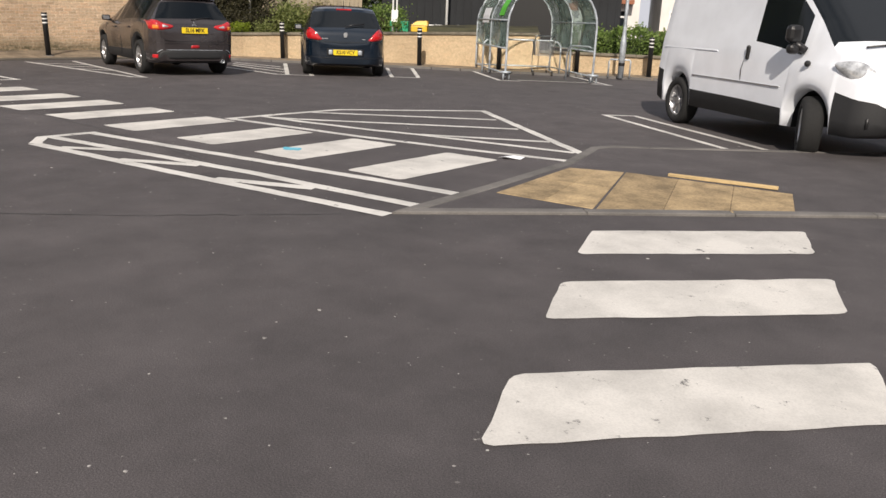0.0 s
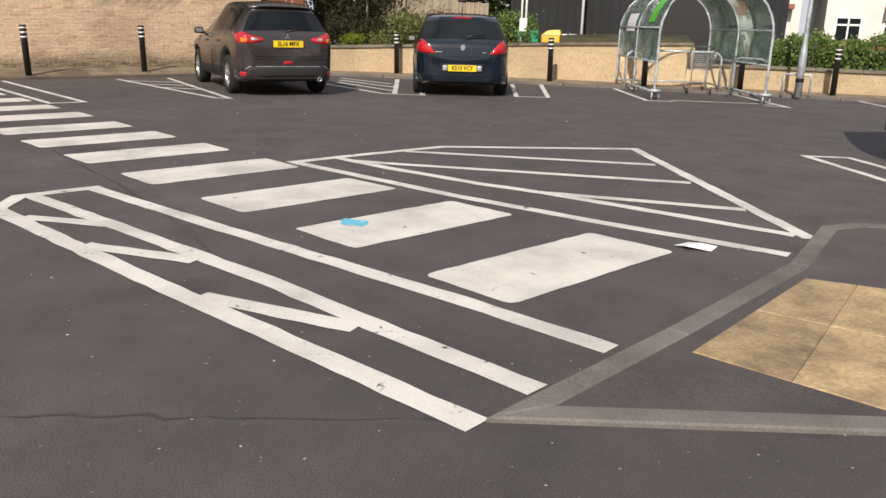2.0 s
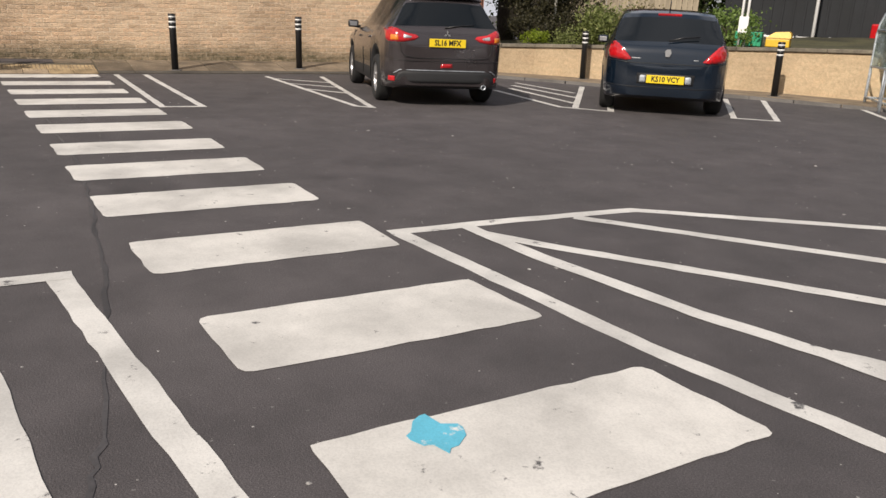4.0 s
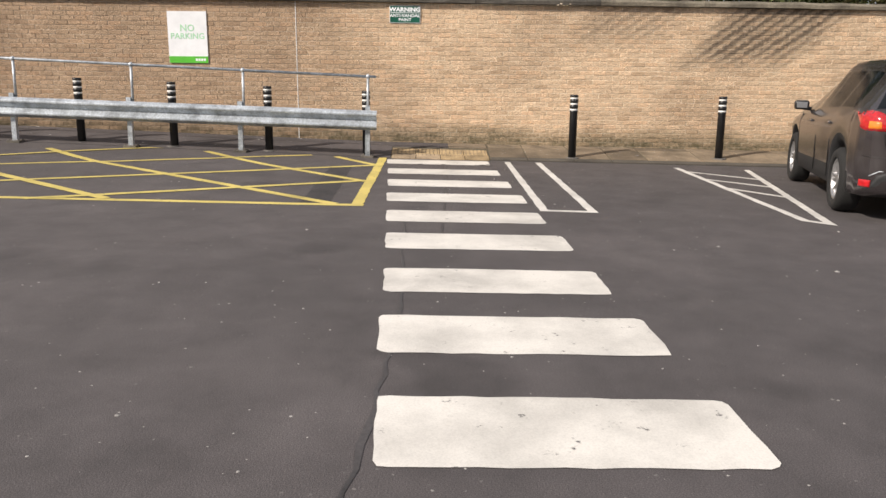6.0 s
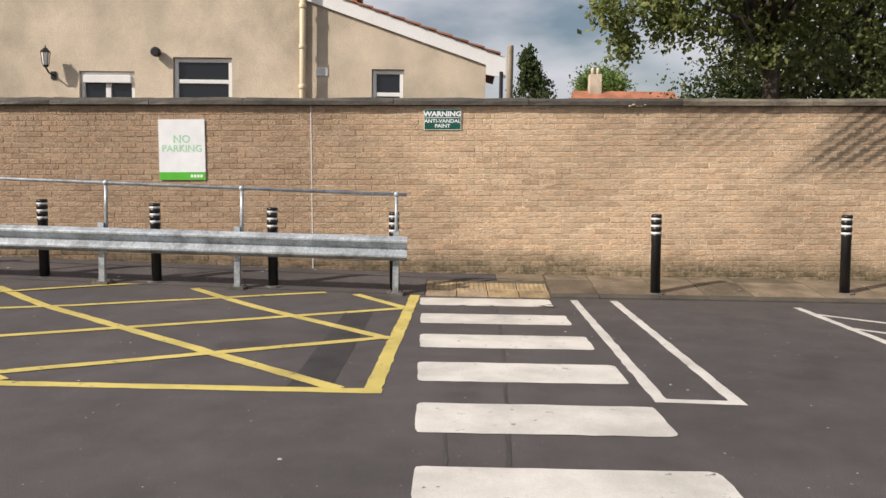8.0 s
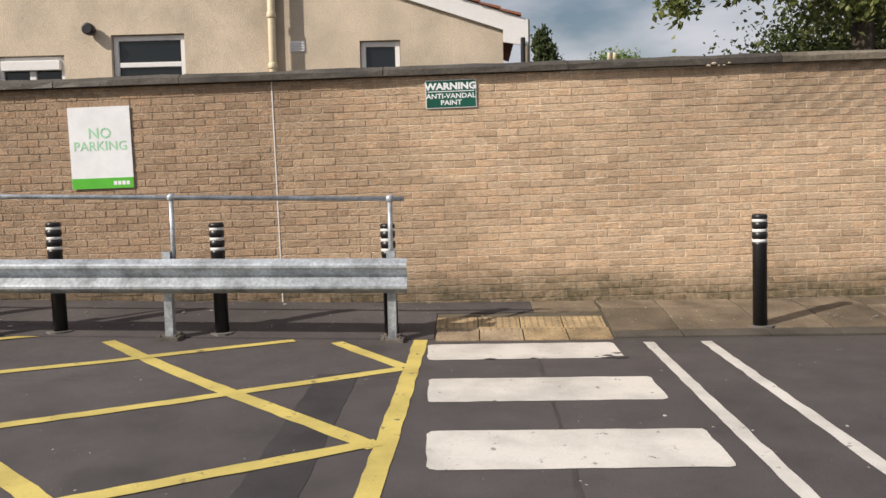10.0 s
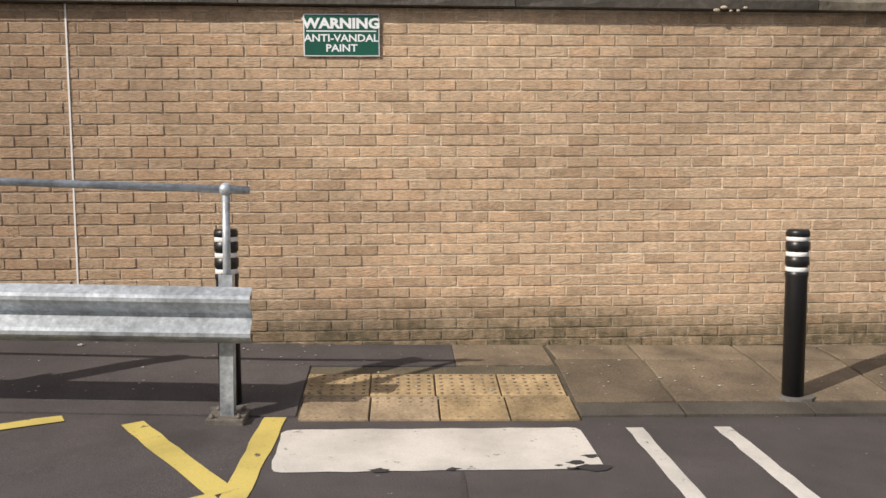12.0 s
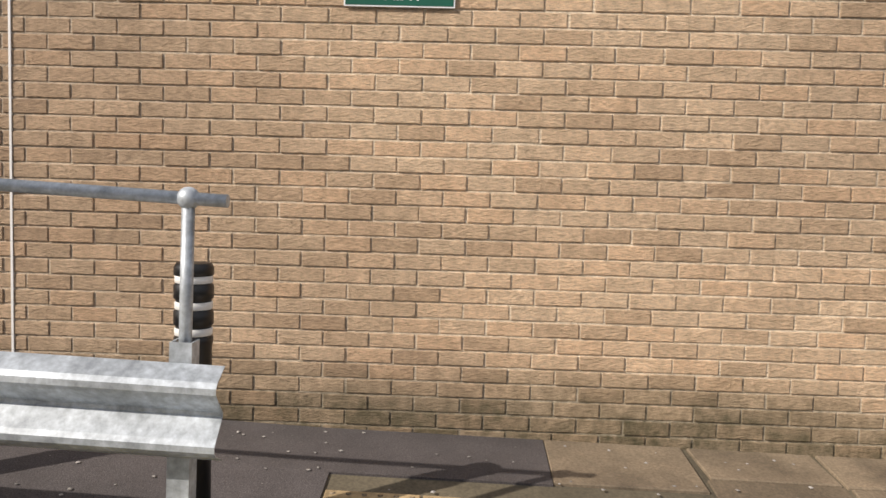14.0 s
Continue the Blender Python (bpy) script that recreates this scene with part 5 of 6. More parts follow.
van_spec = dict(
    top=[(-2.10, 1.75), (-2.08, 1.90), (-1.98, 1.955), (-1.2, 1.97), (0.5, 1.97), (0.85, 1.93), (1.05, 1.84), (1.75, 1.24), (1.92, 1.15), (2.2, 1.02), (2.33, 0.90), (2.39, 0.72)],
    belt=[(-2.10, 1.18), (0.3, 1.10), (1.2, 1.01), (1.8, 1.0), (2.39, 0.78)],
    plan=[(-2.10, 0.90), (-2.05, 0.94), (-1.9, 0.952), (1.4, 0.952), (1.9, 0.91), (2.2, 0.80), (2.33, 0.66), (2.39, 0.5)],
    sill=0.27, wheel=0.325, axles=(-1.43, 1.55), tumble=0.13, bulge=0.02, spokes=6, steer=-30, side=(0.985, 1.002, 1.0, 0.986, 0.975, 0.96), nose_panel=M_TRIM,
    regions=[("side_window", 0.36, 1.30, 8, 10), ("windscreen", 1.07, 1.74, 11, 14), ("cladding", -1.03, 1.14, 1, 3), ("rear_bumper", -2.11, -1.86, 1, 4), ("front_bumper", 1.95, 2.40, 1, 5)])
van, _t, vp = vehicle("white_van", "white panel van with dark grey lower cladding", pose(-2.186, 10.886, 0, 0, 0, -38.5) @ Matrix.Diagonal((0.93, 1, 1, 1)), van_spec, M_VANWHITE)
for o in van.children:
    if o.name.startswith("rear_bumper"):
        o.data.materials[0] = M_TRIM
for sd in (1, -1):
    bm = bmesh.new()
    box(bm, 1.26, sd * 1.04 - 0.09, 1.20, 1.38, sd * 1.04 + 0.09, 1.39, 0.05)
    box(bm, 1.27, sd * 1.03 - 0.07, 1.08, 1.37, sd * 1.03 + 0.07, 1.19, 0.04)
    tube(bm, [(1.36, sd * 0.90, 1.12), (1.32, sd * 1.02, 1.2)], 0.045, 8)
    part("door_mirror", bm, M_BLACK, van, "black two-part door mirror")
for sd in (1, -1):
    bm = bmesh.new()
    box(bm, 0.25, sd * 0.935 - 0.02, 0.97, 0.31, sd * 0.935 + 0.022, 1.14, 0.02)
    part("door_handle", bm, M_BLACK, van, "black door handle")
    bm = bmesh.new()
    box(bm, -1.0, sd * 0.952 - 0.012, 0.70, 1.05, sd * 0.952 + 0.006, 0.715, 0.004)
    part("rub_strip", bm, M_ALLOY, van, "thin grey rubbing strip")
    bm = bmesh.new()
    box(bm, -1.95, sd * 0.925 - 0.012, 1.04, -0.45, sd * 0.925 + 0.008, 1.052, 0.003)
    part("crease", bm, M_VANWHITE, van, "raised side crease")
    bm = bmesh.new()
    bmesh.ops.create_uvsphere(bm, u_segments=20, v_segments=12, radius=1)
    for v in bm.verts:
        a, b, c = v.co
        slim = 1 - 0.45 * max(0.0, -a)
        v.co = Vector((2.10 + a * 0.20 + b * 0.035, sd * (0.75 - a * 0.155 + b * 0.045), 0.93 + c * 0.12 * slim - a * 0.075))
    for f in bm.faces:
        f.smooth = True
    part("headlamp", bm, M_CLEAR, van, "large clear headlamp")
    bm = bmesh.new()
    bmesh.ops.create_uvsphere(bm, u_segments=12, v_segments=8, radius=0.035, matrix=Matrix.Translation((1.50, sd * 0.945, 0.99)))
    part("side_repeater", bm, M_BLACK, van, "small black side repeater")
    bm = bmesh.new()
    lathe(bm, [(0.10, 0), (0.10, 0.03), (0.08, 0.032), (0.075, 0.012)], 16)
    bm.transform(Matrix.Translation((2.22, sd * 0.66, 0.44)) @ Matrix.Rotation(sd * -0.9 + math.pi / 2 * 0, 4, "Z") @ Matrix.Rotation(math.pi / 2, 4, "Y"))
    part("fog_lamp_surround", bm, M_BLACK, van)
seams(van, (0.20,), vp, 0.56, 1.0)
bm = bmesh.new()
tube(bm, [(1.9, -0.55, 1.19), (1.82, 0.0, 1.24), (1.88, 0.45, 1.2)], 0.012, 6)
part("wiper", bm, M_BLACK, van)

# ---- trolley shelter ----
M_ACRYL, _nt, _b = node_mat("clear_acrylic_panel")
_b.inputs["Base Color"].default_value, _b.inputs["Roughness"].default_value = (0.42, 0.52, 0.48, 1), 0.12
_b.inputs["Transmission Weight"].default_value, _b.inputs["IOR"].default_value = 0.88, 1.08
_d = noise_node(_nt, 3.0, 5)
_nt.links.new(ramp_node(_nt, _d.outputs["Fac"], [(0.35, (0.02,) * 3), (0.7, (0.35,) * 3)]).outputs[0], _b.inputs["Roughness"])
FL, FR, BL = Vector((-9.88, 15.62, 0)), Vector((-8.28, 16.86, 0)), Vector((-12.55, 18.10, 0))
deep, wide = BL - FL, FR - FL
shelter = thing("trolley_shelter", "arched galvanised trolley shelter with clear panels", "trolley shelter")


def arch(t):
    """Points of a hoop, t along the shelter."""
    o = FL + deep * t
    W = wide.length
    u = wide.normalized()
    r = W / 2
    low = 0.70
    pts = [o + Vector((0, 0, z)) for z in (0.05, 0.4, low, 1.25)]
    for k in range(1, 16):
        a = math.pi * (1 - k / 16)
        pts.append(o + u * (r + r * math.cos(a)) + Vector((0, 0, 1.25 + 0.95 * math.sin(a))))
    return pts + [o + wide + Vector((0, 0, z)) for z in (1.25, low, 0.4, 0.05)]


HOOPS = (0.0, 0.5, 1.0)
for t in HOOPS:
    part("hoop", tube(bmesh.new(), arch(t), 0.026, 10), M_GALV, shelter)
for a, b in zip(HOOPS, HOOPS[1:]):
    for lo, hi in ((2, 8), (8, 14), (14, 20)):
        bm = bmesh.new()
        pa, pb = arch(a + 0.008)[lo:hi + 1], arch(b - 0.008)[lo:hi + 1]
        va, vb = [bm.verts.new(p) for p in pa], [bm.verts.new(p) for p in pb]
        for i in range(len(va) - 1):
            bm.faces.new((va[i], va[i + 1], vb[i + 1], vb[i])).smooth = True
        pn = part("panel", bm, M_ACRYL, shelter, "clear acrylic panel")
        md = pn.modifiers.new("thickness", "SOLIDIFY")
        md.thickness = 0.004
        pn.visible_shadow = False
for base in (FL, FR):
    for z, zb in ((0.14, 0.14), (0.70, 0.70), (1.33, 1.33)):
        part("side_rail", tube(bmesh.new(), [base + Vector((0, 0, z)), base + deep + Vector((0, 0, zb))], 0.02, 8), M_GALV, shelter)
    bm = bmesh.new()
    lathe(bm, [(0.02, 0.155), (0.13, 0.15), (0.14, 0.17), (0.13, 0.19), (0.02, 0.195)], 16, (base.x, base.y))
    for k in range(3):
        a = 0.6 + 2.1 * k
        tube(bm, [(base.x + 0.09 * math.cos(a), base.y + 0.09 * math.sin(a), 0.0), (base.x + 0.09 * math.cos(a), base.y + 0.09 * math.sin(a), 0.16)], 0.018, 8)
    part("wheel_stop", bm, M_GALV, shelter, "steel buffer foot")
    pm = base + deep * 0.74
    part("prop", tube(bmesh.new(), [pm, pm + Vector((0, 0, 0.70))], 0.02, 8), M_GALV, shelter)
part("side_rail", tube(bmesh.new(), [FL + deep + Vector((0, 0, 0.14)), FR + deep + Vector((0, 0, 0.14))], 0.02, 8), M_GALV, shelter)
# notices on the side panel
for t0, t1, mt, z0, z1 in ((0.58, 0.80, M_SIGNW, 1.02, 1.62), (0.14, 0.28, M_SIGNG, 1.5, 1.95)):
    bm = bmesh.new()
    pa, pb = arch(t0), arch(t1)
    n = wide.normalized() * -0.012
    seq = [i for i in range(2, 10) if z0 - 0.12 <= pa[i].z <= z1 + 0.05]
    va, vb = [bm.verts.new(pa[i] + n) for i in seq], [bm.verts.new(pb[i] + n) for i in seq]
    for i in range(len(va) - 1):
        bm.faces.new((va[i], va[i + 1], vb[i + 1], vb[i]))
    pn = part("notice", bm, mt, shelter, "printed notice on the panel")
    md = pn.modifiers.new("thickness", "SOLIDIFY")
    md.thickness = 0.003


def u_rail(p, q, h):
    e = thing("guide_rail", "bent galvanised tube guide rail in the trolley bay", "guide rail", "guide rails")
    d = (q - p).normalized()
    pts = [p, p + Vector((0, 0, h - 0.2))] + [p + d * 0.2 * (1 - math.cos(a)) + Vector((0, 0, h - 0.2 + 0.2 * math.sin(a))) for a in (0.5, 1.0, 1.57)]
    pts += [q - d * 0.2 * (1 - math.sin(a)) + Vector((0, 0, h - 0.2 + 0.2 * math.cos(a))) for a in (0.0, 0.57, 1.07)] + [q + Vector((0, 0, h - 0.2)), q]
    part("tube", tube(bmesh.new(), pts, 0.021, 8), M_GALV, e)


u_rail(Vector((-11.55, 17.02, 0)), Vector((-10.05, 18.35, 0)), 0.86)
u_rail(Vector((-9.28, 17.36, 0)), Vector((-8.35, 17.0, 0)), 0.80)


def trolley(at):
    e = thing("shopping_trolley", "small wire shopping trolley parked in the shelter", "shopping trolley", at=at)
    bm = bmesh.new()
    for s in (-0.24, 0.24):
        tube(bm, [(-0.3, s, 0.10), (0.42, s * 0.8, 0.14), (0.1, s, 0.5), (-0.36, s, 0.95), (-0.44, s, 0.98)], 0.013, 6)
    tube(bm, [(-0.44, -0.24, 0.98), (-0.44, 0.24, 0.98)], 0.016, 6)
    part("chassis", bm, M_STEEL, e)
    bm = bmesh.new()
    for k in range(9):
        z = 0.50 + 0.045 * k
        a, b, w0, w1 = -0.34 - 0.01 * k, 0.40 + 0.02 * k, 0.23 + 0.003 * k, 0.17 + 0.003 * k
        tube(bm, [(a, -w0, z), (b, -w1, z), (b, w1, z), (a, w0, z), (a, -w0, z)], 0.005, 4)
    for k in range(10):
        t = k / 9
        for s in (-1, 1):
            x0, x1 = -0.34 + 0.74 * t, -0.42 + 0.98 * t
            tube(bm, [(x0, s * (0.23 - 0.06 * t), 0.50), (x1, s * (0.255 - 0.06 * t), 0.86)], 0.004, 4)
    for k in range(6):
        yk = -0.2 + 0.08 * k
        tube(bm, [(-0.34, yk, 0.5), (0.40, yk * 0.75, 0.5)], 0.004, 4)
    part("basket", bm, M_STEEL, e, "steel wire basket")
    for x, y in ((-0.28, -0.24), (-0.28, 0.24), (0.40, -0.19), (0.40, 0.19)):
        bm = bmesh.new()
        lathe(bm, [(0.06, -0.014), (0.06, 0.014)], 12)
        bm.transform(Matrix.Translation((x, y, 0.06)) @ Matrix.Rotation(math.pi / 2, 4, "X"))
        part("castor", bm, M_BLACK, e)
    return e


trolley(pose(-10.35, 17.95, 0.0, 0, 0, 130))

# ---- lamp post and hoop guard on the footway ----
lamp = thing("lamp_post", "grey painted steel lamp post with a swollen base", "lamp post", at=pose(-8.47, 18.67, 0.04))
bm = bmesh.new()
lathe(bm, [(0.075, 0.0), (0.075, 0.85), (0.065, 0.92), (0.042, 1.15), (0.038, 3.5), (0.03, 6.0)], 16)
part("column", bm, M_GALV, lamp)
bm = bmesh.new()
lathe(bm, [(0.079, 0.30), (0.081, 0.31), (0.081, 0.37), (0.079, 0.38)], 16)
part("sleeve", bm, M_BLACK, lamp, "dark band round the base")
bm = bmesh.new()
box(bm, -0.08, -0.12, 5.98, 0.6, 0.12, 6.1, 0.03)
part("lantern", bm, M_GALV, lamp)
hoop = thing("hoop_guard", "low galvanised hoop rail round the lamp post", "barrier")
for s in (-0.22,):
    o = Vector((-8.50 + s * 0.5, 18.67 - s * 0.85, 0.04))
    d = Vector((0.85, 0.5, 0)) * 0.27
    part("tube", tube(bmesh.new(), [o - d, o - d + Vector((0, 0, 0.40)), o - d * 0.9 + Vector((0, 0, 0.44)), o + d * 0.9 + Vector((0, 0, 0.44)), o + d + Vector((0, 0, 0.40)), o + d], 0.022, 8), M_GALV, hoop)

# ---- planting, fences and buildings beyond the walls ----
def leaf_material(name, a, b):
    m, nt, bs = node_mat(name)
    ge = nt.nodes.new("ShaderNodeNewGeometry")
    c = ramp_node(nt, ge.outputs["Random Per Island"], [(0, tuple(v * 0.6 for v in a)), (0.5, a), (1, b)]).outputs[0]
    nt.links.new(c, bs.inputs["Base Color"])
    bs.inputs["Roughness"].default_value = 0.55
    tr = nt.nodes.new("ShaderNodeBsdfTranslucent")
    nt.links.new(c, tr.inputs[0])
    mx = nt.nodes.new("ShaderNodeMixShader")
    mx.inputs[0].default_value = 0.52
    out = [n for n in nt.nodes if n.type == "OUTPUT_MATERIAL"][0]
    nt.links.new(bs.outputs[0], mx.inputs[1])
    nt.links.new(tr.outputs[0], mx.inputs[2])
    nt.links.new(mx.outputs[0], out.inputs[0])
    return m


M_LEAF = leaf_material("fresh_leaves", (0.18, 0.22, 0.06), (0.40, 0.42, 0.17))
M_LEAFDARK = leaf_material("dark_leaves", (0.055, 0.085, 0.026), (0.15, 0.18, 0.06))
M_LEAFBROWN = leaf_material("bronze_leaves", (0.22, 0.19, 0.085), (0.42, 0.37, 0.18))
M_HEDGE = leaf_material("hedge_leaves", (0.15, 0.235, 0.05), (0.30, 0.40, 0.12))
M_LIME = leaf_material("lime_leaves", (0.22, 0.30, 0.02), (0.34, 0.40, 0.05))
M_BLOSSOM = leaf_material("pink_blossom", (0.16, 0.05, 0.05), (0.40, 0.24, 0.24))
M_HEATH = leaf_material("brown_heath", (0.045, 0.043, 0.02), (0.095, 0.085, 0.04))
M_LEAFMID = leaf_material("mid_green_leaves", (0.17, 0.20, 0.075), (0.36, 0.38, 0.17))
M_BARK = surface("bark", (0.075, 0.058, 0.042), 0.9, fine=25, coarse=3, vary=0.35, bump=0.8, dist=0.02, stretch=(1, 1, 0.25))
M_BIRCH = surface("pale_bark", (0.50, 0.48, 0.43), 0.8, fine=25, coarse=5, vary=0.4, bump=0.3, stretch=(1, 1, 3))
M_SOIL = surface("bank_soil_and_grass", (0.075, 0.07, 0.03), 0.95, fine=14, coarse=0.9, vary=0.45, bump=0.8, dist=0.03)
M_REDWOOD = surface("red_stained_fence", (0.24, 0.085, 0.045), 0.75, fine=18, coarse=2, vary=0.3, bump=0.4, stretch=(6, 6, 0.6), per=0.3)
M_GREYWOOD = surface("weathered_fence", (0.36, 0.30, 0.215), 0.8, fine=18, coarse=2, vary=0.25, bump=0.4, stretch=(6, 6, 0.6), per=0.25)
rng = np.random.default_rng(7)


def leaves(name, pts, size, material, parent, droop=0.3):
    """Many small folded leaves as one mesh, each leaf an island of two faces."""
    n = len(pts)
    a = rng.normal(size=(n, 3))
    a[:, 2] -= droop
    a /= np.linalg.norm(a, axis=1)[:, None]
    b = np.cross(a, rng.normal(size=(n, 3)))
    b /= np.linalg.norm(b, axis=1)[:, None]
    nn = np.cross(a, b)
    s = size * rng.uniform(0.6, 1.3, n)[:, None]
    v = np.stack([pts - a * s * 0.5, pts + b * s * 0.32 + nn * s * 0.1, pts + a * s * 0.5, pts - b * s * 0.32 + nn * s * 0.1], 1).reshape(-1, 3)
    me = bpy.data.meshes.new(name)
    me.from_pydata(v.tolist(), [], [q for i in range(n) for q in ((4 * i, 4 * i + 1, 4 * i + 2), (4 * i, 4 * i + 2, 4 * i + 3))])
    me.materials.append(material)
    ob = new(name, me)
    ob.parent = parent
    return tagged(ob, kind="stuff")


def clumps(center, radii, k, per, spread, hollow=0.35):
    """Leaf places in uneven clumps through a lumpy crown."""
    d = rng.normal(size=(k, 3))
    d /= np.linalg.norm(d, axis=1)[:, None]
    r = rng.uniform(hollow ** 3, 1, k)[:, None] ** (1 / 3) * rng.uniform(0.82, 1.12, k)[:, None]
    c = np.array(center) + d * r * np.array(radii)
    p = np.repeat(c, per, 0) + rng.normal(size=(k * per, 3)) * spread * np.repeat(rng.uniform(0.5, 1.3, k), per)[:, None]
    return c, p


def tree(name, label, base, height, center, radii, k, per, size, leafmat, barkmat=M_BARK, trunk=0.2, spread=0.35, limbs=16, hollow=0.35, extra=None):
    e = thing(name, label, "tree", at=pose(*base))
    c, p = clumps(np.array(center) - np.array(base), radii, k, per, spread, hollow)
    if extra:
        c2, p2 = clumps(np.array(extra[0]) - np.array(base), extra[1], extra[2], per, spread * 0.8, 0.2)
        c, p = np.concatenate([c, c2]), np.concatenate([p, p2])
    bm = bmesh.new()
    top = Vector(center) - Vector(base)
    bend = Vector((rng.uniform(-0.2, 0.2), rng.uniform(-0.2, 0.2), 0))
    spine = [Vector((0, 0, -0.1)), Vector((0, 0, height * 0.25)) + bend * 0.5, Vector((0, 0, height * 0.5)) + bend + (top - Vector((0, 0, top.z))) * 0.15, Vector((top.x * 0.6, top.y * 0.6, height * 0.92))]
    tube(bm, spine, [trunk * 1.25, trunk, trunk * 0.7, trunk * 0.12], 10)
    part("trunk", bm, barkmat, e)
    for i in rng.choice(len(c), min(limbs, len(c)), replace=False):
        t = rng.uniform(0.35, 0.95)
        s = spine[1].lerp(spine[2], min(1, t * 2)) if t < 0.5 else spine[2].lerp(spine[3], t * 2 - 1)
        q = Vector(c[i])
        mid = s.lerp(q, 0.5) + Vector((rng.uniform(-0.3, 0.3), rng.uniform(-0.3, 0.3), 0.25))
        part("limb", tube(bmesh.new(), [s, s.lerp(mid, 0.5), mid, q], [trunk * 0.35, trunk * 0.25, trunk * 0.16, trunk * 0.04], 6), barkmat, e)
    leaves("crown", p, size, leafmat, e)
    return e


tree("broadleaf_tree", "tall leafy tree overhanging the far side of the wall", (-23.6, 10.2, 0), 8.0, (-23.2, 10.0, 6.2), (2.4, 3.3, 2.7), 230, 90, 0.115, M_LEAF, trunk=0.19, spread=0.21, limbs=40, extra=((-23.0, 7.7, 4.55), (0.9, 1.2, 0.95), 44))
tree("broadleaf_tree", "dense dark-leaved tree behind the boundary wall", (-25.5, 12.8, 0), 7.5, (-25.2, 12.6, 4.9), (2.6, 3.3, 3.3), 170, 105, 0.115, M_LEAFMID, trunk=0.22, spread=0.26)
tree("broadleaf_tree", "bronze-green bushy tree behind the boundary wall", (-24.6, 16.0, 0), 7.0, (-24.4, 15.6, 4.6), (2.4, 3.2, 3.0), 160, 100, 0.12, M_LEAFBROWN, trunk=0.2, spread=0.26)
tree("broadleaf_tree", "shaded dark tree beyond the red fence", (-27.0, 19.6, 0.5), 8.0, (-27.0, 19.2, 5.3), (3.2, 3.4, 3.6), 240, 150, 0.15, M_LEAFDARK, trunk=0.24)
for bx, by in ((-31.0, 24.5), (-27.5, 29.0), (-35.0, 19.5)):
    tree("broadleaf_tree", "tall dark tree behind the fenced gardens", (bx, by, 0), 8.5, (bx, by, 5.0), (3.6, 3.8, 4.2), 220, 110, 0.20, M_LEAFDARK, trunk=0.25)
tree("shrub_tree", "low dark shrubbery showing over the wall", (-27.5, 11.4, 0), 3.8, (-27.5, 11.5, 3.1), (1.2, 2.3, 1.3), 130, 130, 0.10, M_LEAFDARK, trunk=0.08)
tree("broadleaf_tree", "distant bright green tree beside the red roof", (-61, 13.2, 0), 8.6, (-61, 13.1, 7.7), (2.0, 1.9, 1.3), 80, 90, 0.20, M_HEDGE, trunk=0.2)
tree("blossom_tree", "small pink blossom tree behind the grey fence", (-25.0, 24.0, 0.5), 3.4, (-25.0, 24.0, 3.3), (1.5, 1.6, 1.0), 60, 70, 0.10, M_BLOSSOM, trunk=0.08)
# drooping conifer far behind the house
con = thing("conifer", "dark drooping conifer beyond the house", "tree", at=pose(-41, 7.1, 0))
bm = bmesh.new()
tube(bm, [(0, 0, 0), (0.1, 0, 3.5), (0.05, 0.1, 6.9)], [0.16, 0.1, 0.02], 8)
part("trunk", bm, M_BARK, con)
pl = []
for k in range(120):
    z = rng.uniform(1.6, 6.7)
    a, r = rng.uniform(0, 6.28), (7.1 - z) * 0.50 * rng.uniform(0.6, 1.25)
    q = np.array([r * math.cos(a), r * math.sin(a), z - 0.25 * r])
    part("limb", tube(bmesh.new(), [(0.05, 0, z), tuple(q * (0.5, 0.5, 1) + np.array([0, 0, 0.1])), tuple(q)], [0.03, 0.02, 0.006], 5), M_BARK, con)
    for t in np.linspace(0.2, 1, 6):
        pl.append(np.array([0.05, 0, z]) * (1 - t) + q * t + rng.normal(size=(16, 3)) * (0.1, 0.1, 0.16))
leaves("crown", np.concatenate(pl), 0.16, M_LEAFDARK, con, 1.4)
pole = thing("telegraph_pole", "weathered wooden telegraph pole beyond the house", "pole", at=pose(-31, 5.78, 0))
bm = bmesh.new()
lathe(bm, [(0.11, 0), (0.09, 5.2), (0.085, 5.25)], 10)
part("pole", bm, M_GREYWOOD, pole)


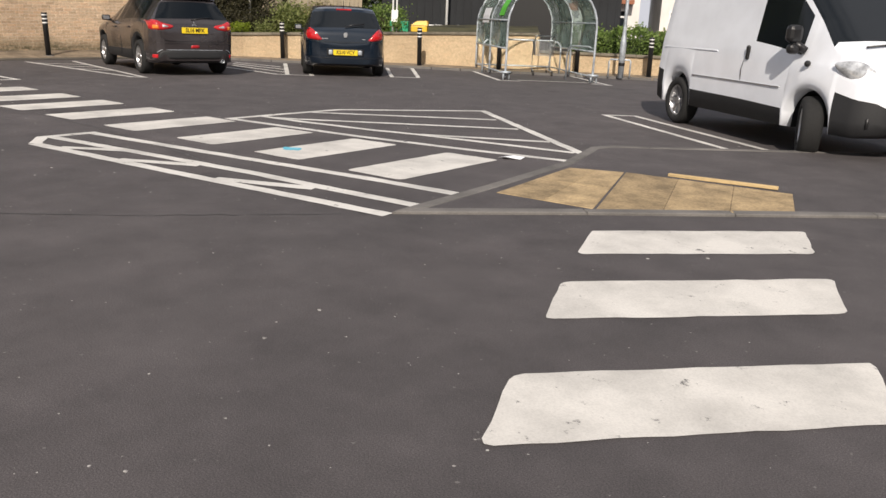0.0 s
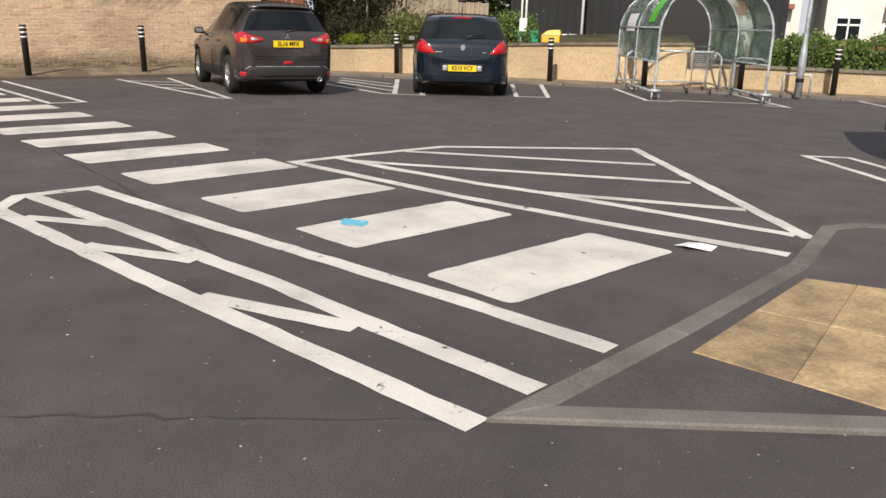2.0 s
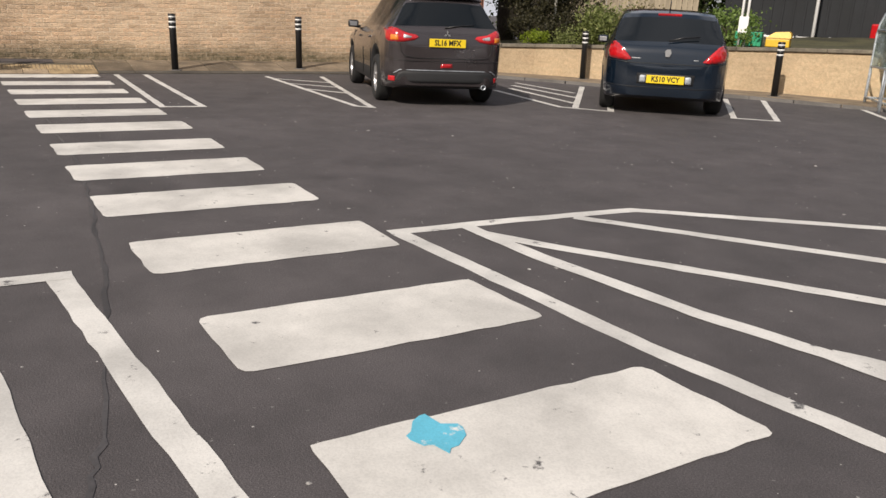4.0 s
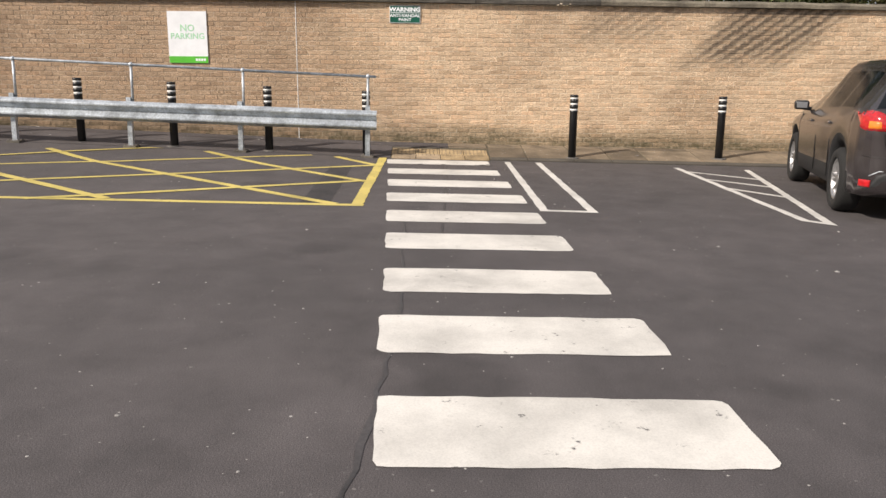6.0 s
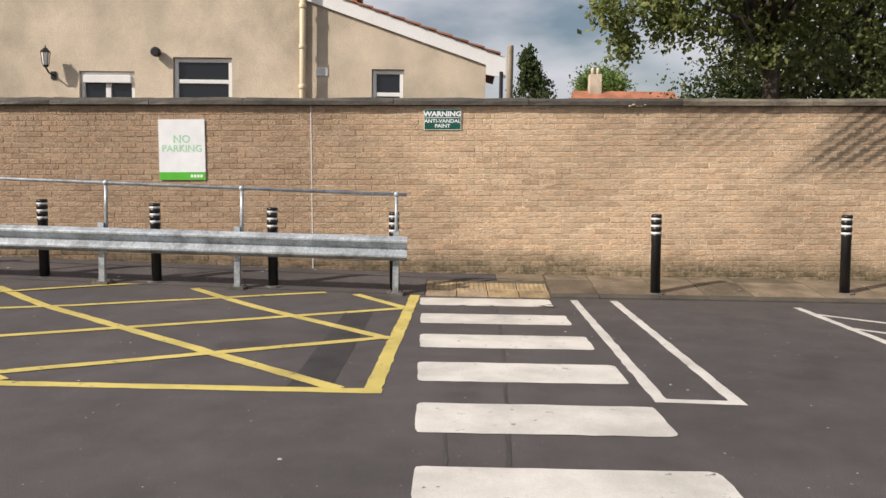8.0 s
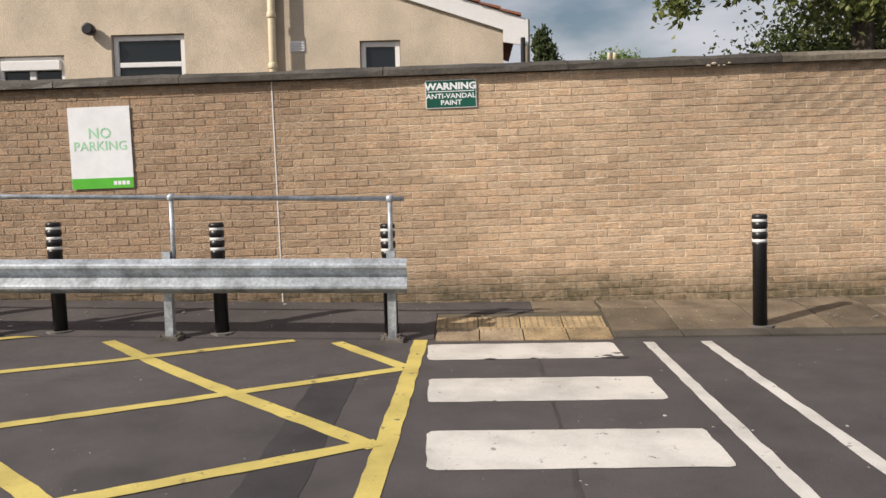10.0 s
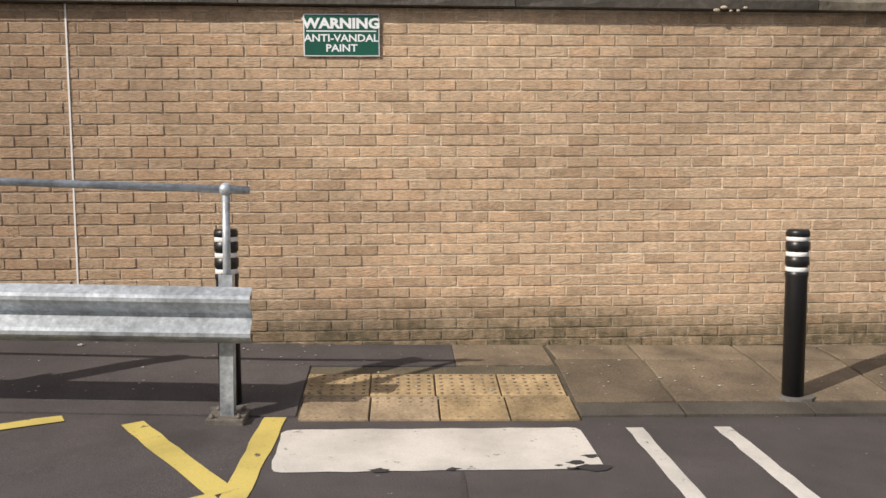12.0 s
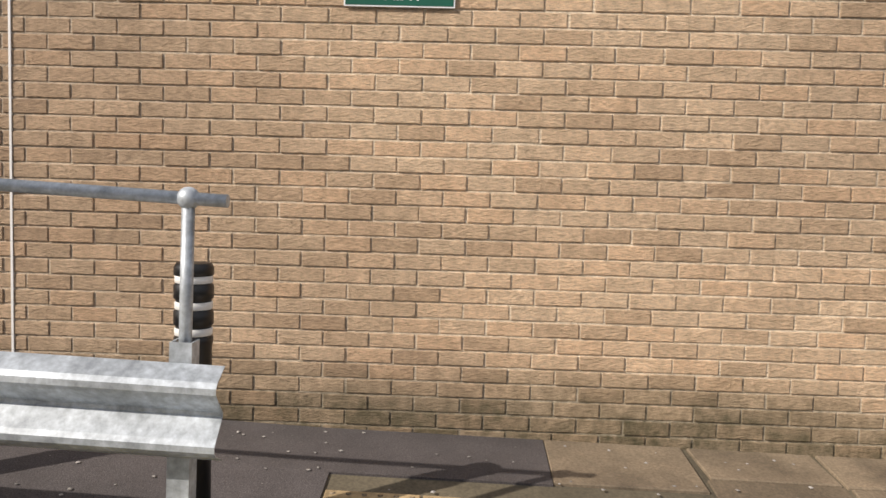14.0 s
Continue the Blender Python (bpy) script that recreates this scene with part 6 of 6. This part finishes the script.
def far_house(base, w, d, h, rz, wallmat, wins=3, brick=False, label="white rendered terraced house with a tiled roof"):
    e = thing("terraced_house", label, "house", "far houses", pose(*base, 0, 0, rz))
    bm = bmesh.new()
    box(bm, 0, 0, 0, w, d, h)
    part("wall", bm, wallmat, e)
    bm = bmesh.new()
    v = [bm.verts.new(p) for p in ((-0.3, -0.35, h - 0.1), (w + 0.3, -0.35, h - 0.1), (w + 0.3, d / 2, h + d * 0.36), (-0.3, d / 2, h + d * 0.36), (-0.3, d + 0.35, h - 0.1), (w + 0.3, d + 0.35, h - 0.1))]
    for q in ((0, 1, 2, 3), (3, 2, 5, 4), (0, 3, 4), (1, 5, 2), (0, 4, 5, 1)):
        bm.faces.new([v[i] for i in q])
    part("roof", bm, M_ROOFTILE, e, "red clay tiled roof")
    bm = bmesh.new()
    box(bm, w * 0.12, d / 2 - 0.3, h, w * 0.12 + 0.7, d / 2 + 0.3, h + d * 0.36 + 0.9, 0.03)
    for k in (0.2, 0.5):
        lathe(bm, [(0.1, h + d * 0.36 + 0.9), (0.08, h + d * 0.36 + 1.3)], 8, (w * 0.12 + k, d / 2))
    part("chimney", bm, M_RENDER, e)
    for lv in (0.9, 3.4):
        if lv + 1.3 > h:
            continue
        for i in range(wins):
            x = w * (i + 0.5) / wins
            wn_ = tagged(new("window"), "white framed window")
            wn_.parent = e
            bm = bmesh.new()
            for a in ((x - 0.65, lv, x - 0.55, lv + 1.3), (x + 0.55, lv, x + 0.65, lv + 1.3), (x - 0.04, lv, x + 0.04, lv + 1.3)):
                box(bm, a[0], -0.06, a[1], a[2], 0.02, a[3])
            for z in (lv - 0.002, lv + 0.85, lv + 1.22):
                box(bm, x - 0.66, -0.065, z, x + 0.66, 0.02, z + 0.09)
            part("frame", bm, M_PVC, wn_)
            bm = bmesh.new()
            box(bm, x - 0.6, -0.02, lv + 0.05, x + 0.6, -0.01, lv + 1.25)
            part("pane", bm, M_DARKGLASS, wn_)
    if brick:
        bm = bmesh.new()
        box(bm, -0.05, -0.9, 0, w * 0.42, -0.02, 1.0, 0.02)
        part("bay", bm, surface("red_brick_far", (0.30, 0.11, 0.07), 0.85, fine=20, vary=0.25), e, "red brick garden wall")
        bm = bmesh.new()
        box(bm, w * 0.30, -0.9, 2.5, w * 0.95, -0.02, 2.75, 0.03)
        part("canopy", bm, M_ROOFTILE, e, "red tiled canopy over the windows")
    return e


M_WHITEWALL = surface("white_render", (0.74, 0.72, 0.68), 0.85, fine=30, coarse=0.7, vary=0.1, bump=0.3)
far_house((-27.5, 41.0, 0), 8, 7, 5.0, 30, M_WHITEWALL, 3, True)
far_house((-19.6, 45.8, 0), 9, 7, 5.0, 30, M_WHITEWALL, 4, True)
far_house((-10.6, 51.3, 0), 9, 7, 5.0, 30, M_WHITEWALL, 3, True)
far_house((-52.0, 10.9, 0), 5.2, 6, 4.8, 90, M_RENDER, 2, False, "distant house with a red tiled roof and chimney")
copy_thing(van, pose(-21.5, 60.5, 0, 0, 0, 215))
copy_thing(hatch, pose(-17.4, 53.0, 0, 0, 0, 25))

# raised bank behind the low wall
bm = bmesh.new()
line = [Vector((-20.0, 13.2)), Vector((-18.5, 14.95)), Vector((-14.38, 17.98)), Vector((-11.35, 19.42))]
lz = [0.50, 0.60, 0.83, 0.92]
rows = []
for i in range(len(line) - 1):
    for t in np.linspace(0, 1, 9)[: 9 if i == len(line) - 2 else 8]:
        o, z = line[i].lerp(line[i + 1], float(t)), lz[i] + (lz[i + 1] - lz[i]) * t
        rows.append([bm.verts.new((o.x - 0.55 * d, o.y + 0.85 * d, z + 0.035 * d + noise.noise((o.x + d, o.y, d)) * 0.05 * min(1, d))) for d in (0, 0.4, 0.9, 1.6, 2.5, 3.6, 5, 7)] + [bm.verts.new((o.x - 0.55 * 8.2, o.y + 0.85 * 8.2, -0.02))])
for a, b in zip(rows, rows[1:]):
    for p, q, r, s in zip(a, b, b[1:], a[1:]):
        bm.faces.new((p, q, r, s)).smooth = True
solid("bank", bm, M_SOIL, "raised bank of soil and rough grass behind the low wall", "ground", kind="structure")
bm = bmesh.new()
prism(bm, [(-11.2, 19.5), (-3.0, 23.65), (-3.9, 25.6), (-12.1, 21.4)], 0, 0.44)
solid("bed", bm, M_SOIL, "planting bed behind the low wall", "ground", kind="structure")


def bush(center, radii, k, per, size, mat, label, spread=0.14):
    e = thing("bush", label, "bush", at=pose(*center))
    c, p = clumps((0, 0, radii[2] * 0.75), radii, k, per, spread, 0.5)
    p[:, 2] = np.maximum(p[:, 2], -0.03)
    bm = bmesh.new()
    for i in range(0, len(c), 2):
        q = Vector(c[i])
        q.z = max(q.z, 0.05)
        tube(bm, [(0, 0, -0.08), (q.x * 0.4, q.y * 0.4, q.z * 0.6), q], [0.02, 0.014, 0.005], 5)
    part("stems", bm, M_BARK, e)
    leaves("foliage", p, size, mat, e)


bush((-20.1, 15.95, 0.70), (0.50, 0.35, 0.13), 24, 70, 0.05, M_LIME, "low lime-green shrub on the bank", 0.05)
bush((-19.35, 16.35, 0.72), (0.4, 0.3, 0.1), 22, 60, 0.05, M_LEAF, "low green shrub on the bank")
bush((-18.75, 16.95, 0.78), (0.62, 0.55, 0.45), 34, 70, 0.09, M_LEAF, "rounded green shrub on the bank")
bush((-18.1, 17.6, 0.83), (0.55, 0.55, 0.42), 30, 70, 0.07, M_LEAFBROWN, "rounded brownish shrub on the bank")
bush((-16.35, 18.55, 0.9), (0.6, 0.6, 0.40), 34, 70, 0.08, M_HEDGE, "clipped green shrub on the bank")
bush((-21.5, 16.9, 0.72), (0.9, 0.7, 0.3), 60, 70, 0.07, M_HEATH, "low brown spreading heath")
bush((-20.6, 17.6, 0.75), (1.2, 0.9, 0.32), 70, 80, 0.07, M_HEATH, "dark brown spreading heath on the bank")
bush((-23.0, 18.5, 0.8), (1.3, 1.2, 1.1), 70, 70, 0.12, M_HEATH, "tall dark shrub before the trees")
bush((-21.5, 19.6, 0.85), (1.0, 0.9, 0.4), 50, 70, 0.08, M_LEAF, "green shrub below the grey fence")
hedge = thing("hedge", "clipped bright green hedge behind the low wall", "hedge")
n = 15000
u, dv = rng.uniform(0, 1, n), rng.uniform(-1, 1, (n, 2))
edge = rng.integers(0, 3, n)
off = np.where(edge == 0, -0.6, np.where(edge == 1, 0.6, dv[:, 0] * 0.6))
hz = np.where(edge == 2, 1.0, (dv[:, 1] + 1) / 2)
wob = np.sin(u * 37) * 0.07 + np.sin(u * 83 + 1) * 0.05
px = -11.0 + 7.4 * u - 0.455 * off
py = 20.45 + 3.75 * u + 0.89 * off
pz = 0.42 + hz * (0.70 + wob) + rng.normal(size=n) * 0.05
leaves("foliage", np.stack([px, py, pz], 1) + rng.normal(size=(n, 3)) * 0.05, 0.085, M_HEDGE, hedge)
# plain dark block: the hedge's inner shade put into a solid's colour
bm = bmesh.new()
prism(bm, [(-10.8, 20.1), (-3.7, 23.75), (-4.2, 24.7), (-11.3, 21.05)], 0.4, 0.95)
part("shade_core", bm, M_LEAFDARK, hedge)
for x, y in ((-22.7, 17.9), (-22.35, 18.15)):
    e = thing("birch_stem", "slender pale birch stem on the bank", "tree", "birch stems", pose(x, y, 0.75))
    bm = bmesh.new()
    tube(bm, [(0, 0, -0.1), (0.05, 0.02, 1.5), (0.18, 0.05, 3.2), (0.25, 0.2, 5.0)], [0.05, 0.042, 0.035, 0.02], 8)
    part("trunk", bm, M_BIRCH, e)
    c, p = clumps((0.3, 0.2, 5.0), (1.0, 1.0, 1.2), 26, 50, 0.25)
    for i in range(10):
        part("limb", tube(bmesh.new(), [(0.2, 0.1, 3.6 + 0.12 * i), tuple(c[i])], [0.015, 0.004], 5), M_BIRCH, e)
    leaves("crown", p, 0.09, M_LEAF, e)


def board_fence(p, q, z0, z1, mat, label, cap=True):
    """Upright boards, each its own piece, on two rails."""
    e = thing("timber_fence", label, "fence")
    p, q = Vector(p), Vector(q)
    L = (q - p).length
    ang = math.degrees(math.atan2(q.y - p.y, q.x - p.x))
    bm = bmesh.new()
    box(bm, -0.0715, -0.010, 0, 0.0715, 0.012, z1 - z0, 0.004)
    me = mesh_from("board", bm, mat)
    k = int(L / 0.145)
    for i in range(k):
        o = p.lerp(q, (i + 0.5) / k)
        ob = new("board", me)
        ob.parent, ob.matrix_basis = e, pose(o.x, o.y, z0 + random.uniform(-0.02, 0.02), 0, random.uniform(-0.5, 0.5), ang)
    nrm = Vector((-(q - p).y, (q - p).x)).normalized() * 0.035
    for z in (z0 + 0.25, z1 - 0.25):
        bm = bmesh.new()
        prism(bm, [p + nrm * 0.4, q + nrm * 0.4, q + nrm * 1.6, p + nrm * 1.6], z, z + 0.08)
        part("fence_rail", bm, mat, e)
    return e


board_fence((-20.12, 13.08), (-19.75, 14.15), 0.5, 2.14, M_REDWOOD, "short run of red-stained board fence beside the wall")
board_fence((-19.78, 14.2), (-24.5, 17.0), 0.45, 2.15, M_REDWOOD, "red-stained board fence running back from the wall")
board_fence((-27.0, 19.4), (-22.4, 22.2), 0.75, 2.3, M_GREYWOOD, "weathered grey board fence at the top of the bank")
board_fence((-22.2, 20.9), (-20.9, 22.2), 0.85, 2.0, M_GREYWOOD, "pale weathered fence panel on the bank")
# dark-clad building
M_CLAD = surface("charcoal_cladding", (0.010, 0.012, 0.015), 0.75, fine=12, coarse=0.8, vary=0.25, bump=0.1)
shed = thing("dark_clad_building", "charcoal steel-clad building beyond the bank", "building", at=pose(-21.0, 23.4, 0, 0, 0, 31.5))
bm = bmesh.new()
box(bm, 0, 0, 0, 9.0, 6.5, 5.0)
part("wall", bm, M_CLAD, shed)
for i in range(30):
    bm = bmesh.new()
    box(bm, 0.1 + 0.3 * i, -0.035, 0.0, 0.16 + 0.3 * i, -0.002, 5.0, 0.006)
    part("cladding_rib", bm, M_CLAD, shed)
bm = bmesh.new()
v = [bm.verts.new(p) for p in ((-0.4, -0.5, 4.95), (9.4, -0.5, 4.95), (9.4, 3.2, 6.6), (-0.4, 3.2, 6.6), (-0.4, 7, 4.95), (9.4, 7, 4.95))]
for q in ((0, 1, 2, 3), (3, 2, 5, 4), (0, 3, 4), (1, 5, 2), (0, 4, 5, 1)):
    bm.faces.new([v[i] for i in q])
part("roof", bm, M_CLAD, shed)
bm = bmesh.new()
box(bm, 4.6, -0.06, 0, 7.6, -0.04, 3.2)
part("door", bm, M_INK, shed, "black roller door")
bm = bmesh.new()
box(bm, 4.0, -0.5, 0, 4.35, -0.05, 1.5, 0.04)
part("red_cabinet", bm, M_TAIL, shed, "small red cabinet")
barrier = thing("low_barrier", "low white slatted barrier in front of the dark building", "barrier", at=pose(-19.6, 23.6, 0, 0, 0, 31.5))
for z in (0.86, 1.02):
    bm = bmesh.new()
    for i in range(6):
        box(bm, 0.45 * i, -0.02, z, 0.45 * i + 0.36, 0.02, z + 0.05, 0.006)
    part("rail", bm, M_PVC, barrier)
for i in range(4):
    bm = bmesh.new()
    box(bm, 0.85 * i, 0.022, 0, 0.85 * i + 0.05, 0.07, 1.1)
    part("post", bm, M_STEEL, barrier)
mast = thing("pale_pole", "slim pale metal pole by the dark building", "pole", at=pose(-18.3, 24.0, 0))
bm = bmesh.new()
lathe(bm, [(0.05, 0), (0.045, 4.8), (0.02, 4.85)], 10)
part("pole", bm, M_PVC, mast)
# green bin with white posts, yellow grit bin
M_GREENP = surface("green_plastic", (0.02, 0.30, 0.15), 0.5, fine=20, vary=0.15, bump=0)
binn = thing("green_bin", "green plastic bin on the bank", "bin", at=pose(-15.95, 18.75, 0.88, 0, 0, 33))
bm = bmesh.new()
for i in range(6):
    box(bm, -0.28 + 0.095 * i, -0.16, 0, -0.20 + 0.095 * i, 0.16, 0.30, 0.012)
box(bm, -0.27, -0.15, 0.02, 0.27, 0.15, 0.29)
part("body", bm, M_GREENP, binn)
signpost = thing("white_posts", "pair of white metal posts with a box beside the bin", "post", at=pose(-15.95, 18.52, 0.87, 0, 0, 33))
for s in (-0.06, 0.06):
    bm = bmesh.new()
    tube(bm, [(s, 0, -0.1), (s * 0.9, 0, 2.2)], 0.028, 8)
    part("post", bm, M_PVC, signpost)
bm = bmesh.new()
box(bm, -0.10, -0.05, 0.28, 0.10, 0.05, 0.62, 0.01)
part("box", bm, M_PVC, signpost)
grit = thing("grit_bin", "yellow plastic grit bin on the bank", "grit bin", at=pose(-15.35, 18.98, 0.89, 0, 0, 33))
bm = bmesh.new()
box(bm, -0.24, -0.2, 0, 0.24, 0.2, 0.17, 0.02)
part("body", bm, surface("yellow_plastic", (0.72, 0.44, 0.03), 0.45, fine=20, vary=0.12, bump=0), grit)
bm = bmesh.new()
v = [bm.verts.new(p) for p in ((-0.26, -0.22, 0.172), (0.26, -0.22, 0.172), (0.26, 0.22, 0.172), (-0.26, 0.22, 0.172), (-0.08, -0.18, 0.31), (0.24, -0.18, 0.33), (0.24, 0.18, 0.33), (-0.08, 0.18, 0.31))]
for q in ((3, 2, 1, 0), (4, 5, 6, 7), (0, 1, 5, 4), (1, 2, 6, 5), (2, 3, 7, 6), (3, 0, 4, 7)):
    bm.faces.new([v[i] for i in q])
bmesh.ops.bevel(bm, geom=bm.edges[:], offset=0.02, segments=2, affect="EDGES")
part("lid", bm, bpy.data.materials["yellow_plastic"], grit, "domed yellow lid")

# unseen walls added behind the walker to close the place and cut sky reflections
bm = bmesh.new()
box(bm, 14, -34, 0, 16, 40, 5.5)
solid("wall_behind", bm, surface("wall_behind_brick", (0.30, 0.20, 0.13), 0.85, fine=12, coarse=0.5, vary=0.25), "unseen plain brick-coloured wall added behind the walker to dim reflections", "wall", kind="structure")
bm = bmesh.new()
box(bm, -40, -30, 0, 13.9, -28.5, 3.2)
solid("wall_far", bm, M_BRICK, "unseen plain brick-coloured wall added across the car park to dim reflections", "wall", kind="structure")

# ---- seams, repairs and litter on the asphalt ----
M_TAR = surface("bitumen_seam", (0.058, 0.053, 0.054), 0.6, fine=50, vary=0.3, bump=0.3)
M_PATCH = surface("asphalt_repair", (0.040, 0.037, 0.039), 0.85, fine=150, coarse=2, vary=0.35, bump=0.5)
for pts, w in (([(-5.5, 1.2), (-3.97, 2.62), (-3.55, 3.12), (-2.87, 3.9)], 0.012), ([(-5.2, 4.12), (-5.75, 4.25), (-7.1, 4.43), (-8.3, 4.51), (-10.0, 4.61), (-13.8, 4.52)], 0.02), ([(-12.4, 4.86), (-15.6, 4.97), (-18.6, 5.0)], 0.022)):
    bm = bmesh.new()
    fine = [Vector(a).lerp(Vector(b), k / 10) + Vector((rng.normal() * 0.007, rng.normal() * 0.007)) for a, b in zip(pts, pts[1:]) for k in range(10)]
    ribbon(bm, [tuple(p) for p in fine], w, z=0.0025, jitter=0.008)
    solid("asphalt_seam", bm, M_TAR, "thin dark bitumen seam in the asphalt", "road seam", "asphalt seams", kind="structure")
bm = bmesh.new()
patch(bm, [(-18.7, 3.32), (-18.7, 3.62), (-14.0, 3.75), (-14.0, 3.45)], z=0.002)
solid("asphalt_repair", bm, M_PATCH, "dark trench repair strip in the asphalt", "road repair", kind="structure")


def chips(name, n, xr, yr, zf, size, mat, label):
    p = np.stack([rng.uniform(*xr, n), rng.uniform(*yr, n)], 1)
    vs, fs = [], []
    for i, (x, y) in enumerate(p):
        s, a = size * rng.uniform(0.4, 1.6) * (2.2 if rng.uniform() < 0.06 else 1), rng.uniform(0, 6.28)
        z = zf(x, y)
        m = 5
        vs += [(x + s * rng.uniform(0.5, 1) * math.cos(a + k * 6.28 / m), y + s * rng.uniform(0.3, 1) * math.sin(a + k * 6.28 / m), z + 0.001) for k in range(m)] + [(x, y, z + s * 0.35)]
        fs += [(6 * i + k, 6 * i + (k + 1) % m, 6 * i + 5) for k in range(m)]
    me = bpy.data.meshes.new(name)
    me.from_pydata(vs, [], fs)
    me.materials.append(mat)
    tagged(new(name, me), label, "litter", kind="stuff")


M_CHIP = surface("pale_grit", (0.42, 0.40, 0.38), 0.8, fine=30, vary=0.3, bump=0, per=0.5)
flat_z = lambda x, y: 0.0
chips("grit", 2600, (-9, 3), (-3, 12), flat_z, 0.0055, M_CHIP, "pale grit and scraps scattered on the asphalt")
chips("grit", 1500, (-19, -8), (-6, 13), flat_z, 0.008, M_CHIP, "pale grit and scraps scattered on the asphalt")
chips("wall_foot_litter", 430, (-19.82, -18.85), (-4, 9), lambda x, y: flag_z(x, y), 0.010, M_CHIP, "small pale scraps along the foot of the wall")
# paint broken away at the end of the last stripe
bm = bmesh.new()
for cx, cy, r in ((-17.87, 5.60, 0.05), (-17.93, 5.53, 0.035), (-17.86, 5.50, 0.022), (-18.02, 5.63, 0.03), (-17.90, 5.45, 0.016), (-17.85, 4.62, 0.03), (-17.86, 4.95, 0.025)):
    prism(bm, [(cx + r * random.uniform(0.4, 1.2) * math.cos(a), cy + 1.7 * r * random.uniform(0.4, 1.2) * math.sin(a)) for a in [k * math.pi / 5 for k in range(10)]], 0.0045, 0.0052)
solid("bare_asphalt_patches", bm, M_PATCH, "dark chips where the stripe paint has broken away", "paint wear", kind="stuff")
# a torn white paper and spilt blue paint
bm = bmesh.new()
v = [bm.verts.new(p) for p in ((-3.70, 6.45, 0.006), (-3.60, 6.41, 0.03), (-3.48, 6.51, 0.006), (-3.49, 6.60, 0.02), (-3.575, 6.545, 0.032), (-3.675, 6.575, 0.010))]
bm.faces.new((v[0], v[1], v[4], v[5]))
bm.faces.new((v[1], v[2], v[3], v[4]))
pp = solid("scrap_paper", bm, M_SIGNW, "crumpled white paper scrap lying on the asphalt", "litter")
pp.modifiers.new("thickness", "SOLIDIFY").thickness = 0.002
bm = bmesh.new()
prism(bm, [(-5.33 + 0.13 * math.cos(a) * random.uniform(0.5, 1.1), 5.20 + 0.10 * math.sin(a) * random.uniform(0.5, 1.1)) for a in [i * math.pi / 8 for i in range(16)]], 0.0055, 0.007)
solid("blue_paint_splash", bm, paint_material("blue_paint", (0.12, 0.50, 0.66), 0.55, (0.7, 0.69, 0.66)), "pale blue paint splash on a white stripe", "paint splash")

# ---- bricks of the tall wall, last ----
def brick_mesh(w, h):
    c, f = 0.003, 0.006
    y, z = w / 2, h / 2
    v = [(f, -y + c, -z + c), (f, y - c, -z + c), (f, y - c, z - c), (f, -y + c, z - c), (f - c * 0.8, -y, -z), (f - c * 0.8, y, -z), (f - c * 0.8, y, z), (f - c * 0.8, -y, z), (-0.02, -y, -z), (-0.02, y, -z), (-0.02, y, z), (-0.02, -y, z)]
    q = [(0, 1, 2, 3)] + [(i, 4 + i, 4 + (i + 1) % 4, (i + 1) % 4) for i in range(4)] + [(4 + i, 8 + i, 8 + (i + 1) % 4, 4 + (i + 1) % 4) for i in range(4)]
    return v, [tuple(r[::-1]) if k else r for k, r in enumerate(q)]


full_v, quads = brick_mesh(PITCH - 0.010, COURSE - 0.010)
shared = bpy.data.meshes.new("brick")
shared.from_pydata(full_v, [], quads)
shared.materials.append(M_BRICK)
vs, fs = [], []
made = 0
for r in range(-4, 34):
    zc = BASE + (r + 0.5) * COURSE
    y = 4.976 - PITCH * 60 + (PITCH / 2 if r % 2 else 0)
    while y < Y1 + PITCH:
        a, b = max(y + 0.005, Y0), min(y + PITCH - 0.005, Y1)
        t = top_z((a + b) / 2) - 0.002
        z0, z1 = zc - COURSE / 2 + 0.005, min(zc + COURSE / 2 - 0.005, t)
        yc = (a + b) / 2
        if b - a > 0.03 and z1 - z0 > 0.015 and not (a < 2.475 < b and b - a < 0.02):
            if 3.5 < yc < 6.1 and 0.1 < zc < 2.1 and b - a > PITCH - 0.012 and made < 300:
                ob = new("brick", shared)
                ob.parent = wall
                ob.location = (WX - 0.006 + random.uniform(-0.0025, 0.0025), yc + random.uniform(-0.002, 0.002), zc + random.uniform(-0.001, 0.001))
                made += 1
            else:
                dx, dy = random.uniform(-0.0025, 0.0025), random.uniform(-0.002, 0.002)
                sv, _q = brick_mesh(b - a, z1 - z0)
                o = len(vs)
                vs += [(px + WX - 0.006 + dx, py + yc + dy, pz + (z0 + z1) / 2) for px, py, pz in sv]
                fs += [tuple(o + k for k in q) for q in quads]
        y += PITCH
me = bpy.data.meshes.new("brickwork")
me.from_pydata(vs, [], fs)
me.materials.append(M_BRICK)
bw = new("brickwork", me)
bw.parent = wall
tagged(bw, kind="stuff")
